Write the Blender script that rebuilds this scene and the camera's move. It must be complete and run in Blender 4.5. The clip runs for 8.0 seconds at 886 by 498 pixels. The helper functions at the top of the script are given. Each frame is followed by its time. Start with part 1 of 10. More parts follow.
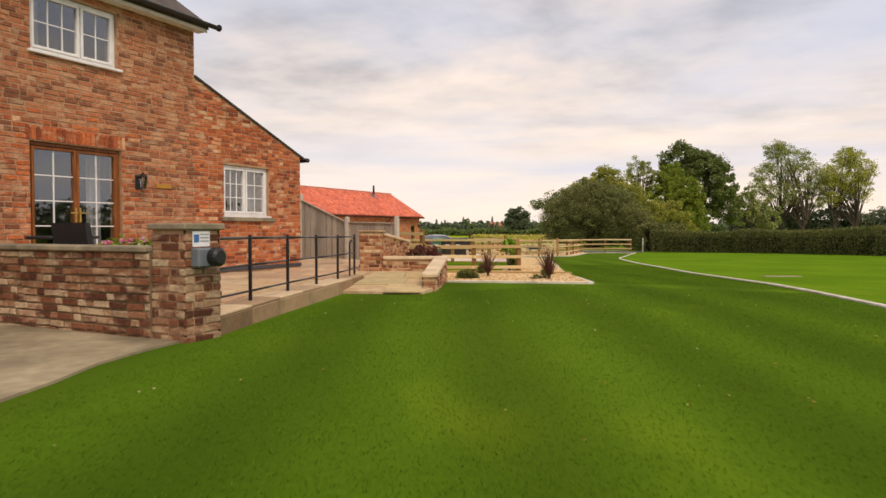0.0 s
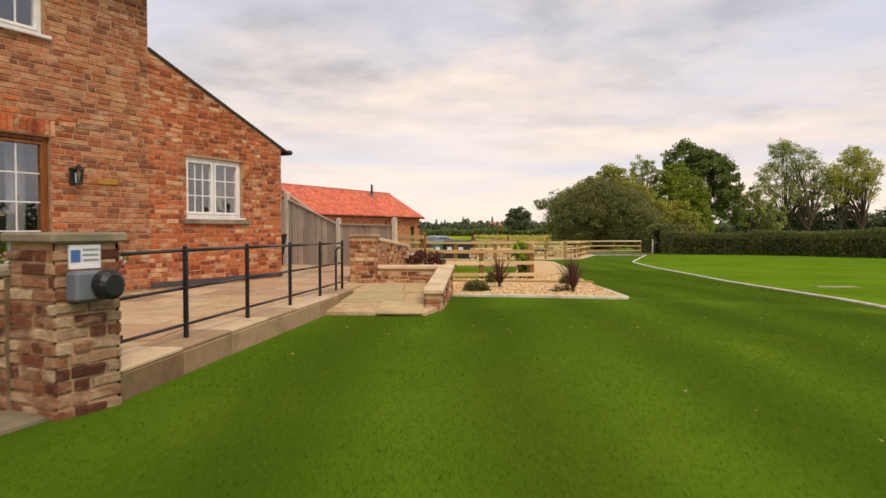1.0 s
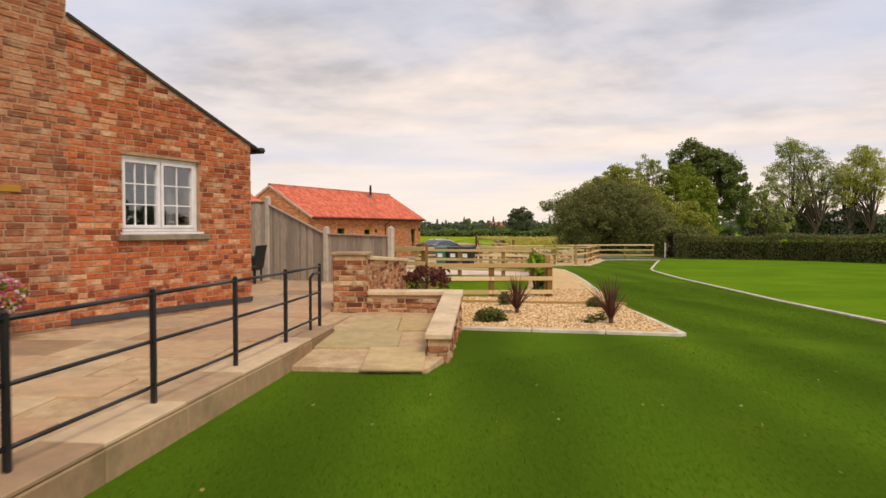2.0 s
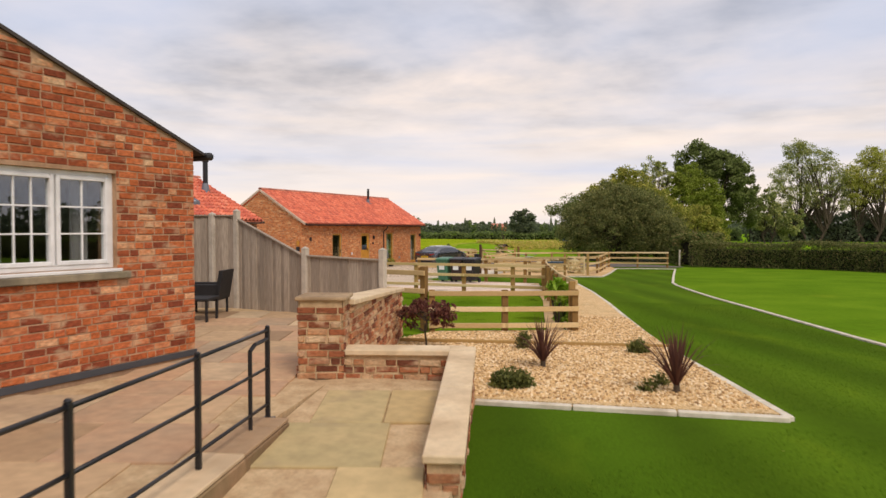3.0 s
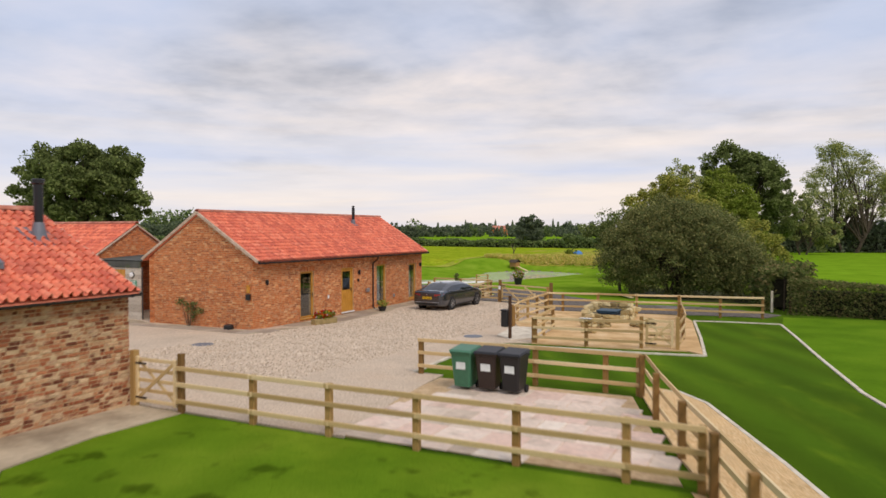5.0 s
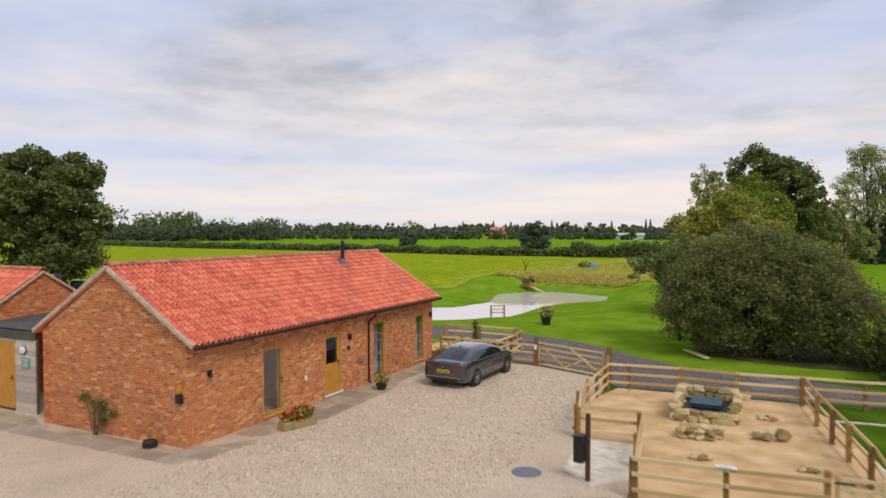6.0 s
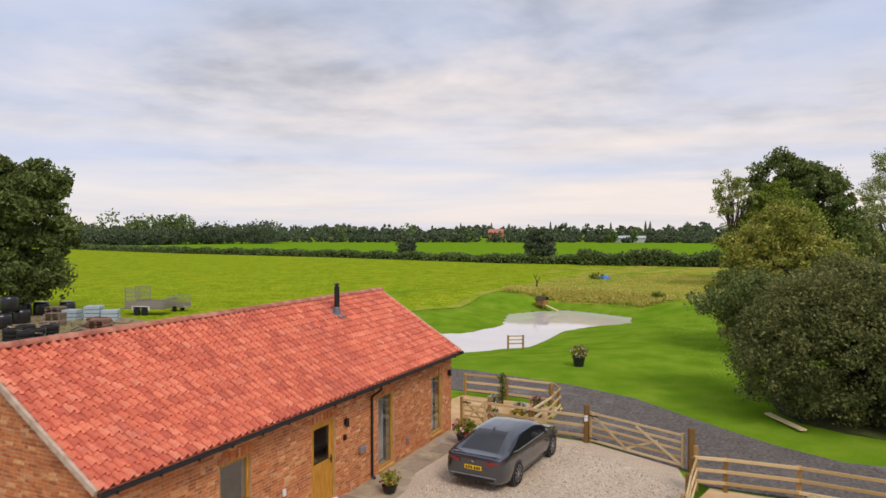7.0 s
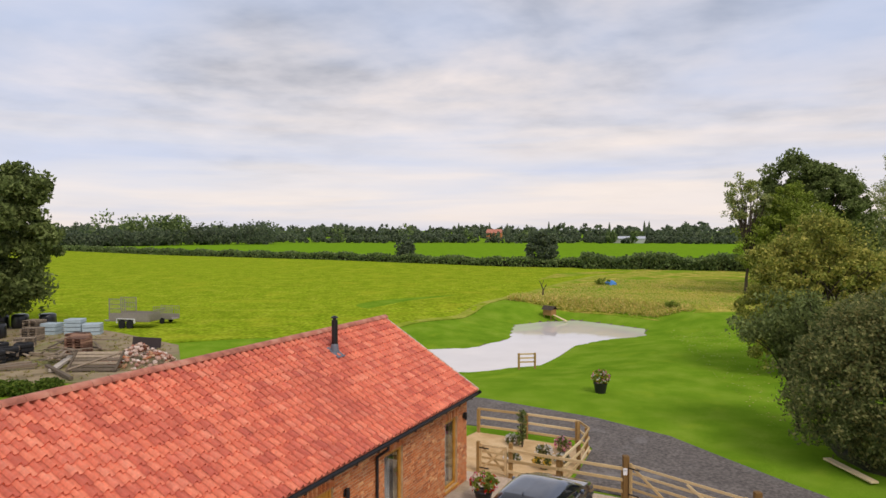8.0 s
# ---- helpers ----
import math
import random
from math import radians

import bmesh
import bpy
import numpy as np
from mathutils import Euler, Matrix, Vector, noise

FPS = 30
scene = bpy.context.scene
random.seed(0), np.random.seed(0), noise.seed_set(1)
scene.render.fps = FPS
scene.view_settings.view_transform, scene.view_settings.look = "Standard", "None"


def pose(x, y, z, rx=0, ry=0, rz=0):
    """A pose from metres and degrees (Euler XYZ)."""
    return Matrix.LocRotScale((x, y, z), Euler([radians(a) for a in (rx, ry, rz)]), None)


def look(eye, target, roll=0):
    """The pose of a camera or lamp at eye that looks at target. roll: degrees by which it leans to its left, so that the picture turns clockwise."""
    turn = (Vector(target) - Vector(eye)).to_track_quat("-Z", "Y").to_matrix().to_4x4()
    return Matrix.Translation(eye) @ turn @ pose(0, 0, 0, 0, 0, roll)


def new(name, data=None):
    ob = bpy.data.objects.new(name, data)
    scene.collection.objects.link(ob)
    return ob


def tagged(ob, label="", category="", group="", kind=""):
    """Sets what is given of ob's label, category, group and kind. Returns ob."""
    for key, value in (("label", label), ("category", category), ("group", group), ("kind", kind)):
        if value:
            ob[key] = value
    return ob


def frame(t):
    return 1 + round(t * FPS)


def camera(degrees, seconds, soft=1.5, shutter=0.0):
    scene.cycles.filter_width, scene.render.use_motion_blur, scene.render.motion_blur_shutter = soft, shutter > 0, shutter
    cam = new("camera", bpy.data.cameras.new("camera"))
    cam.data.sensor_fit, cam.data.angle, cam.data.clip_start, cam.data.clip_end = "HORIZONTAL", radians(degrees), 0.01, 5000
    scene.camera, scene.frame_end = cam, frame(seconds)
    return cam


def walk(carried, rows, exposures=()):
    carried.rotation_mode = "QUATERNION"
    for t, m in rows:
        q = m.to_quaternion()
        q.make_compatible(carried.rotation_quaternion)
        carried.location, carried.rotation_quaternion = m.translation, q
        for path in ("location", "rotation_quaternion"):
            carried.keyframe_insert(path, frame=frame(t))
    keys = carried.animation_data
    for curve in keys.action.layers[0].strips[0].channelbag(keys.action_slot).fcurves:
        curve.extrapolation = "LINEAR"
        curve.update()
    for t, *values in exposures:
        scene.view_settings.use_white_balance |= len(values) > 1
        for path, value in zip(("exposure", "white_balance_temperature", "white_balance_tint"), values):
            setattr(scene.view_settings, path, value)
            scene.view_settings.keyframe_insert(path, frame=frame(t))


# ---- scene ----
import collections

cam = camera(66.4, 8.0, shutter=0.3)
PATH = [
    (0, (-0.776, 0.661, 1.868), (-1.664, 2.452, 1.809), 0.0),
    (0.5, (-1.268, 1.555, 1.888), (-2.155, 3.346, 1.829), 0.0),
    (1, (-1.817, 2.54, 1.939), (-2.704, 4.331, 1.88), 0.0),
    (1.5, (-2.363, 3.541, 2.036), (-3.251, 5.332, 1.975), 0.0),
    (3, (-4.12, 6.906, 2.527), (-5.012, 8.696, 2.47), 0.0),
    (3.5, (-4.822, 8.204, 2.736), (-5.713, 9.994, 2.679), 0.0),
    (4, (-6.034, 10.392, 3.039), (-6.924, 12.182, 2.983), 0.0),
    (4.5, (-7.668, 13.43, 3.487), (-8.559, 15.22, 3.431), 0.0),
    (5.8, (-13.653, 23.417, 5.562), (-14.537, 25.211, 5.506), 0.0),
    (6, (-14.726, 25.008, 5.957), (-15.606, 26.803, 5.899), 0.0),
    (6.5, (-16.955, 28.324, 6.679), (-17.831, 30.121, 6.622), 0.0),
    (7, (-18.477, 30.572, 7.188), (-19.347, 32.371, 7.132), 0.0),
    (7.5, (-19.446, 31.924, 7.51), (-20.312, 33.726, 7.453), 0.0),
    (8, (-20.375, 33.289, 7.845), (-21.238, 35.092, 7.787), 0.0),
]
EXPOSURES = [(0.0, 0.28, 7850, 19), (1.5, 0.25, 7800, 19), (3.5, 0.20, 7250, 18), (4.5, 0.16, 7000, 17), (6.0, 0.10, 6750, 17), (8.0, 0.10, 6800, 17)]
walk(cam, [(t, look(eye, target, roll)) for t, eye, target, roll in PATH], EXPOSURES)

# ---- daylight: broken overcast, a veiled sun ----
SUN_EL, SUN_AZ = 48.0, 125.0  # degrees; azimuth clockwise from +y
world = bpy.data.worlds.new("overcast_sky")
scene.world = world
world.use_nodes = True
wt = world.node_tree
wt.nodes.clear()


def wnode(kind, **kw):
    n = wt.nodes.new(kind)
    for key, value in kw.items():
        if key == "ins":
            for i, v in value.items():
                n.inputs[i].default_value = v
        elif key == "op":
            n.operation = value
    return n


w_out = wnode("ShaderNodeOutputWorld")
w_bg = wnode("ShaderNodeBackground")
w_bg.inputs["Strength"].default_value = 1.0
sky = wnode("ShaderNodeTexSky")
sky.sky_type = "NISHITA"
sky.sun_disc = False
sky.sun_elevation = radians(SUN_EL)
sky.sun_rotation = radians(SUN_AZ)
sky_dim = wnode("ShaderNodeMixRGB")
sky_dim.blend_type = "MULTIPLY"
sky_dim.inputs[0].default_value = 1.0
sky_dim.inputs[2].default_value = (0.1, 0.1, 0.1, 1)
w_tc = wnode("ShaderNodeTexCoord")
w_sep = wnode("ShaderNodeSeparateXYZ")
w_up = wnode("ShaderNodeMath", op="MAXIMUM", ins={1: 0.0})
w_add = wnode("ShaderNodeMath", op="ADD", ins={1: 0.11})
w_dx = wnode("ShaderNodeMath", op="DIVIDE")
w_dy = wnode("ShaderNodeMath", op="DIVIDE")
w_comb = wnode("ShaderNodeCombineXYZ")
L = wt.links.new
L(w_tc.outputs["Generated"], w_sep.inputs[0])
L(w_sep.outputs[2], w_up.inputs[0])
L(w_up.outputs[0], w_add.inputs[0])
L(w_sep.outputs[0], w_dx.inputs[0])
L(w_add.outputs[0], w_dx.inputs[1])
L(w_sep.outputs[1], w_dy.inputs[0])
L(w_add.outputs[0], w_dy.inputs[1])
L(w_dx.outputs[0], w_comb.inputs[0])
L(w_dy.outputs[0], w_comb.inputs[1])
w_n1 = wnode("ShaderNodeTexNoise", ins={"Scale": 0.95, "Detail": 6.0, "Roughness": 0.55, "Distortion": 0.35})
w_n2 = wnode("ShaderNodeTexNoise", ins={"Scale": 0.55, "Detail": 3.0, "Roughness": 0.5})
w_n3 = wnode("ShaderNodeTexNoise", ins={"Scale": 2.3, "Detail": 4.0, "Roughness": 0.55})
for n in (w_n1, w_n2, w_n3):
    L(w_comb.outputs[0], n.inputs["Vector"])
# cloud body: grey undersides to pale cream tops
w_r1 = wnode("ShaderNodeValToRGB")
cr = w_r1.color_ramp
cr.elements[0].position, cr.elements[0].color = 0.385, (0.36, 0.40, 0.46, 1)
cr.elements[1].position, cr.elements[1].color = 0.63, (0.83, 0.79, 0.755, 1)
e = cr.elements.new(0.5)
e.color = (0.585, 0.61, 0.65, 1)
# thin blue gaps
w_r2 = wnode("ShaderNodeValToRGB")
cr = w_r2.color_ramp
cr.elements[0].position, cr.elements[0].color = 0.41, (0, 0, 0, 1)
cr.elements[1].position, cr.elements[1].color = 0.60, (0.72, 0.72, 0.72, 1)
w_mix = wnode("ShaderNodeMixRGB")
w_gap = wnode("ShaderNodeMixRGB")
w_gap.inputs[2].default_value = (0.50, 0.63, 0.85, 1)
w_soft = wnode("ShaderNodeMixRGB")
w_soft.inputs[0].default_value = 0.42
L(w_n1.outputs["Fac"], w_soft.inputs[1])
L(w_n3.outputs["Fac"], w_soft.inputs[2])
L(w_soft.outputs[0], w_r1.inputs[0])
L(w_n2.outputs["Fac"], w_r2.inputs[0])
L(w_r2.outputs[0], w_gap.inputs[0])
L(w_r1.outputs[0], w_gap.inputs[1])
# long cream and pale blue streaks towards the horizon
w_hr = wnode("ShaderNodeMapRange", ins={1: 0.06, 2: 0.24, 3: 0.85, 4: 0.0})
w_hz = wnode("ShaderNodeMixRGB")
w_map = wnode("ShaderNodeMapping")
w_map.inputs["Scale"].default_value = (1.6, 1.6, 24.0)
w_n4 = wnode("ShaderNodeTexNoise", ins={"Scale": 1.0, "Detail": 4.0, "Roughness": 0.5, "Distortion": 0.3})
w_r4 = wnode("ShaderNodeValToRGB")
cr = w_r4.color_ramp
cr.elements[0].position, cr.elements[0].color = 0.36, (0.62, 0.69, 0.84, 1)
cr.elements[1].position, cr.elements[1].color = 0.62, (0.90, 0.84, 0.78, 1)
e = cr.elements.new(0.48)
e.color = (0.74, 0.76, 0.81, 1)
L(w_tc.outputs["Generated"], w_map.inputs[0])
L(w_map.outputs[0], w_n4.inputs["Vector"])
L(w_n4.outputs["Fac"], w_r4.inputs[0])
L(w_r4.outputs[0], w_hz.inputs[2])
L(w_sep.outputs[2], w_hr.inputs[0])
L(w_hr.outputs[0], w_hz.inputs[0])
L(w_gap.outputs[0], w_hz.inputs[1])
L(sky.outputs[0], sky_dim.inputs[1])
w_mix.inputs[0].default_value = 0.88
L(sky_dim.outputs[0], w_mix.inputs[1])
L(w_hz.outputs[0], w_mix.inputs[2])
L(w_mix.outputs[0], w_bg.inputs[0])
L(w_bg.outputs[0], w_out.inputs[0])

sun_data = bpy.data.lights.new("veiled_sun", "SUN")
sun_data.energy, sun_data.angle, sun_data.color = 1.5, radians(22), (1.0, 0.95, 0.87)
sun = new("veiled_sun", sun_data)
sun_way = Vector((math.sin(radians(SUN_AZ)) * math.cos(radians(SUN_EL)), math.cos(radians(SUN_AZ)) * math.cos(radians(SUN_EL)), math.sin(radians(SUN_EL))))
sun.matrix_basis = look(sun_way * 60, (0, 0, 0))

# ---- materials ----
def lin(r, g, b):
    """Linear colour from 0..255 display values."""
    return tuple(((c / 255) / 12.92 if c / 255 <= 0.04045 else ((c / 255 + 0.055) / 1.055) ** 2.4) for c in (r, g, b))


def material(name, tones, rough=0.8, scale=4.0, detail=5.0, spread=(0.3, 0.7), bump=0.2, bump_scale=None, bump_dist=0.01,
             metal=0.0, pick=None, fine=None, spec=0.4, stain=None, stretch=None, coat=0.0, world_space=False, zone=None, turn=None):
    """Principled surface. tones: linear colours along a ramp, driven by noise (pick None), 'island' or 'object' random mixed with noise.
    fine: (scale, amount) of a second grain; zone: the same for broad patches; turn: degrees by which stretch is turned about z; stain: (colour, scale, threshold) of blotches with an outline of their own."""
    m = bpy.data.materials.new(name)
    m.use_nodes = True
    t = m.node_tree
    b = t.nodes["Principled BSDF"]
    b.inputs["Roughness"].default_value, b.inputs["Metallic"].default_value = rough, metal
    b.inputs["Specular IOR Level"].default_value = spec
    b.inputs["Coat Weight"].default_value = coat
    new_node, link = t.nodes.new, t.links.new
    tc = new_node("ShaderNodeTexCoord")
    geo = new_node("ShaderNodeNewGeometry")
    src = geo.outputs["Position"] if world_space else tc.outputs["Object"]
    if stretch:
        mp = new_node("ShaderNodeMapping")
        mp.inputs["Scale"].default_value = stretch
        if turn is not None:
            mp.vector_type = "TEXTURE"
            mp.inputs["Rotation"].default_value = (0, 0, radians(turn))
        link(src, mp.inputs[0])
        src = mp.outputs[0]
    n = new_node("ShaderNodeTexNoise")
    n.inputs["Scale"].default_value, n.inputs["Detail"].default_value = scale, detail
    link(src, n.inputs["Vector"])
    ramp = new_node("ShaderNodeValToRGB")
    el = ramp.color_ramp.elements
    lo, hi = spread
    el[0].position, el[0].color = lo, (*tones[0], 1)
    el[1].position, el[1].color = hi, (*tones[-1], 1)
    for i, c in enumerate(tones[1:-1], 1):
        x = el.new(lo + (hi - lo) * i / (len(tones) - 1))
        x.color = (*c, 1)
    fac = n.outputs["Fac"]
    if pick:
        if pick == "island":
            rnd = geo.outputs["Random Per Island"]
        else:
            rnd = new_node("ShaderNodeObjectInfo").outputs["Random"]
        ma = new_node("ShaderNodeMath")
        ma.operation = "MULTIPLY_ADD"
        ma.inputs[1].default_value = 0.30
        link(n.outputs["Fac"], ma.inputs[0])
        mb = new_node("ShaderNodeMath")
        mb.operation = "MULTIPLY_ADD"
        mb.inputs[1].default_value, mb.inputs[2].default_value = 0.9, -0.10
        link(rnd, mb.inputs[0])
        link(mb.outputs[0], ma.inputs[2])
        fac = ma.outputs[0]
    link(fac, ramp.inputs[0])
    colour = ramp.outputs[0]
    for layer in (fine, zone):
        if not layer:
            continue
        fn = new_node("ShaderNodeTexNoise")
        fn.inputs["Scale"].default_value, fn.inputs["Detail"].default_value = layer[0], 6
        link(src, fn.inputs["Vector"])
        mr = new_node("ShaderNodeMapRange")
        mr.inputs[1].default_value, mr.inputs[2].default_value = 0.25, 0.75
        mr.inputs[3].default_value, mr.inputs[4].default_value = 1 - layer[1], 1 + layer[1]
        link(fn.outputs["Fac"], mr.inputs[0])
        mu = new_node("ShaderNodeMixRGB")
        mu.blend_type = "MULTIPLY"
        mu.inputs[0].default_value = 1
        link(colour, mu.inputs[1])
        link(mr.outputs[0], mu.inputs[2])
        colour = mu.outputs[0]
    if stain:
        sn = new_node("ShaderNodeTexNoise")
        sn.inputs["Scale"].default_value, sn.inputs["Detail"].default_value = stain[1], 8
        link(src, sn.inputs["Vector"])
        sr = new_node("ShaderNodeMapRange")
        sr.inputs[1].default_value, sr.inputs[2].default_value = stain[2], stain[2] + 0.14
        sr.inputs[3].default_value, sr.inputs[4].default_value = 0.0, stain[3] if len(stain) > 3 else 0.7
        link(sn.outputs["Fac"], sr.inputs[0])
        sm = new_node("ShaderNodeMixRGB")
        sm.inputs[2].default_value = (*stain[0], 1)
        link(sr.outputs[0], sm.inputs[0])
        link(colour, sm.inputs[1])
        colour = sm.outputs[0]
    link(colour, b.inputs["Base Color"])
    if bump:
        bn = new_node("ShaderNodeTexNoise")
        bn.inputs["Scale"].default_value, bn.inputs["Detail"].default_value = bump_scale or scale * 6, 5
        link(src, bn.inputs["Vector"])
        bp = new_node("ShaderNodeBump")
        bp.inputs["Strength"].default_value, bp.inputs["Distance"].default_value = bump, bump_dist
        link(bn.outputs["Fac"], bp.inputs["Height"])
        link(bp.outputs[0], b.inputs["Normal"])
    return m


def plain(name, colour, rough=0.5, metal=0.0, spec=0.5, coat=0.0):
    return material(name, [tuple(c * 0.9 for c in colour), tuple(min(1, c * 1.08) for c in colour)], rough=rough, metal=metal, spec=spec,
                    scale=7, bump=0.05, bump_scale=60, bump_dist=0.002, coat=coat)


BRICKS_RED = [lin(136, 70, 48), lin(156, 82, 52), lin(180, 98, 58), lin(190, 106, 64), lin(196, 112, 70), lin(170, 88, 58), lin(204, 134, 92), lin(214, 176, 138)]
BRICKS_OLD = [lin(132, 84, 62), lin(150, 92, 66), lin(170, 104, 73), lin(178, 110, 76), lin(164, 105, 77), lin(188, 124, 87), lin(182, 130, 96), lin(192, 148, 114)]
BRICKS_BARN = [lin(168, 98, 62), lin(188, 112, 68), lin(198, 120, 73), lin(206, 127, 78), lin(190, 112, 66), lin(212, 138, 88), lin(224, 174, 122)]
BRICKS_DIRTY = [lin(90, 56, 42), lin(116, 72, 52), lin(134, 86, 62), lin(146, 104, 78), lin(158, 126, 98), lin(186, 164, 134), lin(124, 78, 56)]
BRICKS_RECLAIMED = [lin(112, 66, 48), lin(148, 88, 60), lin(168, 102, 70), lin(178, 122, 86), lin(190, 146, 108), lin(206, 178, 142), lin(150, 90, 64)]
TILES_RED = [lin(202, 105, 84), lin(218, 117, 90), lin(230, 128, 97), lin(240, 142, 109), lin(214, 113, 90), lin(242, 151, 119)]


def brick_pair(name, tones, lime=0.42, zone=0.2):
    kw = dict(rough=0.92, scale=9, spread=(0.12, 0.98), bump=0.6, bump_scale=70, bump_dist=0.006, fine=(26, 0.36), spec=0.2, zone=(0.8, zone),
              stain=(lin(206, 176, 142), 4.2, 0.54, lime), world_space=True, stretch=(1, 1, 1.9))
    return material(name + "_wall", tones, pick="island", **kw), material(name + "_single", tones, pick="object", **kw)


M_BRICK, M_BRICK1 = brick_pair("orange_red_brick", BRICKS_RED, 0.65)
M_BROLD, M_BROLD1 = brick_pair("weathered_brown_brick", BRICKS_OLD, 0.5, 0.18)
M_BRBARN, M_BRBARN1 = brick_pair("barn_brick", BRICKS_BARN, 0.4, 0.1)
M_BRREC, M_BRREC1 = brick_pair("reclaimed_brick", BRICKS_RECLAIMED, 0.75, 0.3)
M_BRDIRTY, M_BRDIRTY1 = brick_pair("sooty_reclaimed_brick", BRICKS_DIRTY, 0.6, 0.3)
M_MORTAR_DIRTY = material("dirty_mortar", [lin(104, 88, 68), lin(140, 122, 96)], rough=0.95, scale=6, bump=0.5, bump_scale=50, fine=(30, 0.15), spec=0.1)
M_MORTAR = material("lime_mortar", [lin(160, 126, 98), lin(192, 158, 128)], rough=0.95, scale=6, bump=0.5, bump_scale=50, fine=(30, 0.15), spec=0.1)
M_MORTAR_PALE = material("pale_lime_mortar", [lin(180, 150, 114), lin(208, 182, 144)], rough=0.95, scale=6, bump=0.5, bump_scale=50, fine=(30, 0.15), spec=0.1)
kw = dict(rough=0.75, scale=3.0, spread=(0.1, 0.95), bump=0.3, bump_scale=45, bump_dist=0.004, fine=(14, 0.18), spec=0.35, stain=(lin(172, 92, 82), 0.9, 0.55, 0.35), world_space=True)
M_TILE = material("clay_pantile", TILES_RED, pick="island", **kw)
M_TILE1 = material("clay_pantile_single", TILES_RED, pick="object", **kw)
M_RIDGE = material("clay_ridge_tile", [lin(150, 92, 76), lin(190, 120, 98), lin(206, 150, 126)], rough=0.85, scale=3, bump=0.3, bump_scale=40)
M_VERGE = material("mortar_verge", [lin(176, 150, 128), lin(210, 190, 168)], rough=0.9, scale=6, bump=0.4)

M_GRASS = None  # made with the ground
M_SAND = material("pale_sand_surface", [lin(188, 152, 104), lin(212, 178, 130), lin(224, 194, 150)], rough=0.95, scale=1.2, bump=0.6, bump_scale=30, fine=(60, 0.15), spec=0.15, world_space=True, stain=(lin(176, 140, 100), 0.8, 0.58, 0.4))
M_GRAVEL_Y = material("golden_gravel", [lin(158, 122, 80), lin(214, 176, 122), lin(234, 202, 152), lin(244, 224, 188)], rough=0.9, scale=34, detail=3, spread=(0.28, 0.72), bump=1.0, bump_scale=42, bump_dist=0.03, fine=(2.0, 0.12), spec=0.2, world_space=True)
M_GRAVEL = material("pinkish_grey_gravel", [lin(166, 147, 126), lin(197, 177, 153), lin(213, 194, 170), lin(228, 212, 191)], rough=0.9, scale=22, detail=4, spread=(0.26, 0.74), bump=1.0, bump_scale=26, bump_dist=0.03, fine=(0.7, 0.10), spec=0.2, world_space=True, stain=(lin(194, 167, 138), 0.35, 0.56, 0.45))
M_PEBBLE_Y = material("golden_pebbles", [lin(150, 114, 74), lin(208, 170, 116), lin(232, 200, 150), lin(246, 228, 194)], rough=0.8, scale=20, pick="island", spread=(0.1, 0.95), bump=0.2, spec=0.3)
M_PEBBLE_G = material("grey_pebbles", [lin(150, 132, 112), lin(186, 167, 145), lin(212, 194, 171), lin(232, 219, 200)], rough=0.8, scale=20, pick="island", spread=(0.1, 0.95), bump=0.2, spec=0.3)
M_ROAD = material("grey_stone_track", [lin(82, 77, 72), lin(108, 101, 95), lin(130, 122, 113)], rough=0.95, scale=10, bump=0.9, bump_scale=22, bump_dist=0.02, fine=(1.1, 0.15), spec=0.2, world_space=True, stain=(lin(150, 146, 142), 0.5, 0.56, 0.5))
SLABS = [lin(160, 131, 102), lin(184, 153, 118), lin(200, 169, 132), lin(194, 155, 122), lin(172, 149, 122), lin(210, 183, 146)]
kw = dict(rough=0.82, scale=2.5, spread=(0.1, 0.95), bump=0.35, bump_scale=24, bump_dist=0.006, fine=(9, 0.14), spec=0.3, stain=(lin(150, 130, 108), 1.6, 0.57, 0.5), world_space=True)
M_SLAB = material("riven_sandstone", SLABS, pick="object", **kw)
M_SLABP = material("pale_pinkish_slabs", [lin(196, 178, 158), lin(214, 196, 176), lin(226, 206, 188), lin(220, 190, 172), lin(232, 218, 200)], pick="object", **kw)
M_SLABG = material("taupe_sandstone_slabs", [lin(152, 136, 118), lin(166, 150, 131), lin(178, 162, 142), lin(160, 146, 130), lin(186, 170, 150)], pick="object", **kw)
M_SLABO = material("ochre_sandstone_slabs", [lin(166, 142, 98), lin(188, 162, 114), lin(204, 178, 130), lin(178, 160, 116), lin(214, 190, 142)], pick="object", **kw)
M_STONE = material("buff_sandstone", [lin(170, 140, 108), lin(198, 170, 136), lin(214, 188, 152)], rough=0.85, scale=3, bump=0.4, bump_scale=28, fine=(12, 0.12), pick="object", stain=(lin(150, 126, 100), 1.5, 0.56, 0.5))
# Stone tones darkened to hold the shade on the risers, plus greenish blotches.
M_RISER = material("weathered_riser_stone", [lin(128, 102, 74), lin(156, 126, 94), lin(176, 146, 110)], rough=0.9, scale=3, bump=0.4, bump_scale=28, fine=(12, 0.15), pick="object", stain=(lin(112, 104, 70), 1.8, 0.55, 0.5))
M_COPING = material("pale_stone_coping", [lin(198, 173, 138), lin(216, 192, 156), lin(226, 205, 170)], rough=0.85, scale=2.5, bump=0.35, bump_scale=30, fine=(14, 0.1), stain=(lin(170, 150, 124), 1.4, 0.6, 0.4))
M_COPING_B = material("brown_stone_cap", [lin(136, 112, 84), lin(164, 138, 106), lin(186, 160, 126)], rough=0.9, scale=3, bump=0.4, bump_scale=30, fine=(14, 0.15), stain=(lin(112, 98, 74), 2.2, 0.56, 0.5))
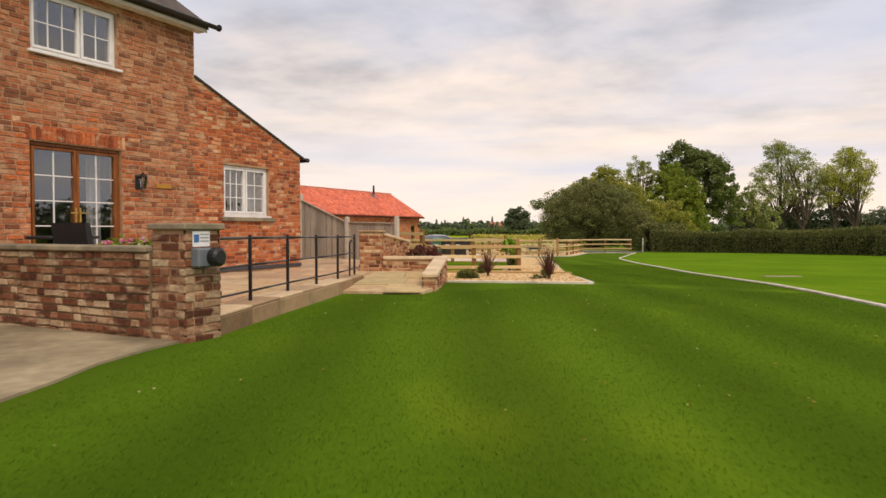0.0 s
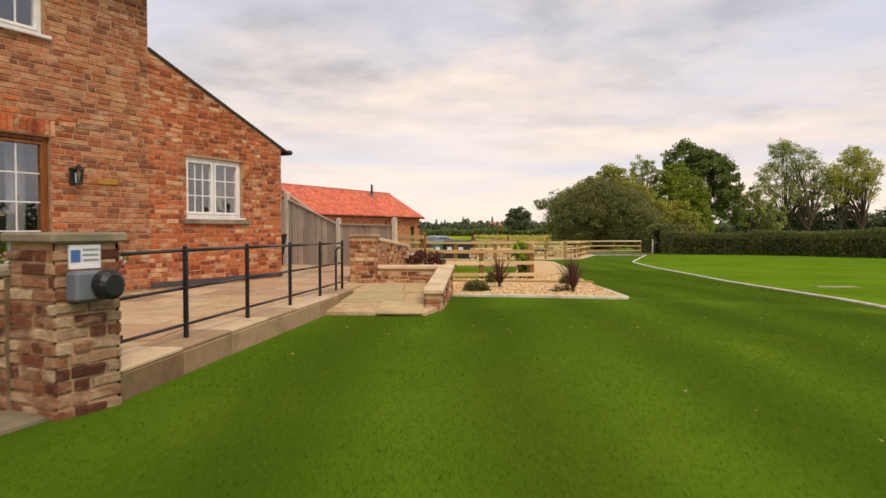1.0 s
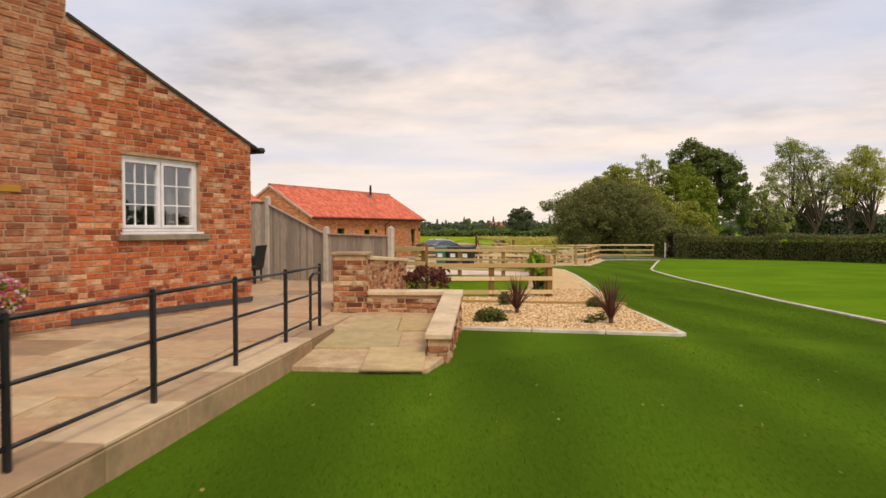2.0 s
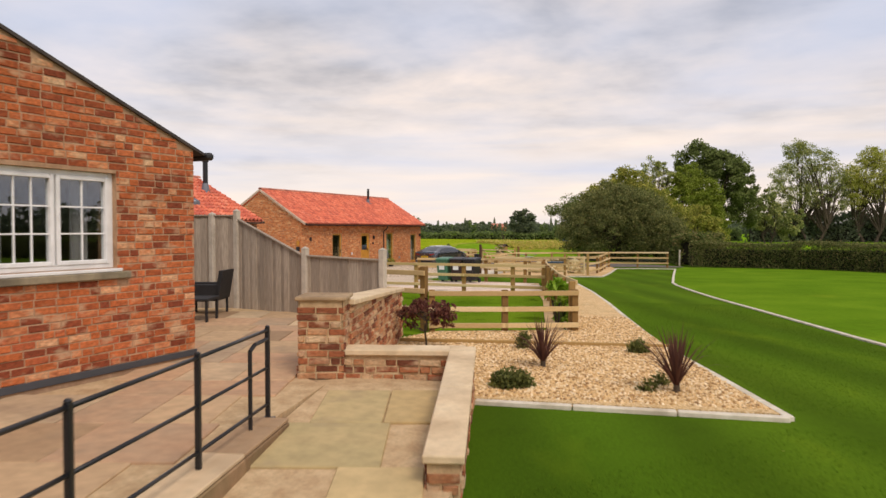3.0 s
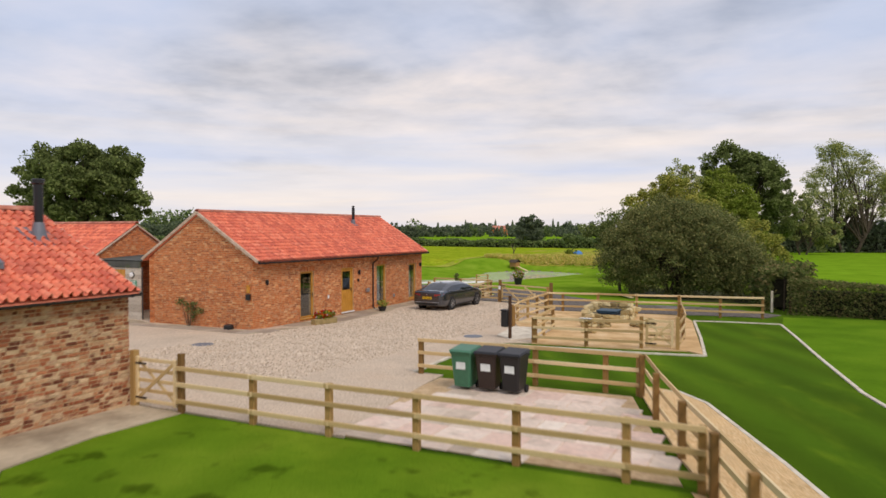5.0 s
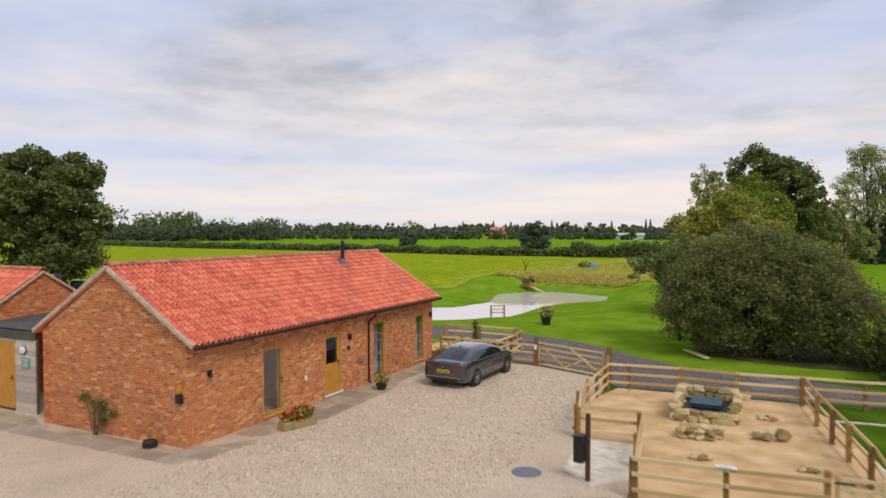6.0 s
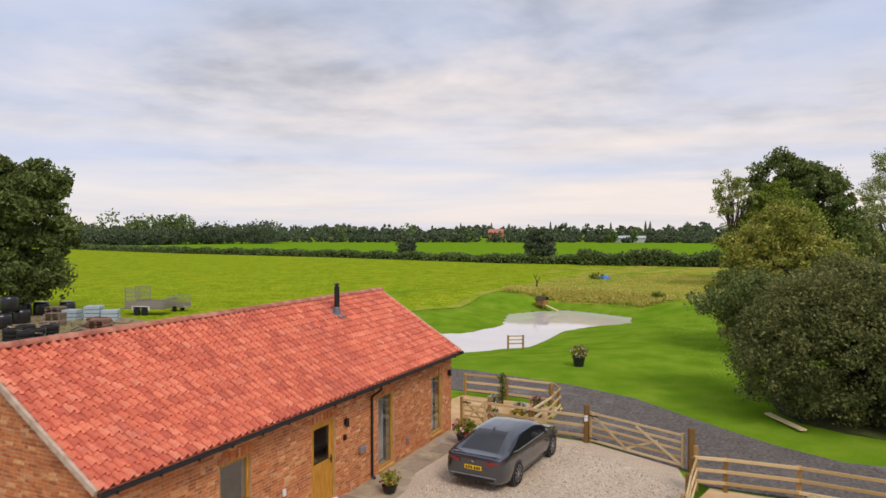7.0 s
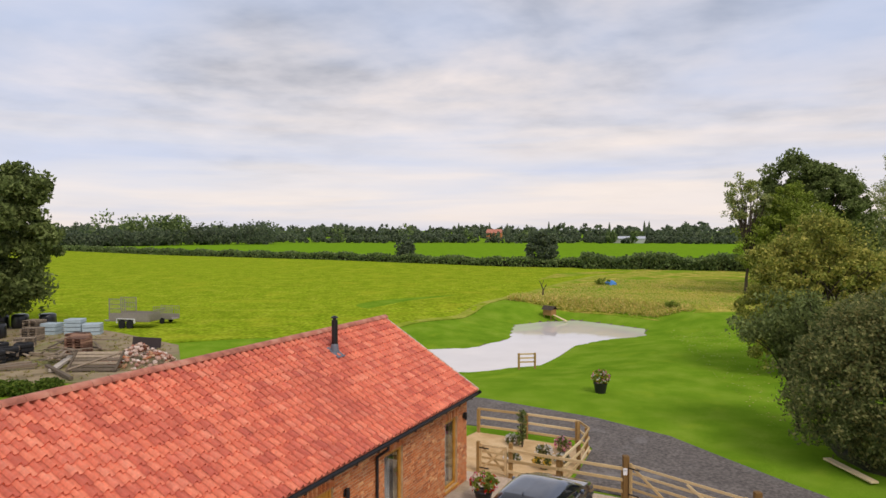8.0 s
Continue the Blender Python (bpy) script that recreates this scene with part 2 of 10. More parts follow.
M_COPING_D = material("weathered_stone_coping", [lin(104, 96, 80), lin(140, 128, 106), lin(162, 148, 122)], rough=0.9, scale=3, bump=0.4, bump_scale=30, fine=(14, 0.15), stain=(lin(88, 92, 62), 2.2, 0.56, 0.5))
# Darker than worn concrete: low light by the terrace wall put into the tones.
M_APRON = material("damp_old_concrete", [lin(122, 110, 86), lin(150, 136, 108), lin(174, 158, 128)], rough=0.9, scale=1.0, bump=0.35, bump_scale=20, fine=(8, 0.15), world_space=True, stain=(lin(80, 74, 52), 0.7, 0.53, 0.6))
M_CONC = material("worn_concrete", [lin(150, 134, 110), lin(176, 160, 134), lin(196, 180, 152)], rough=0.9, scale=1.2, bump=0.35, bump_scale=20, fine=(8, 0.12), world_space=True, stain=(lin(120, 106, 86), 0.8, 0.55, 0.5))
M_KERB = material("pale_concrete_edging", [lin(190, 178, 156), lin(212, 202, 182), lin(226, 218, 200)], rough=0.9, scale=4, bump=0.3, bump_scale=30, fine=(12, 0.1), world_space=True)
M_RAIL = material("sawn_softwood_rail", [lin(188, 158, 108), lin(214, 184, 132), lin(232, 208, 162)], rough=0.8, scale=3.0, stretch=(1, 1, 6), bump=0.3, bump_scale=30, pick="object", spread=(0.1, 0.95), fine=(22, 0.15))
M_POST = material("treated_softwood_post", [lin(120, 90, 48), lin(152, 116, 64), lin(178, 144, 88)], rough=0.85, scale=4, stretch=(8, 8, 1), bump=0.4, bump_scale=20, pick="object", spread=(0.1, 0.95), fine=(16, 0.2))
M_DARKPOST = material("dark_stained_post", [lin(58, 40, 28), lin(92, 66, 46)], rough=0.85, scale=4, stretch=(8, 8, 1), bump=0.4, bump_scale=20, fine=(16, 0.2))
M_BOARD = material("weathered_grey_fence_board", [lin(152, 139, 124), lin(166, 152, 136), lin(182, 168, 150)], rough=0.9, scale=3, stretch=(10, 10, 0.8), bump=0.5, bump_scale=14, pick="object", spread=(0.0, 1.1), fine=(7, 0.26), world_space=True, zone=(0.9, 0.12), stain=(lin(112, 100, 86), 1.1, 0.6, 0.5))
M_PANELPOST = material("pale_concrete_post", [lin(178, 168, 152), lin(206, 196, 180)], rough=0.9, scale=5, bump=0.3, bump_scale=40, fine=(16, 0.1))
M_WHITE = plain("white_upvc", (0.80, 0.80, 0.79), rough=0.35)
M_BLACK = plain("black_paint", (0.012, 0.012, 0.014), rough=0.4)
M_GUTTER = plain("black_plastic", (0.014, 0.014, 0.015), rough=0.45)
M_OAKFRAME = material("oak_coloured_frame", [lin(168, 112, 36), lin(196, 138, 52), lin(210, 154, 66)], rough=0.5, scale=3, stretch=(9, 9, 1), bump=0.15, fine=(10, 0.12))
M_BROWNFRAME = material("golden_oak_upvc", [lin(104, 56, 22), lin(134, 76, 32), lin(150, 90, 42)], rough=0.4, scale=3, stretch=(9, 9, 1), bump=0.1, fine=(12, 0.15))
M_BRASS = plain("brass", (0.72, 0.48, 0.16), rough=0.3, metal=1.0)
M_STEEL = plain("galvanised_steel", (0.45, 0.46, 0.48), rough=0.45, metal=0.8)
M_LEAD = plain("lead_flashing", (0.18, 0.20, 0.23), rough=0.6, metal=0.3)
# The unlit look of the rooms is put into a dark wall colour.
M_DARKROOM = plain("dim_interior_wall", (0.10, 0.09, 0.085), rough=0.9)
M_CURTAIN = material("pale_curtain", [lin(150, 148, 146), lin(190, 188, 186)], rough=0.9, scale=3, stretch=(14, 14, 0.5), bump=0.3)
M_RATTAN = material("black_rattan", [(0.008, 0.008, 0.009), (0.03, 0.03, 0.032)], rough=0.6, scale=60, bump=0.8, bump_scale=90, bump_dist=0.006)
M_SOIL = material("dark_soil", [lin(70, 52, 38), lin(104, 80, 58)], rough=0.95, scale=6, bump=0.8, bump_scale=20)
M_TERRACOTTA = plain("terracotta", lin(176, 96, 62), rough=0.8)
M_BARK = material("bark", [lin(58, 48, 38), lin(92, 80, 66)], rough=0.95, scale=4, stretch=(4, 4, 1), bump=0.9, bump_scale=16, bump_dist=0.03)
M_FELT = material("mossy_roofing_felt", [lin(66, 68, 66), lin(92, 94, 88)], rough=0.95, scale=2, bump=0.4, stain=(lin(84, 98, 50), 1.2, 0.55, 0.7))
M_WHITEBOARD = material("whitewashed_board", [lin(176, 164, 148), lin(206, 196, 180)], rough=0.85, scale=3, bump=0.3, pick="object", fine=(10, 0.15))


def glass(name, tint=(0.9, 0.95, 0.95)):
    m = bpy.data.materials.new(name)
    m.use_nodes = True
    b = m.node_tree.nodes["Principled BSDF"]
    b.inputs["Base Color"].default_value = (*tint, 1)
    b.inputs["Transmission Weight"].default_value = 1.0
    b.inputs["Roughness"].default_value = 0.01
    b.inputs["IOR"].default_value = 2.0
    return m


M_GLASS = glass("window_glass", (0.66, 0.72, 0.75))


def leaves(name, tones, rough=0.65, scale=0.25, gain=1.0):
    tones = [tuple(c * gain for c in tone) for tone in tones]
    m = material(name, tones, rough=rough, scale=scale, detail=3, spread=(0.1, 0.95), bump=0, pick="island", spec=0.10, world_space=True)
    t = m.node_tree
    b = t.nodes["Principled BSDF"]
    tr = t.nodes.new("ShaderNodeBsdfTranslucent")
    mx = t.nodes.new("ShaderNodeMixShader")
    mx.inputs[0].default_value = 0.42
    t.links.new(b.inputs["Base Color"].links[0].from_socket, tr.inputs["Color"])
    t.links.new(b.outputs[0], mx.inputs[1])
    t.links.new(tr.outputs[0], mx.inputs[2])
    t.links.new(mx.outputs[0], t.nodes["Material Output"].inputs["Surface"])
    return m


LF_DARK = leaves("dark_oak_leaves", [lin(66, 75, 42), lin(84, 95, 52), lin(102, 113, 64), lin(122, 131, 80)], gain=1.6)
LF_MID = leaves("green_tree_leaves", [lin(84, 96, 36), lin(108, 124, 46), lin(131, 144, 58), lin(154, 160, 80)], gain=1.35)
LF_OLIVE = leaves("olive_hawthorn_leaves", [lin(92, 98, 46), lin(118, 124, 56), lin(142, 142, 68), lin(174, 162, 84)], gain=1.55)
LF_WILLOW = leaves("grey_green_willow_leaves", [lin(92, 102, 62), lin(118, 128, 78), lin(142, 148, 94), lin(172, 166, 102)], gain=1.5)
LF_YELLOW = leaves("yellowing_willow_leaves", [lin(116, 122, 56), lin(146, 150, 70), lin(168, 166, 84), lin(190, 180, 100)], gain=1.4)
LF_HEDGE = leaves("clipped_hedge_leaves", [lin(54, 64, 34), lin(76, 86, 44), lin(92, 98, 54), lin(124, 110, 74)], gain=1.75)
# Far foliage tones are greyed and lightened: slight haze put into the colour.
LF_FAR = leaves("far_foliage", [lin(74, 90, 54), lin(94, 112, 66), lin(112, 128, 76), lin(132, 144, 90)], scale=0.05, gain=1.3)
LF_FAR2 = leaves("far_dark_foliage", [lin(66, 76, 60), lin(84, 94, 72), lin(104, 112, 84)], scale=0.05, gain=1.6)


# ---- mesh tools ----
class Mesh:
    """A list of vertices and faces that becomes one mesh object."""

    def __init__(self):
        self.v, self.f = [], []

    def add(self, verts, faces):
        k = len(self.v)
        self.v.extend(verts)
        self.f.extend([tuple(i + k for i in f) for f in faces])
        return self

    def box(self, x0, y0, z0, x1, y1, z1, c=0.0):
        """A box, its edges chamfered by c."""
        if c <= 0:
            return self.add([(x0, y0, z0), (x1, y0, z0), (x1, y1, z0), (x0, y1, z0), (x0, y0, z1), (x1, y0, z1), (x1, y1, z1), (x0, y1, z1)],
                            [(3, 2, 1, 0), (4, 5, 6, 7), (0, 1, 5, 4), (1, 2, 6, 5), (2, 3, 7, 6), (3, 0, 4, 7)])
        c = min(c, 0.45 * min(x1 - x0, y1 - y0, z1 - z0))
        v, idx = [], {}
        for i, x in enumerate((x0, x1)):
            for j, y in enumerate((y0, y1)):
                for k, z in enumerate((z0, z1)):
                    dx, dy, dz = c * (1 - 2 * i), c * (1 - 2 * j), c * (1 - 2 * k)
                    for a, p in enumerate(((x, y + dy, z + dz), (x + dx, y, z + dz), (x + dx, y + dy, z))):
                        idx[i, j, k, a] = len(v)
                        v.append(p)
        f = []
        for a in range(3):
            b, d = (a + 1) % 3, (a + 2) % 3
            for s in (0, 1):
                ring = []
                for q, r in ((0, 0), (1, 0), (1, 1), (0, 1)):
                    key = [0, 0, 0]
                    key[a], key[b], key[d] = s, q, r
                    ring.append(idx[(*key, a)])
                f.append(tuple(ring if s else ring[::-1]))
            for q in (0, 1):
                for r in (0, 1):
                    e0, e1 = [0, 0, 0], [0, 0, 0]
                    e0[a], e1[a] = 0, 1
                    e0[b] = e1[b] = q
                    e0[d] = e1[d] = r
                    quad = [idx[(*e0, b)], idx[(*e1, b)], idx[(*e1, d)], idx[(*e0, d)]]
                    f.append(tuple(quad if (q == r) else quad[::-1]))
        for i in (0, 1):
            for j in (0, 1):
                for k in (0, 1):
                    tri = [idx[i, j, k, 0], idx[i, j, k, 1], idx[i, j, k, 2]]
                    f.append(tuple(tri if (i + j + k) % 2 else tri[::-1]))
        return self.add(v, f)

    def beam(self, p, q, w, h, c=0.004):
        """A squared bar from p to q, w wide and h high."""
        p, q = Vector(p), Vector(q)
        d = (q - p)
        n = d.length
        d = d / n
        side = Vector((-d.y, d.x, 0))
        side = side.normalized() if side.length > 1e-6 else Vector((1, 0, 0))
        up = d.cross(side) * -1
        if up.z < 0:
            up = -up
        tmp = Mesh().box(0, -w / 2, -h / 2, n, w / 2, h / 2, c)
        return self.add([tuple(p + d * a + side * b + up * e) for a, b, e in tmp.v], tmp.f)

    def cyl(self, p, q, r0, r1=None, n=10, caps=True):
        p, q = Vector(p), Vector(q)
        r1 = r0 if r1 is None else r1
        d = (q - p).normalized()
        a = d.orthogonal().normalized()
        b = d.cross(a)
        ring = [(math.cos(2 * math.pi * i / n), math.sin(2 * math.pi * i / n)) for i in range(n)]
        v = [tuple(p + (a * x + b * y) * r0) for x, y in ring] + [tuple(q + (a * x + b * y) * r1) for x, y in ring]
        f = [(i, (i + 1) % n, n + (i + 1) % n, n + i) for i in range(n)]
        if caps:
            f += [tuple(range(n - 1, -1, -1)), tuple(range(n, 2 * n))]
        return self.add(v, f)

    def tube(self, pts, r, n=8):
        for p, q in zip(pts, pts[1:]):
            self.cyl(p, q, r, r, n)
        return self

    def lathe(self, profile, centre=(0, 0, 0), n=18):
        """Turned shape: profile of (radius, z)."""
        cx, cy, cz = centre
        v = [(cx + r * math.cos(2 * math.pi * i / n), cy + r * math.sin(2 * math.pi * i / n), cz + z) for r, z in profile for i in range(n)]
        f = [(j * n + i, j * n + (i + 1) % n, (j + 1) * n + (i + 1) % n, (j + 1) * n + i) for j in range(len(profile) - 1) for i in range(n)]
        f += [tuple(range(n - 1, -1, -1)), tuple(range((len(profile) - 1) * n, len(profile) * n))]
        return self.add(v, f)

    def prism(self, poly, z0, z1):
        """An upright prism; z0 and z1 may be numbers or functions of x, y. poly runs anticlockwise."""
        g0 = z0 if callable(z0) else (lambda x, y: z0)
        g1 = z1 if callable(z1) else (lambda x, y: z1)
        n = len(poly)
        v = [(x, y, g0(x, y)) for x, y in poly] + [(x, y, g1(x, y)) for x, y in poly]
        f = [tuple(range(n - 1, -1, -1)), tuple(range(n, 2 * n))] + [(i, (i + 1) % n, n + (i + 1) % n, n + i) for i in range(n)]
        return self.add(v, f)

    def data(self, name, mat, smooth=False):
        me = bpy.data.meshes.new(name)
        me.from_pydata(self.v, [], self.f)
        me.materials.append(mat)
        if smooth:
            me.polygons.foreach_set("use_smooth", [True] * len(me.polygons))
        me.update()
        return me


def thing(name, loc, label, category, group="", rz=0.0):
    """A thing of several parts: an Empty at its base."""
    ob = new(name)
    ob.empty_display_size = 0.1
    ob.matrix_basis = pose(*loc, 0, 0, rz)
    return tagged(ob, label, category, group)


def part(name, mesh, mat, parent, label="", loc=(0, 0, 0), rz=0.0, smooth=False, kind=""):
    """One mesh object under a thing or a part."""
    ob = new(name, mesh.data(name, mat, smooth) if isinstance(mesh, Mesh) else mesh)
    ob.parent = parent
    ob.matrix_basis = pose(*loc, 0, 0, rz)
    return tagged(ob, label, kind=kind)


def single(name, mesh, mat, label, category, loc=(0, 0, 0), rz=0.0, smooth=False, group="", kind=""):
    """A thing that is one mesh."""
    ob = new(name, mesh.data(name, mat, smooth))
    ob.matrix_basis = pose(*loc, 0, 0, rz)
    return tagged(ob, label, category, group, kind)


# ---- lie of the land ----
DX, DY = -0.443, 0.896
POND = [(-46, 75), (-40, 79.2), (-38.8, 84.5), (-41.2, 92.3), (-39.3, 95.6), (-37, 97.7), (-34, 96.7), (-30, 94.7), (-29.4, 90.7), (-32.2, 87),
        (-33.6, 83.1), (-33.4, 78.9), (-33.7, 75.2), (-36.7, 71.6), (-46, 66)]
WATER = -0.95


def step(a, b, x):
    t = min(1, max(0, (x - a) / (b - a)))
    return t * t * (3 - 2 * t)


def inside(poly, x, y):
    hit = False
    for (x0, y0), (x1, y1) in zip(poly, poly[1:] + poly[:1]):
        if (y0 > y) != (y1 > y) and x < (x1 - x0) * (y - y0) / (y1 - y0) + x0:
            hit = not hit
    return hit


def edge_distance(poly, x, y):
    best = 1e9
    for (x0, y0), (x1, y1) in zip(poly, poly[1:] + poly[:1]):
        dx, dy = x1 - x0, y1 - y0
        t = min(1, max(0, ((x - x0) * dx + (y - y0) * dy) / (dx * dx + dy * dy)))
        best = min(best, math.hypot(x - x0 - t * dx, y - y0 - t * dy))
    return best


LAND_S, LAND_Z = [0, 8, 14, 20, 29, 36, 44, 50], [0.88, 0.87, 0.80, 0.62, 0.47, 0.38, 0.12, 0.0]


def ground_z(x, y):
    """Height of the ground sheet: falling gently away from the house, a pond in a hollow."""
    s, r = DX * x + DY * y, -DX * y + DY * x
    z = float(np.interp(s, LAND_S, LAND_Z))
    z += min(1, max(0, (r - 5) / 6)) * 0.15 * min(1, max(0, (s - 36) / 8)) * min(1, max(0, (70 - s) / 10))
    if -75 < x < -10 and 50 < y < 125:
        d = edge_distance(POND, x, y)
        if inside(POND, x, y):
            z = WATER - 0.5 * min(1, d / 1.2)
        else:
            far = step(88, 97, y)
            reach = 9 * (1 - far) + 4.5 * far
            z = WATER + (z - WATER + 0.5 * far * step(20, 8, d)) * step(-0.8, reach, d)
    return z


# ---- ground ----
FIELD_HEDGE = [(-420, 232), (-300, 208), (-184, 183), (-120, 178), (-70, 168), (-40, 172), (-12, 176)]


def turf(name, tones, stripe=0.0, patch=None, grain=(48, 0.20), along=1.0, tufts=0.80, tips=0.0):
    """Grass seen from above: blade grain, broad patches, and mowing stripes where stripe is above 0."""
    m = material(name, tones, rough=0.85, scale=0.55, detail=6, spread=(0.3, 0.7), bump=0.16, bump_scale=130, bump_dist=0.03, fine=grain, spec=0.0, world_space=True, stain=patch,
                 stretch=(1, along, 1), turn=26.3, zone=(0.16, 0.08))
    t = m.node_tree
    b = t.nodes["Principled BSDF"]
    # pale blade tips seen edge on
    b.inputs["Sheen Weight"].default_value, b.inputs["Sheen Roughness"].default_value = tips, 0.45
    b.inputs["Sheen Tint"].default_value = (0.42, 0.62, 0.10, 1)
    if stripe:
        geo = t.nodes.new("ShaderNodeNewGeometry")
        mp = t.nodes.new("ShaderNodeMapping")
        mp.inputs["Rotation"].default_value = (0, 0, radians(-26.3))
        wv = t.nodes.new("ShaderNodeTexWave")
        wv.inputs["Scale"].default_value, wv.inputs["Distortion"].default_value = 0.21, 0.7
        wv.inputs["Detail"].default_value, wv.inputs["Detail Scale"].default_value = 2, 0.5
        mr = t.nodes.new("ShaderNodeMapRange")
        mr.inputs[3].default_value, mr.inputs[4].default_value = 1 - stripe, 1 + stripe
        mu = t.nodes.new("ShaderNodeMixRGB")
        mu.blend_type, mu.inputs[0].default_value = "MULTIPLY", 1
        old = b.inputs["Base Color"].links[0].from_socket
        t.links.new(geo.outputs["Position"], mp.inputs[0])
        t.links.new(mp.outputs[0], wv.inputs[0])
        t.links.new(wv.outputs["Fac"], mr.inputs[0])
        t.links.new(old, mu.inputs[1])
        t.links.new(mr.outputs[0], mu.inputs[2])
        # darker coarse tufts
        tn = t.nodes.new("ShaderNodeTexNoise")
        tn.inputs["Scale"].default_value, tn.inputs["Detail"].default_value = 1.5, 3
        tr = t.nodes.new("ShaderNodeMapRange")
        tr.inputs[1].default_value, tr.inputs[2].default_value, tr.inputs[3].default_value, tr.inputs[4].default_value = 0.60, 0.70, 1.0, tufts
        tm = t.nodes.new("ShaderNodeMixRGB")
        tm.blend_type, tm.inputs[0].default_value = "MULTIPLY", 1
        t.links.new(geo.outputs["Position"], tn.inputs["Vector"])
        t.links.new(tn.outputs["Fac"], tr.inputs[0])
        t.links.new(mu.outputs[0], tm.inputs[1])
        t.links.new(tr.outputs[0], tm.inputs[2])
        t.links.new(tm.outputs[0], b.inputs["Base Color"])
    return m


M_GRASS = turf("mown_lawn", [lin(48, 77, 11), lin(59, 89, 14), lin(72, 99, 19)], stripe=0.2, patch=(lin(104, 124, 24), 1.1, 0.60, 0.35), along=3.0, tufts=0.9, tips=0.24)
M_OUTER = turf("open_lawn", [lin(70, 106, 14), lin(82, 118, 19), lin(95, 128, 25)], patch=(lin(138, 150, 40), 0.25, 0.62, 0.45), grain=(9, 0.16), tips=0.2)
# Mottled turf; its extra brightness over the mown lawn is put into these tones.
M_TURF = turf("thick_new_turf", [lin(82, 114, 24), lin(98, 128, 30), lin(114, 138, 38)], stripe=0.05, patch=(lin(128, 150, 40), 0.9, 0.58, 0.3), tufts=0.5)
M_GRASS_FAR = turf("green_bank_grass", [lin(98, 134, 30), lin(112, 146, 36), lin(128, 155, 48)], patch=(lin(146, 164, 46), 0.5, 0.58, 0.4), grain=(25, 0.2))
M_PASTURE = turf("grazed_pasture", [lin(118, 142, 28), lin(136, 155, 34), lin(152, 164, 46)], patch=(lin(164, 168, 44), 0.2, 0.54, 0.5), grain=(3.0, 0.55))
M_ROUGH = turf("rough_meadow_grass", [lin(120, 138, 40), lin(160, 158, 62), lin(196, 172, 92)], patch=(lin(112, 144, 34), 0.16, 0.46, 0.85), grain=(2.2, 0.3))
M_CROP = turf("bright_green_crop", [lin(104, 142, 30), lin(118, 154, 36)], grain=(0.5, 0.14))
M_WORN = turf("trodden_dry_grass", [lin(136, 150, 46), lin(152, 158, 62), lin(172, 168, 84)], patch=(lin(128, 148, 44), 0.5, 0.5, 0.6), grain=(3, 0.2))
M_MUD = material("muddy_pond_bed", [lin(86, 76, 58), lin(120, 108, 84)], rough=0.9, scale=2, bump=0.3)

ROUGH_BANK = [(-47, 101), (-43, 98.5), (-40.5, 98.2), (-37, 99.2), (-33.5, 98.2), (-29, 96), (-26, 96.5), (-21, 100), (-15, 112), (-14, 172), (-40, 172), (-54, 150), (-52, 130)]


def span(lo, hi, fine, far_lo, far_hi):
    mid = list(np.arange(lo, hi + 1e-6, fine))
    out, gap, p = [], fine, lo
    while p > far_lo:
        gap *= 1.22
        p -= gap
        out.append(max(p, far_lo))
    head, gap, p = out[::-1], fine, hi
    tail = []
    while p < far_hi:
        gap *= 1.22
        p += gap
        tail.append(min(p, far_hi))
    return head + mid + tail


def build_ground():
    xs, ys = span(-62, 14, 0.6, -2600, 2600), span(-8, 112, 0.6, -900, 3200)
    v = [(x, y, ground_z(x, y)) for y in ys for x in xs]
    nx = len(xs)
    f, slot = [], []
    for j in range(len(ys) - 1):
        for i in range(nx - 1):
            f.append((j * nx + i, j * nx + i + 1, (j + 1) * nx + i + 1, (j + 1) * nx + i))
            x, y = (xs[i] + xs[i + 1]) / 2, (ys[j] + ys[j + 1]) / 2
            s = DX * x + DY * y
            if -75 < x < -10 and 50 < y < 125 and ground_z(x, y) < WATER - 0.02:
                k = 2
            elif s > 55 and x < 4:
                k = 1
            else:
                k = 0
            slot.append(k)
    me = bpy.data.meshes.new("ground")
    me.from_pydata(v, [], f)
    for m in (M_GRASS, M_GRASS_FAR, M_MUD):
        me.materials.append(m)
    me.polygons.foreach_set("material_index", slot)
    me.polygons.foreach_set("use_smooth", [True] * len(f))
    me.update()
    tagged(new("ground", me), "striped mown lawn running out to grazed fields", "ground", kind="structure")


build_ground()

# Most of the sky's reflection is put into the near-white base colour.
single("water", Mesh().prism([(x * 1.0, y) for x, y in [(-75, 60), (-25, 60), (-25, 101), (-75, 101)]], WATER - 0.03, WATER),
       material("still_pond_water", [(0.72, 0.665, 0.62), (0.78, 0.725, 0.68)], rough=0.04, scale=0.4, bump=0.05, bump_scale=3, bump_dist=0.01, spec=1.0), "still pond water with the pale sky reflection in its base colour", "pond", kind="structure")


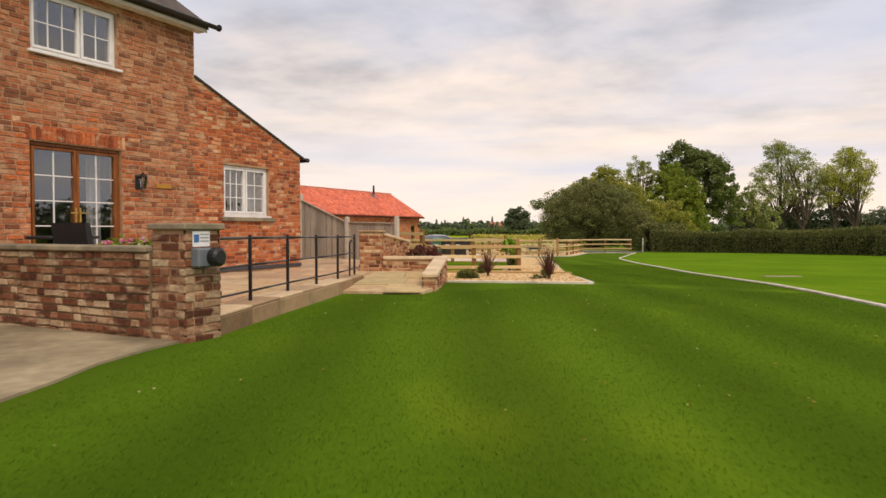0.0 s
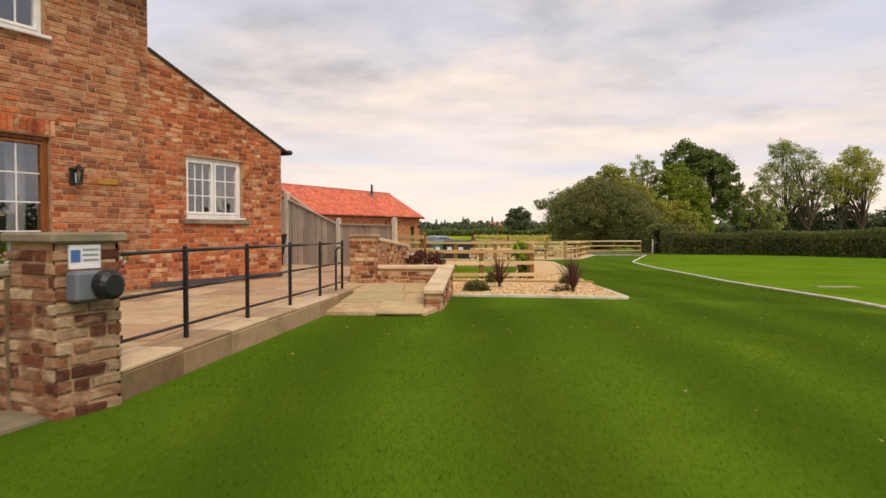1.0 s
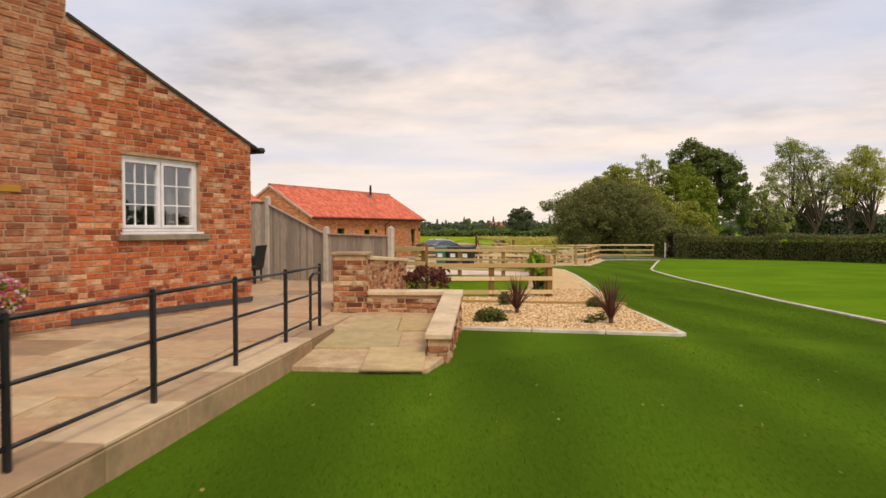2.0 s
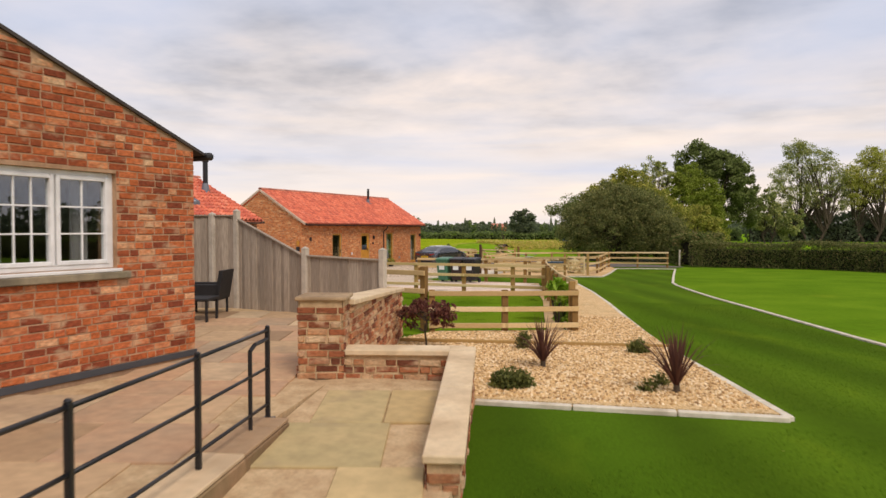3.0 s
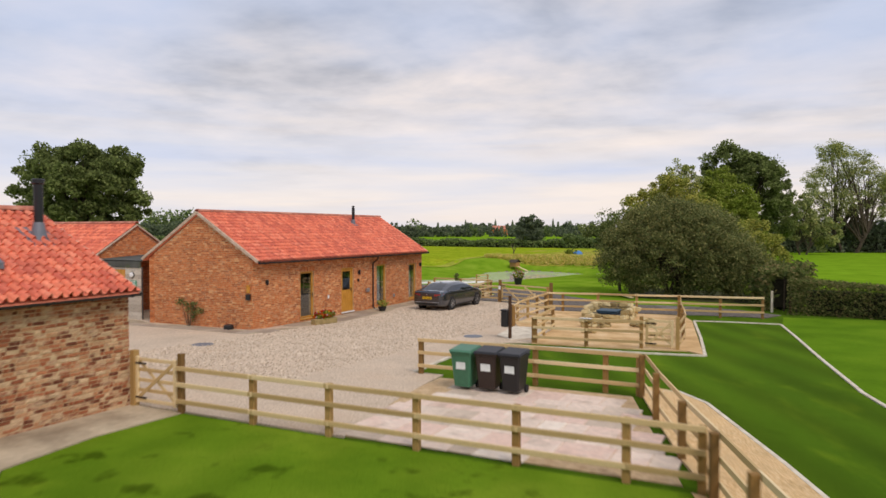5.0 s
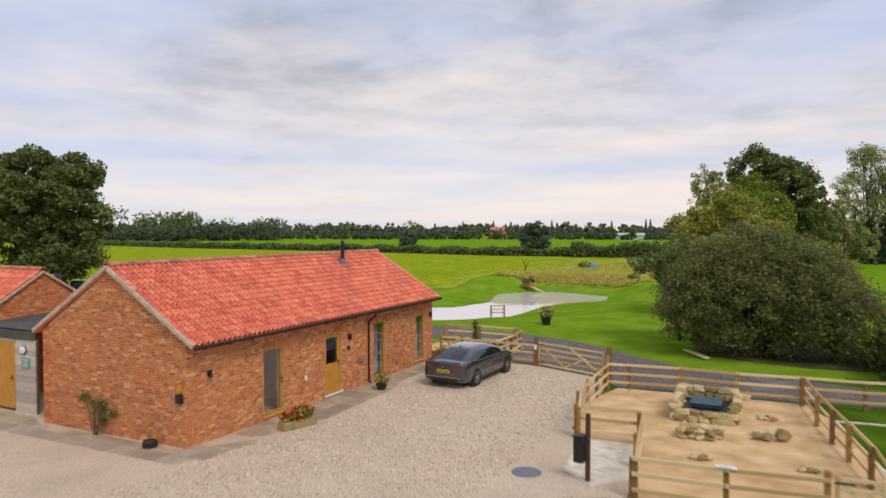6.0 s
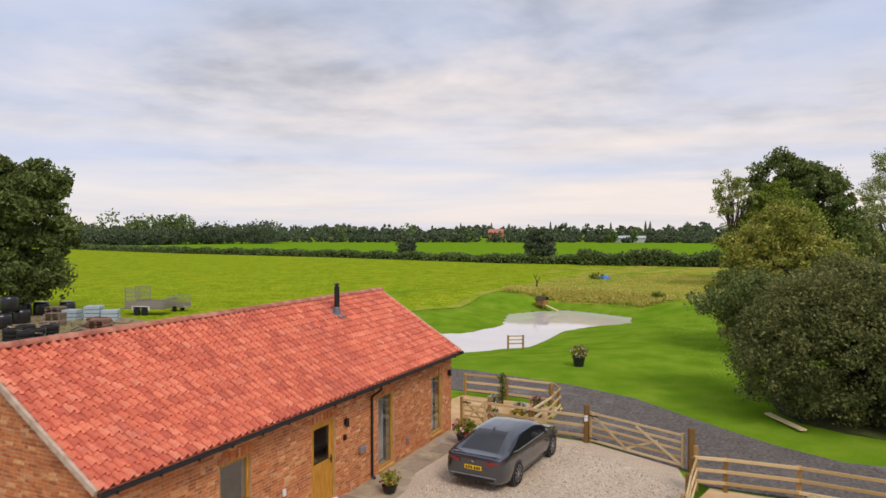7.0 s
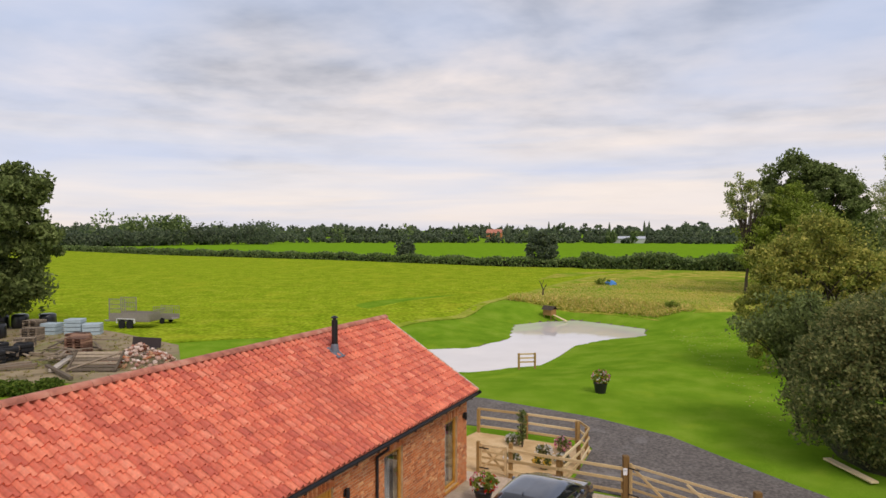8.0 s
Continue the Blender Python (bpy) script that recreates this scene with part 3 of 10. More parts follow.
def sheet(name, poly, dz, mat, label, category, height=ground_z, skirt=0.12, cut=1.5):
    """A surface laid over the ground, following its fall, with a turned-down edge."""
    bm = bmesh.new()
    bm.faces.new([bm.verts.new((x, y, 0)) for x, y in poly])
    xs, ys = [p[0] for p in poly], [p[1] for p in poly]
    for n, (lo, hi) in (((1, 0, 0), (min(xs), max(xs))), ((0, 1, 0), (min(ys), max(ys)))):
        for c in np.arange(lo + cut, hi, cut):
            bmesh.ops.bisect_plane(bm, geom=bm.verts[:] + bm.edges[:] + bm.faces[:], plane_co=[c * a for a in n], plane_no=n)
    rim = [e for e in bm.edges if len(e.link_faces) == 1]
    for w in bm.verts:
        w.co.z = height(w.co.x, w.co.y) + dz
    low = bmesh.ops.extrude_edge_only(bm, edges=rim)["geom"]
    for g in low:
        if isinstance(g, bmesh.types.BMVert):
            g.co.z -= skirt
    bmesh.ops.recalc_face_normals(bm, faces=bm.faces[:])
    me = bpy.data.meshes.new(name)
    bm.to_mesh(me)
    bm.free()
    me.materials.append(mat)
    return tagged(new(name, me), label, category, kind="structure")


PASTURE = [(-40, 171), (-46.5, 150), (-51.5, 132), (-51.5, 118), (-52, 101), (-54, 90), (-57.5, 80), (-62, 72), (-66, 64), (-110, 40), (-460, 40), (-420, 232), (-300, 208), (-184, 183), (-120, 178), (-70, 168)]
sheet("pasture", PASTURE, 0.03, M_PASTURE, "yellow-green grazed pasture", "field", cut=60, height=lambda x, y: 0.0)
PASTURE_EDGE = [(-41.0, 168), (-45.4, 150), (-46.6, 132), (-46.6, 118), (-45.2, 101), (-45.6, 90), (-48, 80), (-54, 71), (-60, 64), (-67, 63), (-63.5, 72), (-59, 80), (-55.5, 90), (-53.5, 101), (-53, 118), (-53, 132), (-47, 152)]
sheet("pasture_edge", PASTURE_EDGE, 0.056, M_PASTURE, "grazed turf falling to the pond", "field", cut=1.6)
sheet("worn_strip", [(-45.0, 150), (-46.4, 132), (-46.4, 118), (-45.0, 101), (-45.4, 90), (-47.8, 80), (-48.6, 80), (-46.3, 90), (-45.9, 101), (-47.4, 118), (-47.5, 132), (-46.3, 150)], 0.072, M_WORN, "pale trodden strip along the pasture edge", "path", cut=1.6, skirt=0.05)
sheet("rough_meadow", ROUGH_BANK, 0.04, M_ROUGH, "straw coloured rough meadow behind the pond", "meadow", cut=4)
sheet("crop_field", [(-300, 209), (-184, 184), (-120, 179), (-70, 169), (-40, 173), (20, 176), (60, 400), (-60, 430), (-270, 325)], 0.04, M_CROP, "bright green crop field", "field", cut=80, height=lambda x, y: 0.0)
sheet("east_field", [(-8, 66), (4, 60), (40, 44), (140, 20), (140, 150), (40, 166), (0, 160), (-12, 150), (-10, 112)], 0.03, M_CROP, "bright green field past the hedge", "field", cut=60)
YARD = [(-22, 26.95), (-16.6, 26.95), (-17.2, 30), (-17.5, 32.75), (-18.4, 32.75), (-18.75, 36), (-19.1, 38.9), (-18.4, 39.3), (-17.5, 39.7), (-18.05, 43.7), (-20.1, 44.6),
        (-20.35, 50.2), (-20.9, 51.8), (-24, 53.1), (-29, 53.2), (-36, 53.2), (-58, 44), (-58, 22), (-30, 20), (-22, 22)]
sheet("gravel_yard", YARD, 0.035, M_GRAVEL, "pinkish grey crushed stone yard", "gravel yard")
WEST_PATH = [(-22.05, 26.9), (-20.5, 26.85), (-20.6, 25), (-20.3, 23.2), (-19.5, 22.6), (-18.5, 22.15), (-17.6, 21.3), (-17, 20.4), (-16.6, 19.2), (-16.4, 17.4), (-14.0, 17.0), (-10.3, 16.8), (-10.3, 15.5), (-22.05, 14)]
sheet("side_path", WEST_PATH, 0.03, M_CONC, "worn pale concrete path beside the lawn", "path")
TRACK = [(-60, 58.5), (-46, 57.0), (-31, 58.0), (-26.4, 57.9), (-25.9, 57.2), (-25.7, 53.4), (-24, 53.3), (-20.6, 51.7), (-20.1, 50.7), (-13.9, 50.6), (-10.2, 50.9), (-9.6, 52.2), (-11.5, 53.6), (-13.8, 54.2), (-16.4, 54.2),
         (-18.2, 55.2), (-19.6, 56.3), (-21.4, 57.9), (-23.6, 59.9), (-26.7, 61.2), (-32, 62.2), (-46, 62), (-60, 63)]
sheet("track", TRACK, 0.03, M_ROAD, "dark grey stone farm track curving to the gate", "track")
PEN = [(-17.45, 39.6), (-12.3, 39.85), (-11.75, 39.2), (-12.3, 43), (-13.1, 48.4), (-13.75, 50.3), (-19.9, 50.5), (-20.3, 48.8), (-20.05, 45), (-19.5, 43.9), (-18.0, 43.75)]
sheet("sand_pen", PEN, 0.04, M_SAND, "raked pale sand inside the fenced pen", "sand pen")
GRAVEL_BED = [(-7.05, 13.1), (-6.82, 13.18), (-4.1, 13.8), (-4.9, 15.78), (-5.73, 17.75), (-7.13, 21.78), (-8.3, 25.2), (-9.62, 28.8), (-11.1, 32.4), (-11.8, 33.3), (-12.75, 33.6), (-11.8, 30.6), (-11.06, 28.3), (-10.45, 26.8), (-9.85, 25.2),
              (-9.2, 23.4), (-8.6, 21.7), (-7.65, 19.25), (-9.8, 18.0), (-9.9, 16.7), (-9.2, 15), (-8.2, 12.95)]
sheet("gravel_bed", GRAVEL_BED, 0.045, M_GRAVEL_Y, "golden gravel planting bed and path", "gravel bed")
sheet("soil_strip", [(-10.75, 26.9), (-10.5, 26.8), (-9.9, 25.2), (-9.25, 23.4), (-8.65, 21.7), (-7.75, 19.35), (-8.05, 19.2), (-8.9, 21.65), (-9.5, 23.45), (-10.12, 25.3)], 0.03, M_SAND, "dry sandy strip below the fence", "bare strip")
APRON = [(-5.45, 4.92), (-5.38, 4.5), (-5.22, 3.95), (-4.95, 3.45), (-4.72, 2.9), (-4.9, 0), (-5.4, -8), (-14, -8), (-14, 4.98)]
sheet("concrete_apron", APRON, 0.02, M_APRON, "cracked old concrete apron below the terrace wall", "paving")


def edging(name, pts, w, h, label, mat=None, n_len=0.9, z_off=0.0):
    """Kerb stones end to end along a line."""
    t = thing(name, (*pts[0], ground_z(*pts[0])), label, "edging")
    base = Vector((*pts[0], ground_z(*pts[0])))
    joint = 0.006
    for (x0, y0), (x1, y1) in zip(pts, pts[1:]):
        n = max(1, round(math.hypot(x1 - x0, y1 - y0) / n_len))
        for i in range(n):
            a, b = (i + joint) / n, (i + 1 - joint) / n
            p = Vector((x0 + (x1 - x0) * a, y0 + (y1 - y0) * a, 0))
            q = Vector((x0 + (x1 - x0) * b, y0 + (y1 - y0) * b, 0))
            p.z, q.z = (ground_z(p.x, p.y) + h / 2 - 0.10 + z_off + random.uniform(-0.004, 0.004) for _ in (0, 1))
            p.z, q.z = ground_z(p.x, p.y) + h - 0.1 + z_off, ground_z(q.x, q.y) + h - 0.1 + z_off
            part("kerb_stone", Mesh().beam(p - base, q - base, w, 0.2, 0.008), mat or M_KERB, t)
    return t


edging("lawn_edging", [(0.9, 9.0), (0.45, 11.2), (-0.25, 13.4), (-1.1, 15.6), (-2.1, 18.4), (-3.2, 21.5), (-4.55, 25.1), (-5.85, 28.5), (-6.85, 31.4), (-7.6, 33.7), (-7.95, 35.2), (-8.7, 41), (-9.6, 48.4)], 0.10, 0.03, "pale concrete kerb curving across the lawn")
OUTER_LAWN = [(0.95, 9.0), (0.5, 11.2), (-0.2, 13.4), (-1.05, 15.6), (-2.05, 18.4), (-3.15, 21.5), (-4.5, 25.1), (-5.8, 28.5), (-6.8, 31.4), (-7.55, 33.7), (-7.9, 35.2), (-8.65, 41), (-9.55, 48.4), (-9.5, 51.5), (-3.0, 52.6), (4.6, 46.3), (14, 40.5), (30, 33), (40, 28), (40, 9)]
sheet("open_lawn", OUTER_LAWN, 0.012, M_OUTER, "bright open lawn running to the clipped hedge", "lawn", skirt=0.05)
edging("lawn_end_edging", [(-9.6, 48.45), (-13.05, 48.45)], 0.10, 0.04, "pale concrete kerb at the lawn end")
edging("pen_edging", [(-13.0, 48.3), (-12.2, 43), (-11.7, 39.1), (-12.6, 39.0), (-19.1, 38.85), (-18.7, 35.9), (-18.4, 32.8)], 0.10, 0.05, "pale concrete kerb round the sand pen")
edging("bed_edging", [(-6.85, 13.1), (-4.02, 13.72), (-4.85, 15.78), (-5.68, 17.75), (-7.08, 21.78), (-8.25, 25.2), (-9.57, 28.8), (-11.05, 32.45), (-11.75, 33.35), (-12.4, 32.8)], 0.09, 0.045, "pale concrete kerb round the gravel bed")


# ---- paving ----
def paving(owner, poly, height, seed, big=False, turn=0.0, mat=None, base=(0, 0, 0), gap=0.012, thick=0.03):
    """Riven slabs in uneven courses inside an outline, each one an object under owner."""
    rnd = random.Random(seed)
    c, s = math.cos(radians(turn)), math.sin(radians(turn))
    loc = [(c * x + s * y, -s * x + c * y) for x, y in poly]
    x0, x1 = min(p[0] for p in loc), max(p[0] for p in loc)
    y0, y1 = min(p[1] for p in loc), max(p[1] for p in loc)
    y = y0
    cache = {}
    while y < y1:
        d = rnd.choice([0.6, 0.9, 0.9] if big else [0.45, 0.6, 0.6, 0.75])
        x = x0 - rnd.random() * 0.5
        while x < x1:
            w = rnd.choice([0.6, 0.6, 0.9] if big else [0.45, 0.6, 0.75, 0.9])
            mx, my = x + w / 2, y + d / 2
            corners = [(x + 0.05, y + 0.05), (x + w - 0.05, y + 0.05), (x + 0.05, y + d - 0.05), (x + w - 0.05, y + d - 0.05)]
            if inside(loc, mx, my) and sum(inside(loc, *q) for q in corners) >= 3:
                if (w, d) not in cache:
                    cache[w, d] = Mesh().box(-w / 2 + gap / 2, -d / 2 + gap / 2, -thick, w / 2 - gap / 2, d / 2 - gap / 2, 0, 0.007).data("slab", mat or M_SLAB)
                wx, wy = c * mx - s * my, s * mx + c * my
                ob = new("slab", cache[w, d])
                ob.parent = owner
                e = 0.3
                gx = (height(wx + e, wy) - height(wx - e, wy)) / (2 * e)
                gy = (height(wx, wy + e) - height(wx, wy - e)) / (2 * e)
                nrm = Vector((-gx, -gy, 1)).normalized()
                m = Vector((0, 0, 1)).rotation_difference(nrm).to_matrix().to_4x4() @ Matrix.Rotation(radians(turn), 4, "Z")
                ob.matrix_basis = Matrix.Translation((wx - base[0], wy - base[1], height(wx, wy) + rnd.uniform(-0.002, 0.003) - base[2])) @ m
            x += w
        y += d


TERRACE_Z = 1.06


def terrace_z(x, y):
    """The paving falls a little towards the ramp."""
    return 1.06 - 0.04 * step(6.0, 11.0, y)


KERB_LINE = [(-5.50, 5.34), (-7.66, 11.12)]
TERRACE = [(-5.58, 5.35), (-7.74, 11.1), (-8.1, 12.3), (-8.45, 12.45), (-8.75, 13.2), (-10.1, 16.6), (-13.6, 16.85), (-17, 15.3), (-17, 12.6), (-10.25, 12.75), (-10.25, 5.0), (-5.8, 5.0)]
terrace = sheet("terrace", TERRACE, 0.0, M_MORTAR_PALE, "buff riven sandstone terrace round the brick house", "terrace", height=lambda x, y: terrace_z(x, y) - 0.014, skirt=0.5, cut=0.8)


def ramp_z(x, y):
    s = (x + 6.94) * -0.5 + (y - 9.73) * 0.866
    return 0.885 + (1.02 - 0.885) * min(1, max(0, (s + 0.05) / 2.6))


RAMP = [(-7.08, 9.68), (-5.85, 10.15), (-5.95, 10.75), (-7.0, 13.0), (-8.05, 12.75), (-8.3, 12.41), (-8.1, 12.3), (-7.74, 11.2)]
ramp = sheet("entrance_ramp", RAMP, -0.018, M_MORTAR_PALE, "sloping sandstone path from lawn to terrace", "paving", height=ramp_z, skirt=0.3, cut=0.5)
kerb = thing("terrace_kerb", (-6.5, 8.4, 0.85), "buff sandstone riser blocks along the terrace edge", "kerb")
(kx0, ky0), (kx1, ky1) = KERB_LINE
klen = math.hypot(kx1 - kx0, ky1 - ky0)
pos, rnd = 0.0, random.Random(5)
while pos < klen - 0.05:
    d = min(rnd.uniform(0.62, 0.95), klen - pos)
    a, b = (pos + 0.004) / klen, (pos + d - 0.004) / klen
    p = Vector((kx0 + (kx1 - kx0) * a + 6.5, ky0 + (ky1 - ky0) * a - 8.4, 0))
    q = Vector((kx0 + (kx1 - kx0) * b + 6.5, ky0 + (ky1 - ky0) * b - 8.4, 0))
    for w in (p, q):
        w.z = terrace_z(w.x - 6.5, w.y + 8.4) - 0.17 - 0.85
    part("riser_block", Mesh().beam(p, q, 0.14, 0.30, 0.008), M_RISER, kerb)
    part("edge_slab", Mesh().beam(p + Vector((-0.11, -0.04, 0.168)), q + Vector((-0.11, -0.04, 0.168)), 0.36, 0.03, 0.007), M_STONE, kerb)
    pos += d

BIN_PAD = [(-16.75, 27.05), (-10.9, 27.15), (-12.6, 32.4), (-17.4, 32.4), (-17.3, 30.2)]
bin_pad = sheet("bin_paving", BIN_PAD, 0.02, M_MORTAR_PALE, "mixed buff paving slabs beside the yard", "paving")
BARN_PATH = [(-28.75, 39.7), (-27.7, 39.9), (-27.6, 41.0), (-27.2, 42.2), (-27.4, 46.6), (-27.8, 48), (-27.6, 52), (-28.75, 52.4)]
GABLE_PATH = [(-38.8, 37.35), (-38.8, 38.4), (-35.6, 38.4), (-34.75, 37.95), (-28.7, 37.95), (-27.7, 39.6), (-27.35, 39.3), (-28.0, 37.0), (-34.8, 36.95)]
gable_path = sheet("gable_paving", GABLE_PATH, 0.04, M_CONC, "pinkish buff slabs along the foot of the gable", "paving")
barn_path = sheet("barn_doorstep_paving", BARN_PATH, 0.04, M_CONC, "buff and grey slabs along the barn front", "paving")

# loose stones on the gravel
def pebbles(name, poly, n, height, mat, label, size=(0.012, 0.03), seed=3, lift=0.045):
    rnd = random.Random(seed)
    xs, ys = [p[0] for p in poly], [p[1] for p in poly]
    m = Mesh()
    k = 0
    while k < n:
        x, y = rnd.uniform(min(xs), max(xs)), rnd.uniform(min(ys), max(ys))
        if not inside(poly, x, y):
            continue
        k += 1
        r = rnd.uniform(*size)
        a, z = rnd.uniform(0, 6.28), height(x, y) + lift
        v = [(x + r * rnd.uniform(0.6, 1.1) * math.cos(a + i * 1.571), y + r * rnd.uniform(0.6, 1.1) * math.sin(a + i * 1.571), z - 0.002) for i in range(4)]
        tx, ty = rnd.uniform(-0.3, 0.3) * r, rnd.uniform(-0.3, 0.3) * r
        v += [(x + tx + (px - x) * 0.5, y + ty + (py - y) * 0.5, z + r * 0.55) for px, py, _ in v]
        m.add(v, [(0, 1, 5, 4), (1, 2, 6, 5), (2, 3, 7, 6), (3, 0, 4, 7), (4, 5, 6, 7)])
    return single(name, m, mat, label, "gravel", kind="stuff")


BED_NEAR = [(-6.9, 13.25), (-4.2, 13.95), (-5.65, 17.8), (-7.1, 21.8), (-8.6, 21.6), (-7.65, 19.2), (-9.8, 17.9), (-9.9, 16.8), (-8.5, 13.6)]
pebbles("loose_gravel", BED_NEAR, 26000, ground_z, M_PEBBLE_Y, "loose golden gravel stones", (0.012, 0.030))
pebbles("yard_gravel", [(-28.4, 30), (-20.6, 30), (-20.4, 50), (-24, 52.5), (-27, 52.5), (-27.2, 42.5)], 26000, ground_z, M_PEBBLE_G, "loose grey crushed stone", (0.018, 0.042), 4, 0.032)


def blades(name, poly, n, seed, label, hgt=(0.025, 0.05), mat=None):
    rnd = random.Random(seed)
    xs, ys = [p[0] for p in poly], [p[1] for p in poly]
    v, f, k = [], [], 0
    while k < n:
        x, y = rnd.uniform(min(xs), max(xs)), rnd.uniform(min(ys), max(ys))
        if not inside(poly, x, y):
            continue
        z, h, a = ground_z(x, y), rnd.uniform(*hgt), rnd.uniform(0, 6.28)
        c, s = math.cos(a) * 0.003, math.sin(a) * 0.003
        lx, ly = rnd.uniform(-1.2, 1.2) * h, rnd.uniform(-1.2, 1.2) * h
        v += [(x - c, y - s, z - 0.003), (x + c, y + s, z - 0.003), (x + lx, y + ly, z + h)]
        f.append((3 * k, 3 * k + 1, 3 * k + 2))
        k += 1
    m = Mesh()
    m.v, m.f = v, f
    return single(name, m, mat, label, "grass", kind="stuff")


LF_GRASS = leaves("mown_grass_blades", [lin(52, 82, 12), lin(66, 98, 17), lin(86, 116, 26), lin(104, 128, 34)], scale=2.0, gain=1.15)
LF_TURF = leaves("turf_blades", [lin(78, 110, 22), lin(98, 128, 30), lin(118, 142, 40)], scale=2.0, gain=1.1)
LAWN_NEAR = [(-5.2, 4.9), (-4.6, 3.0), (-4.4, 0.5), (3.2, 0.8), (2.2, 8), (-0.3, 13), (-4.0, 13.5), (-5.8, 10.7), (-6.9, 9.7)]
blades("lawn_grass", LAWN_NEAR, 120000, 8, "short mown grass blades of the lawn", (0.008, 0.017), LF_GRASS)

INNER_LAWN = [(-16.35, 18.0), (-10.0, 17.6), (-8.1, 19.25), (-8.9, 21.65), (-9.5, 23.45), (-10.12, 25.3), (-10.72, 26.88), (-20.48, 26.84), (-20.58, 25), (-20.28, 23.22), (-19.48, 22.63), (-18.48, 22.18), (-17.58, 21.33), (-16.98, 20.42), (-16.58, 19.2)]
sheet("inner_lawn", INNER_LAWN, 0.012, M_TURF, "mottled turf in brighter tones inside the rail fences", "lawn")
blades("inner_lawn_grass", [(-16.3, 19.6), (-16.0, 18.6), (-10.2, 18.6), (-8.3, 19.6), (-10.8, 26.6), (-19.6, 26.6), (-19.3, 23.2), (-17.4, 21.6)], 90000, 9, "short mown grass blades of the fenced lawn", (0.018, 0.034), LF_TURF)
blades("outer_lawn_grass", [(-4.0, 14.2), (-0.4, 13.6), (-2.2, 19), (-5.0, 26.5), (-8.4, 26), (-7.0, 22.2), (-5.5, 18)], 60000, 10, "short mown grass blades beside the gravel path", (0.008, 0.018), LF_GRASS)
# ---- brickwork ----
def lintel_brick(p, zz):
    """One upright brick of a flat arch, its face slightly proud of the wall."""
    return Mesh().add([(p + 0.005, 0, zz), (p + 0.068, 0, zz), (p + 0.068, 0, zz + 0.2), (p + 0.005, 0, zz + 0.2), (p + 0.009, -0.017, zz + 0.004), (p + 0.064, -0.017, zz + 0.004), (p + 0.064, -0.017, zz + 0.196), (p + 0.009, -0.017, zz + 0.196)],
                      [(4, 5, 6, 7), (0, 1, 5, 4), (1, 2, 6, 5), (2, 3, 7, 6), (3, 0, 4, 7)])


def wall_core(mesh, L0, L1, top, holes, z0, depth, front=0.0):
    """A wall with openings through it: local x along, y inward, z up. top: list of (x, z)."""
    tx, tz = [p[0] for p in top], [p[1] for p in top]
    cuts = sorted({L0, L1, *[x for x in tx if L0 < x < L1], *[h[0] for h in holes], *[h[1] for h in holes]})
    for a, b in zip(cuts, cuts[1:]):
        if b - a < 1e-4:
            continue
        m = (a + b) / 2
        levels = [z0]
        for h in sorted((h for h in holes if h[0] < m < h[1]), key=lambda h: h[2]):
            levels += [h[2], h[3]]
        ta, tb = float(np.interp(a, tx, tz)), float(np.interp(b, tx, tz))
        levels.append(None)
        for lo, hi in zip(levels[::2], levels[1::2]):
            za, zb = (ta, tb) if hi is None else (hi, hi)
            if hi is not None and hi - lo < 1e-4:
                continue
            y0, y1 = front, front + depth
            mesh.add([(a, y0, lo), (b, y0, lo), (b, y1, lo), (a, y1, lo), (a, y0, za), (b, y0, zb), (b, y1, zb), (a, y1, za)],
                     [(3, 2, 1, 0), (4, 5, 6, 7), (0, 1, 5, 4), (1, 2, 6, 5), (2, 3, 7, 6), (3, 0, 4, 7)])
    return mesh


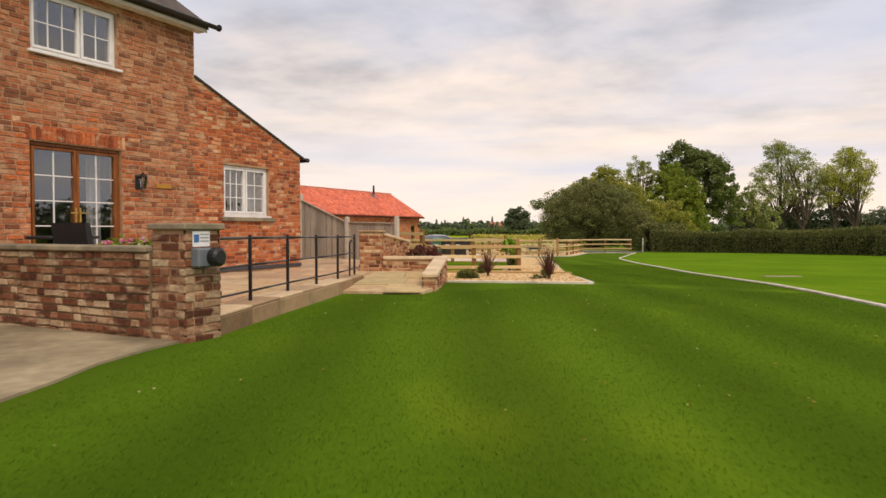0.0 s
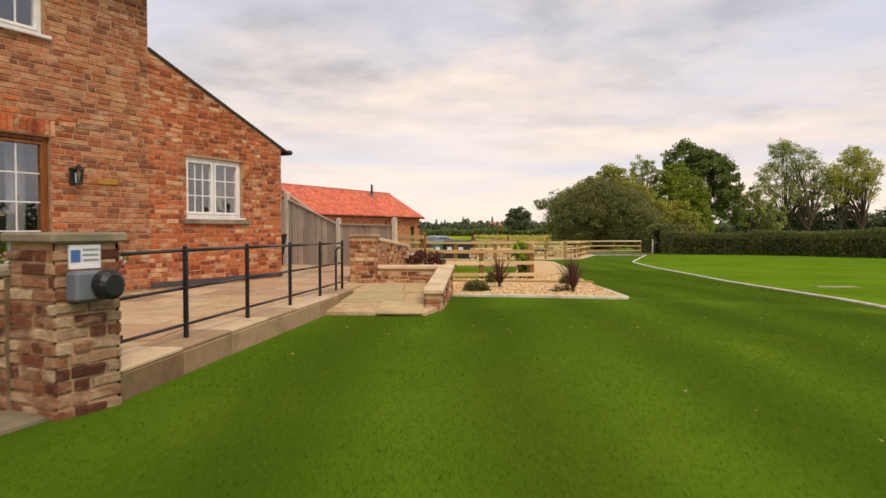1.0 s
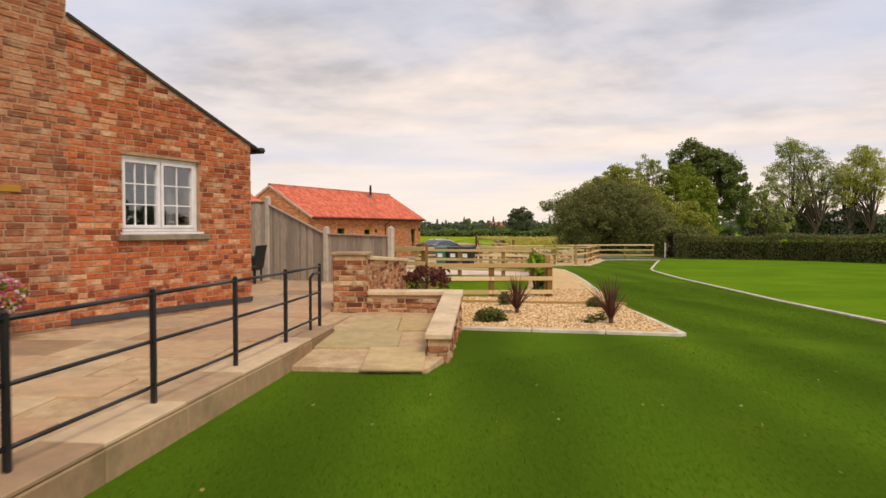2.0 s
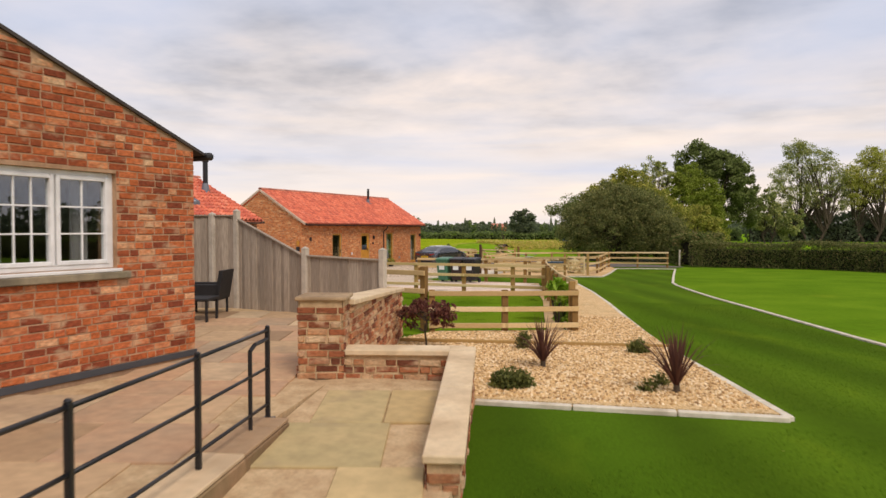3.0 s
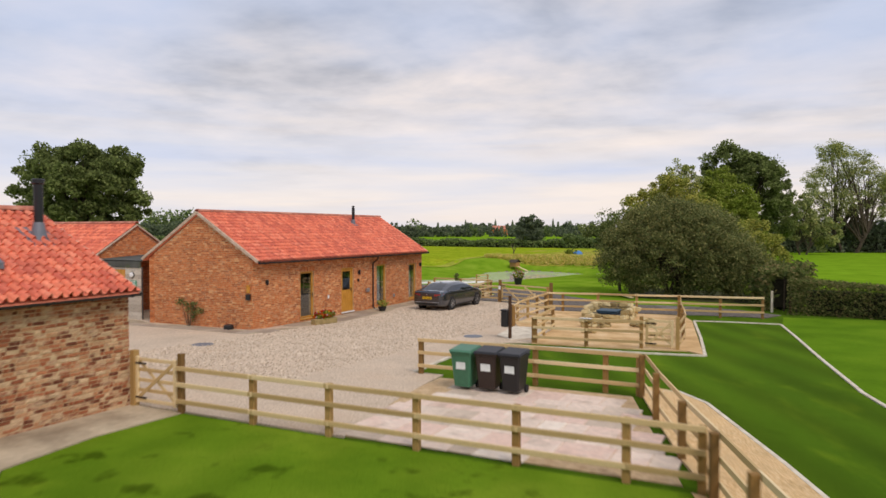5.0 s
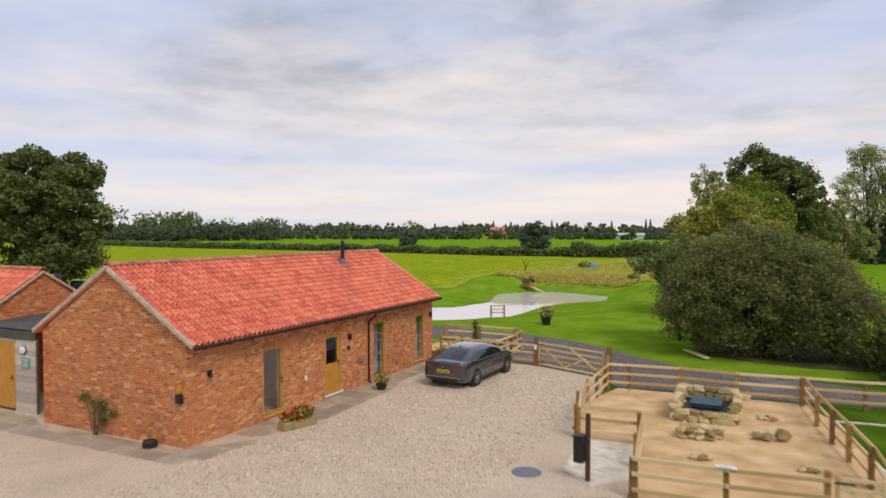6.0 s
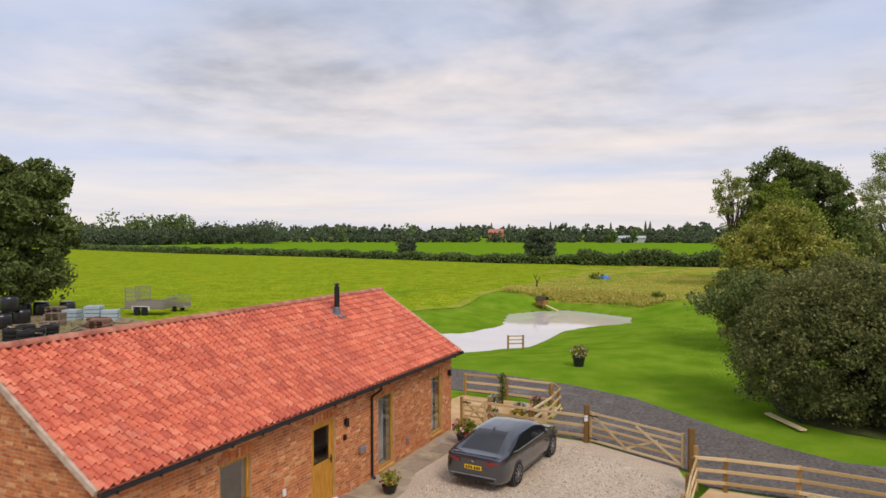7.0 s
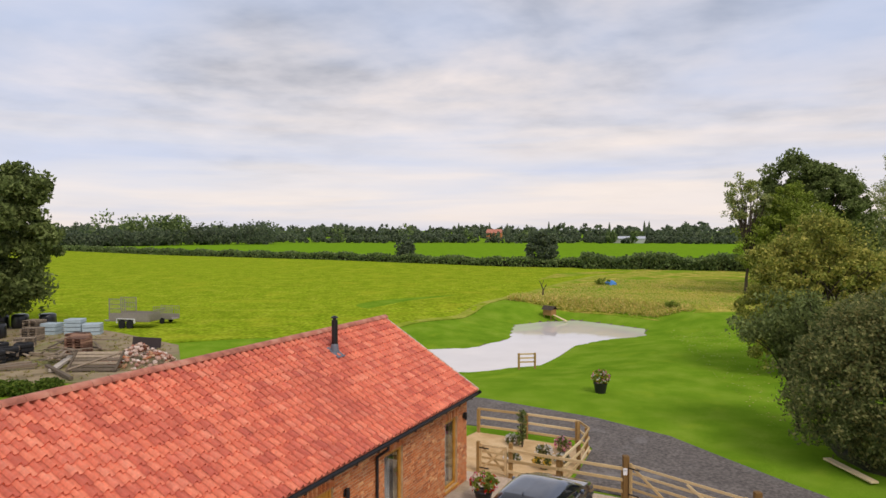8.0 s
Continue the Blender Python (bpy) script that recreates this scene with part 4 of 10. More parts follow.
def lay_bricks(wall, L0, L1, top, holes, z0, mats, seed, bl=0.225, bh=0.075, proud=0.009, single_in=None, limit=300, rough=0.004, gap=0.011, headers=0.22, wander=0.0, patches=()):
    """Hand-laid bricks in courses on the face y = 0 of wall. Those in single_in (x0, x1, z0, z1) are objects of their own.
    wander: how far courses stray from level; patches: (x0, x1, z0, z1, material) of toothed-in repairs."""
    rnd = random.Random(seed)
    tx, tz = [p[0] for p in top], [p[1] for p in top]
    joined, made = collections.defaultdict(Mesh), 0
    faces = [(4, 5, 6, 7), (0, 1, 5, 4), (1, 2, 6, 5), (2, 3, 7, 6), (3, 0, 4, 7)]
    jit = rough * 0.9

    def brick(p, q, z, zt):
        d, e = proud + rnd.uniform(-rough, rough), 0.005 + rough * 0.4
        c = [(p + e, z + e * 0.7), (q - e, z + e * 0.7), (q - e, zt - e * 0.7), (p + e, zt - e * 0.7)]
        c = [(x + rnd.uniform(-jit, jit), w + rnd.uniform(-jit, jit) * 0.7) for x, w in c]
        return [(p, 0, z), (q, 0, z), (q, 0, zt), (p, 0, zt)] + [(x, -d + rnd.uniform(-0.3, 0.3) * rough, w) for x, w in c]

    shared = [Mesh().add(brick(0, bl - gap, 0, bh - gap), faces).data("brick", mats[1]) for _ in range(7)]
    row, z = 0, z0
    while z < max(tz):
        x = L0 - (0.5 * bl if row % 2 else 0) - rnd.uniform(0, 0.02)
        ph = rnd.uniform(0, 6.28)
        while x < L1:
            unit = bl * (rnd.uniform(0.46, 0.54) if rnd.random() < headers else rnd.uniform(0.93, 1.05))
            a, b = max(x, L0), min(x + unit - gap, L1)
            pieces = [(a, b)]
            for h in holes:
                if h[2] < z + bh - gap and h[3] > z + 0.01:
                    nxt = []
                    for p, q in pieces:
                        if h[0] < q and h[1] > p:
                            nxt += [(p, h[0]), (h[1], q)]
                        else:
                            nxt.append((p, q))
                    pieces = [(p, q) for p, q in nxt if q - p > 0.025]
            for p, q in pieces:
                if q - p < 0.02 or float(np.interp((p + q) / 2, tx, tz)) < z + bh * 0.75:
                    continue
                dz = wander * (math.sin(p * 2.1 + row * 0.4) + 0.6 * math.sin(p * 5.3 + ph))
                zt = min(z + bh - gap, float(np.interp(p, tx, tz)), float(np.interp(q, tx, tz)))
                if zt - z < 0.02:
                    continue
                mat = mats[0]
                for x0, x1, za, zb, other in patches:
                    reach = 0.12 * math.sin(row * 2.3) + rnd.uniform(-0.16, 0.16)
                    if x0 - reach < (p + q) / 2 < x1 + reach and za - reach < z < zb + reach:
                        mat = other
                if single_in and mat is mats[0] and made < limit and single_in[0] < p < single_in[1] and single_in[2] < z < single_in[3] and q - p > 0.6 * bl:
                    ob = new("brick", rnd.choice(shared))
                    ob.parent = wall
                    ob.matrix_basis = pose(p, 0, z + dz, 0, rnd.uniform(-0.4, 0.4), 0) @ Matrix.Diagonal(((q - p) / (bl - gap), 1, (zt - z) / (bh - gap), 1))
                    made += 1
                    continue
                joined[mat.name].add(brick(p, q, z + dz, zt + dz), faces)
            x += unit
        z += bh
        row += 1
    for name, m in joined.items():
        part("brickwork", m, bpy.data.materials[name], wall, kind="stuff")


def glazed(parent, name, x0, x1, z0, z1, frame_mat, lights, bar=0.0, rows=1, cols=1, depth=0.09, set_in=0.06, fw=0.055, label="", pane_room=True, curtain=False, sill=None, bars_mat=None):
    """A window or glazed door in an opening: frame, then for each light (x0, x1, z0, z1, cols, rows) a pane with glazing bars."""
    m = Mesh()
    y0, y1 = set_in, set_in + depth
    m.box(x0, y0, z0, x0 + fw, y1, z1, 0.006).box(x1 - fw, y0, z0, x1, y1, z1, 0.006)
    m.box(x0 + fw, y0 + 0.001, z0, x1 - fw, y1 - 0.001, z0 + fw, 0.006).box(x0 + fw, y0 + 0.001, z1 - fw, x1 - fw, y1 - 0.001, z1, 0.006)
    win = part(name, m, frame_mat, parent, label)
    for (a, b, c, d, nc, nr) in lights:
        sash = Mesh()
        sw = 0.042
        ys, ye = y0 - 0.012, y1 - 0.02
        sash.box(a, ys, c, a + sw, ye, d, 0.005).box(b - sw, ys, c, b, ye, d, 0.005)
        sash.box(a + sw, ys + 0.001, c, b - sw, ye - 0.001, c + sw, 0.005).box(a + sw, ys + 0.001, d - sw, b - sw, ye - 0.001, d, 0.005)
        part("sash", sash, frame_mat, win)
        pa, pb, pc, pd = a + sw, b - sw, c + sw, d - sw
        yp = (ys + ye) / 2
        pane = part("pane", Mesh().box(pa - 0.004, yp - 0.003, pc - 0.004, pb + 0.004, yp + 0.003, pd + 0.004), M_GLASS, win)
        pane.visible_shadow = False
        for i in range(1, nc):
            x = pa + (pb - pa) * i / nc
            part("glazing_bar", Mesh().box(x - 0.008, yp - 0.012, pc, x + 0.008, yp + 0.012, pd), bars_mat or M_WHITE, win)
        for i in range(1, nr):
            z = pc + (pd - pc) * i / nr
            part("glazing_bar", Mesh().box(pa, yp - 0.0105, z - 0.008, pb, yp + 0.0105, z + 0.008), bars_mat or M_WHITE, win)
    return win


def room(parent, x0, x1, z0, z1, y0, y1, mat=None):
    """Five plain inner faces behind an opening, by default coloured dark for an unlit room."""
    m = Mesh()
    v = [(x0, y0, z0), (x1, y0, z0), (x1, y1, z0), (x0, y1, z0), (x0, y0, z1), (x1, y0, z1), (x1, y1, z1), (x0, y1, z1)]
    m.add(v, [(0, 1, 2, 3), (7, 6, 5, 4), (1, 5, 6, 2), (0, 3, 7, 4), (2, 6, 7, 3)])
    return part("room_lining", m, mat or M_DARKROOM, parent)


def drape(parent, x0, x1, z0, z1, y):
    n = max(6, int((x1 - x0) / 0.03))
    m = Mesh()
    pts = [(x0 + (x1 - x0) * i / n, y + 0.02 * math.sin(i * 1.7)) for i in range(n + 1)]
    m.add([(x, w, z0) for x, w in pts] + [(x, w, z1) for x, w in pts] + [(x, w + 0.006, z0) for x, w in pts] + [(x, w + 0.006, z1) for x, w in pts],
          [(i, i + 1, n + 2 + i, n + 1 + i) for i in range(n)] + [(2 * n + 3 + i, 2 * n + 2 + i, 3 * n + 3 + i, 3 * n + 4 + i) for i in range(n)])
    return part("curtain", m, M_CURTAIN, parent, "pale hanging curtain")


# ---- brick house ----
HX, HB = -10.30, 1.05
house = thing("brick_house", (HX, 0, HB), "two storey weathered red brick farmhouse with a lower side wing", "house", rz=90)
M_Y0, M_Y1, A_Y1 = -6.0, 9.72, 12.73
h_top = [(M_Y0, 5.55 - HB), (M_Y1, 5.55 - HB)]
a_top = [(M_Y1, 4.62 - HB), (A_Y1, 3.46 - HB)]
D_DOOR, D_WINU, D_WINA = (6.68, 8.19, 0.02, 3.13 - HB), (6.72, 8.13, 4.42 - HB, 5.30 - HB), (10.43, 11.70, 2.13 - HB, 3.11 - HB)
wall_main = part("main_wall", wall_core(Mesh(), M_Y0, M_Y1, h_top, [D_DOOR, D_WINU], -0.3, 0.3), M_MORTAR, house, "brown weathered brick wall")
lay_bricks(wall_main, 4.0, M_Y1, h_top, [D_DOOR, D_WINU], 0.0, (M_BROLD, M_BROLD1), 11, gap=0.015, rough=0.006, wander=0.003, headers=0.3,
           patches=((6.45, 8.36, -1.0, 3.36 - HB, M_BRICK), (8.3, 9.6, 0.1, 0.55, M_BRICK)))
wall_wing = part("wing_wall", wall_core(Mesh(), M_Y1, A_Y1, a_top, [D_WINA], -0.3, 0.3), M_MORTAR, house, "orange red brick wing wall")
lay_bricks(wall_wing, M_Y1, A_Y1, a_top, [D_WINA], 0.0, (M_BRICK, M_BRICK1), 13, single_in=(10.6, 12.9, 0.05, 2.2), gap=0.013, rough=0.006, wander=0.003, headers=0.3)
ends = Mesh()
wall_core(ends, 0.302, 6.5, [(0, 3.46 - HB), (6.5, 3.46 - HB)], [], -0.3, 0.3)
end = part("wing_end_wall", ends, M_MORTAR, house, loc=(A_Y1, 0, 0), rz=90)
lay_bricks(end, 0.0, 1.2, [(0, 3.44 - HB), (6.5, 3.44 - HB)], [], 0.0, (M_BRICK, M_BRICK1), 14)
part("main_gable_wall", Mesh().add([(0, -0.002, 0), (8, -0.002, 0), (8, -0.002, 4.5), (4, -0.002, 7.2), (0, -0.002, 4.5), (0, -0.3, 0), (8, -0.3, 0), (8, -0.3, 4.5), (4, -0.3, 7.2), (0, -0.3, 4.5)],
     [(0, 1, 2, 3, 4), (9, 8, 7, 6, 5), (0, 5, 6, 1), (1, 6, 7, 2), (2, 7, 8, 3), (3, 8, 9, 4), (4, 9, 5, 0)]), M_BROLD, house, loc=(M_Y1 - 0.3, 0.01, 0), rz=90)
part("damp_course", Mesh().box(M_Y1, -0.02, 0.0, A_Y1 + 0.02, 0.0, 0.07, 0.004), plain("slate_damp_course", (0.06, 0.065, 0.075), rough=0.6), house, "dark blue grey damp course strip")
# roofs
roof = Mesh()
ov = 0.22
x1 = M_Y1 + 0.15
roof.add([(M_Y0, -ov, 4.52), (x1, -ov, 4.52), (x1, 4.0, 7.45), (M_Y0, 4.0, 7.45), (M_Y0, 8 + ov, 4.52), (x1, 8 + ov, 4.52), (M_Y0, -ov, 4.42), (x1, -ov, 4.42), (x1, 4.0, 7.33), (M_Y0, 4.0, 7.33), (M_Y0, 8 + ov, 4.42), (x1, 8 + ov, 4.42)],
         [(0, 1, 2, 3), (3, 2, 5, 4), (7, 6, 9, 8), (8, 9, 10, 11), (0, 6, 7, 1), (5, 11, 10, 4), (1, 7, 8, 2), (2, 8, 11, 5), (0, 3, 9, 6), (3, 4, 10, 9)])
part("main_back_wall", Mesh().box(M_Y0, 7.7, -0.3, M_Y1, 8.0, 4.5), M_BROLD, house)
part("south_gable_wall", Mesh().add([(M_Y0, 0.0, -0.3), (M_Y0, 8, -0.3), (M_Y0, 8, 4.5), (M_Y0, 4, 7.3), (M_Y0, 0.0, 4.5), (M_Y0 - 0.3, 0.0, -0.3), (M_Y0 - 0.3, 8, -0.3), (M_Y0 - 0.3, 8, 4.5), (M_Y0 - 0.3, 4, 7.3), (M_Y0 - 0.3, 0.0, 4.5)],
     [(0, 1, 2, 3, 4), (9, 8, 7, 6, 5), (0, 5, 6, 1), (1, 6, 7, 2), (2, 7, 8, 3), (3, 8, 9, 4), (4, 9, 5, 0)]), M_BROLD, house)
part("wing_back_wall", Mesh().box(M_Y1, 6.2, -0.3, A_Y1, 6.5, 3.4 - HB), M_BROLD, house)
part("main_roof", roof, material("dark_concrete_tile", [lin(70, 62, 58), lin(96, 84, 76)], scale=3), house, "dark tiled main roof")
part("soffit", Mesh().box(M_Y0, -0.2, 4.37, M_Y1 + 0.1, 0.0, 4.40, 0.003), M_WHITE, house, "white soffit board")
part("fascia", Mesh().box(M_Y0, -0.215, 4.36, M_Y1 + 0.12, -0.2, 4.5, 0.003), plain("cream_fascia", (0.55, 0.48, 0.38)), house, "cream fascia board")
g = Mesh()
for i in range(8):
    a0, a1 = math.pi * i / 8, math.pi * (i + 1) / 8
    p0, p1 = (-0.275 - 0.06 * math.cos(a0), 4.51 - 0.06 * math.sin(a0)), (-0.275 - 0.06 * math.cos(a1), 4.51 - 0.06 * math.sin(a1))
    g.add([(M_Y0, *p0), (M_Y1 + 0.35, *p0), (M_Y1 + 0.35, *p1), (M_Y0, *p1)], [(0, 1, 2, 3)])
    g.add([(M_Y0, p0[0] * 0.985, p0[1] + 0.004), (M_Y1 + 0.35, p0[0] * 0.985, p0[1] + 0.004), (M_Y1 + 0.35, p1[0] * 0.985, p1[1] + 0.004), (M_Y0, p1[0] * 0.985, p1[1] + 0.004)], [(3, 2, 1, 0)])
g.cyl((M_Y1 + 0.33, -0.275, 4.5), (M_Y1 + 0.36, -0.275, 4.5), 0.062, n=12)
part("gutter", g, M_GUTTER, house, "black half-round gutter")
sl = (3.46 - 4.62) / (A_Y1 - M_Y1)
wr = Mesh()
z_at = lambda x: 4.62 - HB + sl * (x - M_Y1)
for y0, y1, up in ((-0.035, 6.5, 0.0),):
    x1 = A_Y1 + 0.18
    wr.add([(M_Y1, y0, z_at(M_Y1)), (x1, y0, z_at(x1)), (x1, y1, z_at(x1)), (M_Y1, y1, z_at(M_Y1)), (M_Y1, y0, z_at(M_Y1) + 0.035), (x1, y0, z_at(x1) + 0.035), (x1, y1, z_at(x1) + 0.035), (M_Y1, y1, z_at(M_Y1) + 0.035)],
           [(3, 2, 1, 0), (4, 5, 6, 7), (0, 1, 5, 4), (1, 2, 6, 5), (2, 3, 7, 6), (3, 0, 4, 7)])
part("wing_roof", wr, material("slate_grey_tile", [lin(58, 52, 50), lin(84, 76, 70)], scale=4), house, "thin dark roof edge of the wing")
part("wing_gutter", Mesh().beam((A_Y1 + 0.2, -0.1, 3.40 - HB), (A_Y1 + 0.2, 6.4, 3.40 - HB), 0.11, 0.09, 0.03), M_GUTTER, house)
# openings
x0, x1, z0, z1 = D_DOOR
xm = (x0 + x1) / 2
fd = glazed(house, "french_doors", x0, x1, z0, z1, M_BROWNFRAME, [(x0 + 0.06, xm - 0.003, z0 + 0.06, z1 - 0.065, 2, 5), (xm + 0.003, x1 - 0.06, z0 + 0.06, z1 - 0.065, 2, 5)], label="golden oak coloured french doors with white glazing bars")
for s in (-1, 1):
    part("handle", Mesh().box(xm + s * 0.035 - 0.014, 0.02, 0.92, xm + s * 0.035 + 0.014, 0.046, 1.14, 0.004).box(xm + s * 0.035 - 0.008 - (0.1 if s < 0 else 0), -0.02, 1.05, xm + s * 0.035 + 0.008 + (0.1 if s > 0 else 0), 0.0, 1.07, 0.004).cyl((xm + s * 0.035, -0.005, 1.06), (xm + s * 0.035, 0.03, 1.06), 0.008), M_BRASS, fd, "brass lever handle")
x0, x1, z0, z1 = D_WINU
glazed(house, "upper_window", x0, x1, z0, z1, M_WHITE, [(x0 + 0.05, 7.52, z0 + 0.05, z1 - 0.05, 3, 2), (7.54, x1 - 0.05, z0 + 0.05, z1 - 0.05, 2, 2)], label="white casement window with glazing bars")
part("window_sill", Mesh().box(x0 - 0.05, -0.06, z0 - 0.045, x1 + 0.06, 0.06, z0 - 0.002, 0.006), M_WHITE, house, "white window sill")
x0, x1, z0, z1 = D_WINA
glazed(house, "wing_window", x0, x1, z0, z1, M_WHITE, [(x0 + 0.05, 11.06, z0 + 0.05, z1 - 0.05, 3, 3), (11.08, x1 - 0.05, z0 + 0.05, z1 - 0.05, 2, 3)], label="white casement window with glazing bars")
part("window_sill", Mesh().box(x0 - 0.03, -0.05, z0 - 0.035, x1 + 0.03, 0.06, z0 - 0.002, 0.006), M_WHITE, house, "white inner sill strip")
part("stone_sill", Mesh().box(x0 - 0.08, -0.06, z0 - 0.11, x1 + 0.13, 0.06, z0 - 0.037, 0.01), M_COPING_D, house, "weathered stone sill")
for (a, b, zz, mt) in ((6.62, 8.25, 3.145 - HB, M_BRICK),):
    n = round((b - a) / 0.076)
    for i in range(n):
        p = a + (b - a) * i / n
        part("lintel_brick", lintel_brick(p, zz), M_BRICK1, house)
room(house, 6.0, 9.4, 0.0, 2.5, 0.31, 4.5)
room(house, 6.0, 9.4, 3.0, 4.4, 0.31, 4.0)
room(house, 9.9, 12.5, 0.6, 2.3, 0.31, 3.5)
drape(house, 7.85, 8.12, 0.1, 2.05, 0.42)
drape(house, 6.74, 6.95, 0.1, 2.05, 0.42)
drape(house, 10.52, 10.75, 1.1, 2.05, 0.40)
drape(house, 11.45, 11.64, 1.1, 2.05, 0.40)
drape(house, 6.8, 7.1, 3.4, 4.2, 0.40)
# lamp and plaque on the wall
lamp = thing("wall_lantern", (HX + 0.01, 8.47, 2.62), "black coach lantern with clear glass on brick", "lamp", rz=90)
part("bracket", Mesh().box(-0.045, -0.025, -0.1, 0.045, 0, 0.14, 0.006).beam((0, -0.02, 0.1), (0, -0.13, 0.13), 0.02, 0.02), M_BLACK, lamp)
part("lantern_cage", Mesh().lathe([(0.05, -0.09), (0.056, -0.08), (0.05, -0.07)], (0, -0.14, 0.0), 8).lathe([(0.075, 0.1), (0.07, 0.115), (0.02, 0.16), (0.012, 0.18)], (0, -0.14, 0.0), 8)
     .cyl((0.05, -0.14, -0.08), (0.065, -0.14, 0.105), 0.005, n=5).cyl((-0.05, -0.14, -0.08), (-0.065, -0.14, 0.105), 0.005, n=5).cyl((0, -0.19, -0.08), (0, -0.205, 0.105), 0.005, n=5), M_BLACK, lamp)
part("lantern_glass", Mesh().lathe([(0.046, -0.07), (0.062, 0.1)], (0, -0.14, 0), 8), M_GLASS, lamp)
single("wall_plaque", Mesh().box(-0.16, -0.03, -0.035, 0.16, 0, 0.035, 0.006), plain("ochre_plaque", lin(176, 128, 40)), "small ochre painted plaque on the brick wall", "plaque", (HX + 0.002, 9.0, 2.6), 90)
# ---- pantiled roofs ----
def pantile_mesh(tw, tl):
    """One S-shaped clay tile: x across, y up the slope, z off the roof."""
    flat, roll = 4, 6
    # the roll laps over the tile before it, its edge standing a little proud
    prof = [(-0.03 * tw, 0.2)] + [(tw * 0.5 * i / roll, 0.3 * (1 - i / roll) + math.sin(math.pi * i / roll)) for i in range(roll + 1)]
    prof += [(tw * (0.5 + 0.52 * i / flat), -0.3 * math.sin(math.pi * i / flat)) for i in range(1, flat + 1)]
    k = len(prof)
    # the butt end has corners of its own, so that its edge stays sharp
    nose = [(x, 0, 0.056 + 0.072 * z) for x, z in prof]
    v = nose + [(x, tl * 1.12, 0.018 + 0.062 * z) for x, z in prof] + [(x, 0.006, 0.024 + 0.064 * z) for x, z in prof] + nose
    f = [(i, i + 1, k + i + 1, k + i) for i in range(k - 1)] + [(2 * k + i, 2 * k + i + 1, 3 * k + i + 1, 3 * k + i) for i in range(k - 1)]
    return v, f


def pantiles(roof, origin, u, v, nu, nv, tw, tl, single_u=None, seed=1, skip=(), limit=300):
    """Tiles over a slope from its lower corner; tiles of the columns single_u are objects of their own."""
    rnd = random.Random(seed)
    u, v = Vector(u).normalized(), Vector(v).normalized()
    n = u.cross(v)
    tv, tf = pantile_mesh(tw, tl)
    one = Mesh().add(tv, tf).data("roof_tile", M_TILE1, smooth=True)
    joined, made = Mesh(), 0
    for j in range(nv):
        for i in range(nu):
            a, b = i * tw, j * tl
            if any(p[0] < a + tw / 2 < p[1] and p[2] < b + tl / 2 < p[3] for p in skip):
                continue
            m = Matrix((u, v, n)).transposed().to_4x4()
            m.translation = Vector(origin) + u * (a + rnd.uniform(-0.003, 0.003)) + v * (b + rnd.uniform(-0.006, 0.006)) + n * rnd.uniform(-0.002, 0.004)
            m = m @ Matrix.Rotation(rnd.uniform(-0.012, 0.012), 4, "Z")
            if single_u and single_u[0] <= i < single_u[1] and made < limit:
                ob = new("roof_tile", one)
                ob.parent = roof
                ob.matrix_basis = m
                made += 1
            else:
                joined.add([tuple(m @ Vector(q)) for q in tv], tf)
    part("roof_tiles", joined, M_TILE, roof, kind="stuff", smooth=True)


def ridge_tiles(roof, p, q, r=0.11, n_len=0.42):
    p, q = Vector(p), Vector(q)
    d = q - p
    n = round(d.length / n_len)
    d = d / n
    side = Vector((-d.y, d.x, 0)).normalized()
    for k in range(n):
        m = Mesh()
        a, b = p + d * (k + 0.01), p + d * (k + 0.99)
        ring = [(math.cos(math.pi * i / 8), math.sin(math.pi * i / 8)) for i in range(9)]
        v = [tuple(a + side * (c * r) + Vector((0, 0, s * r * 0.8))) for c, s in ring] + [tuple(b + side * (c * r) + Vector((0, 0, s * r * 0.8))) for c, s in ring]
        v += [tuple(a + side * (c * r * 0.8) + Vector((0, 0, s * r * 0.6))) for c, s in ring] + [tuple(b + side * (c * r * 0.8) + Vector((0, 0, s * r * 0.6))) for c, s in ring]
        f = [(i, i + 1, 10 + i, 9 + i) for i in range(8)] + [(19 + i, 18 + i, 27 + i, 28 + i) for i in range(8)] + [(18 + i, 19 + i, i + 1, i) for i in range(8)] + [(9 + i, 10 + i, 28 + i, 27 + i) for i in range(8)]
        part("ridge_tile", m.add(v, f), M_RIDGE, roof, smooth=False)


def half_gutter(x, y0, y1, z, r=0.062, along="y"):
    """Half-round gutter along y at x."""
    m = Mesh()
    ring = [(math.cos(math.pi + math.pi * i / 8), math.sin(math.pi + math.pi * i / 8)) for i in range(9)]
    for rr, flip in ((r, False), (r * 0.93, True)):
        for (c0, s0), (c1, s1) in zip(ring, ring[1:]):
            q = [(x + c0 * rr, y0, z + s0 * rr), (x + c1 * rr, y0, z + s1 * rr), (x + c1 * rr, y1, z + s1 * rr), (x + c0 * rr, y1, z + s0 * rr)]
            m.add(q, [(3, 2, 1, 0) if flip else (0, 1, 2, 3)])
    for y in np.arange(y0 + 0.3, y1, 0.9):
        m.box(x - r - 0.006, y - 0.012, z - r - 0.006, x + r + 0.006, y + 0.012, z - r + 0.01)
        m.box(x + r - 0.004, y - 0.012, z - r, x + r + 0.008, y + 0.012, z + 0.006)
    for y in (y0, y1):
        m.cyl((x, y - 0.004, z - 0.015), (x, y + 0.004, z - 0.015), r * 0.8, n=10)
    return m


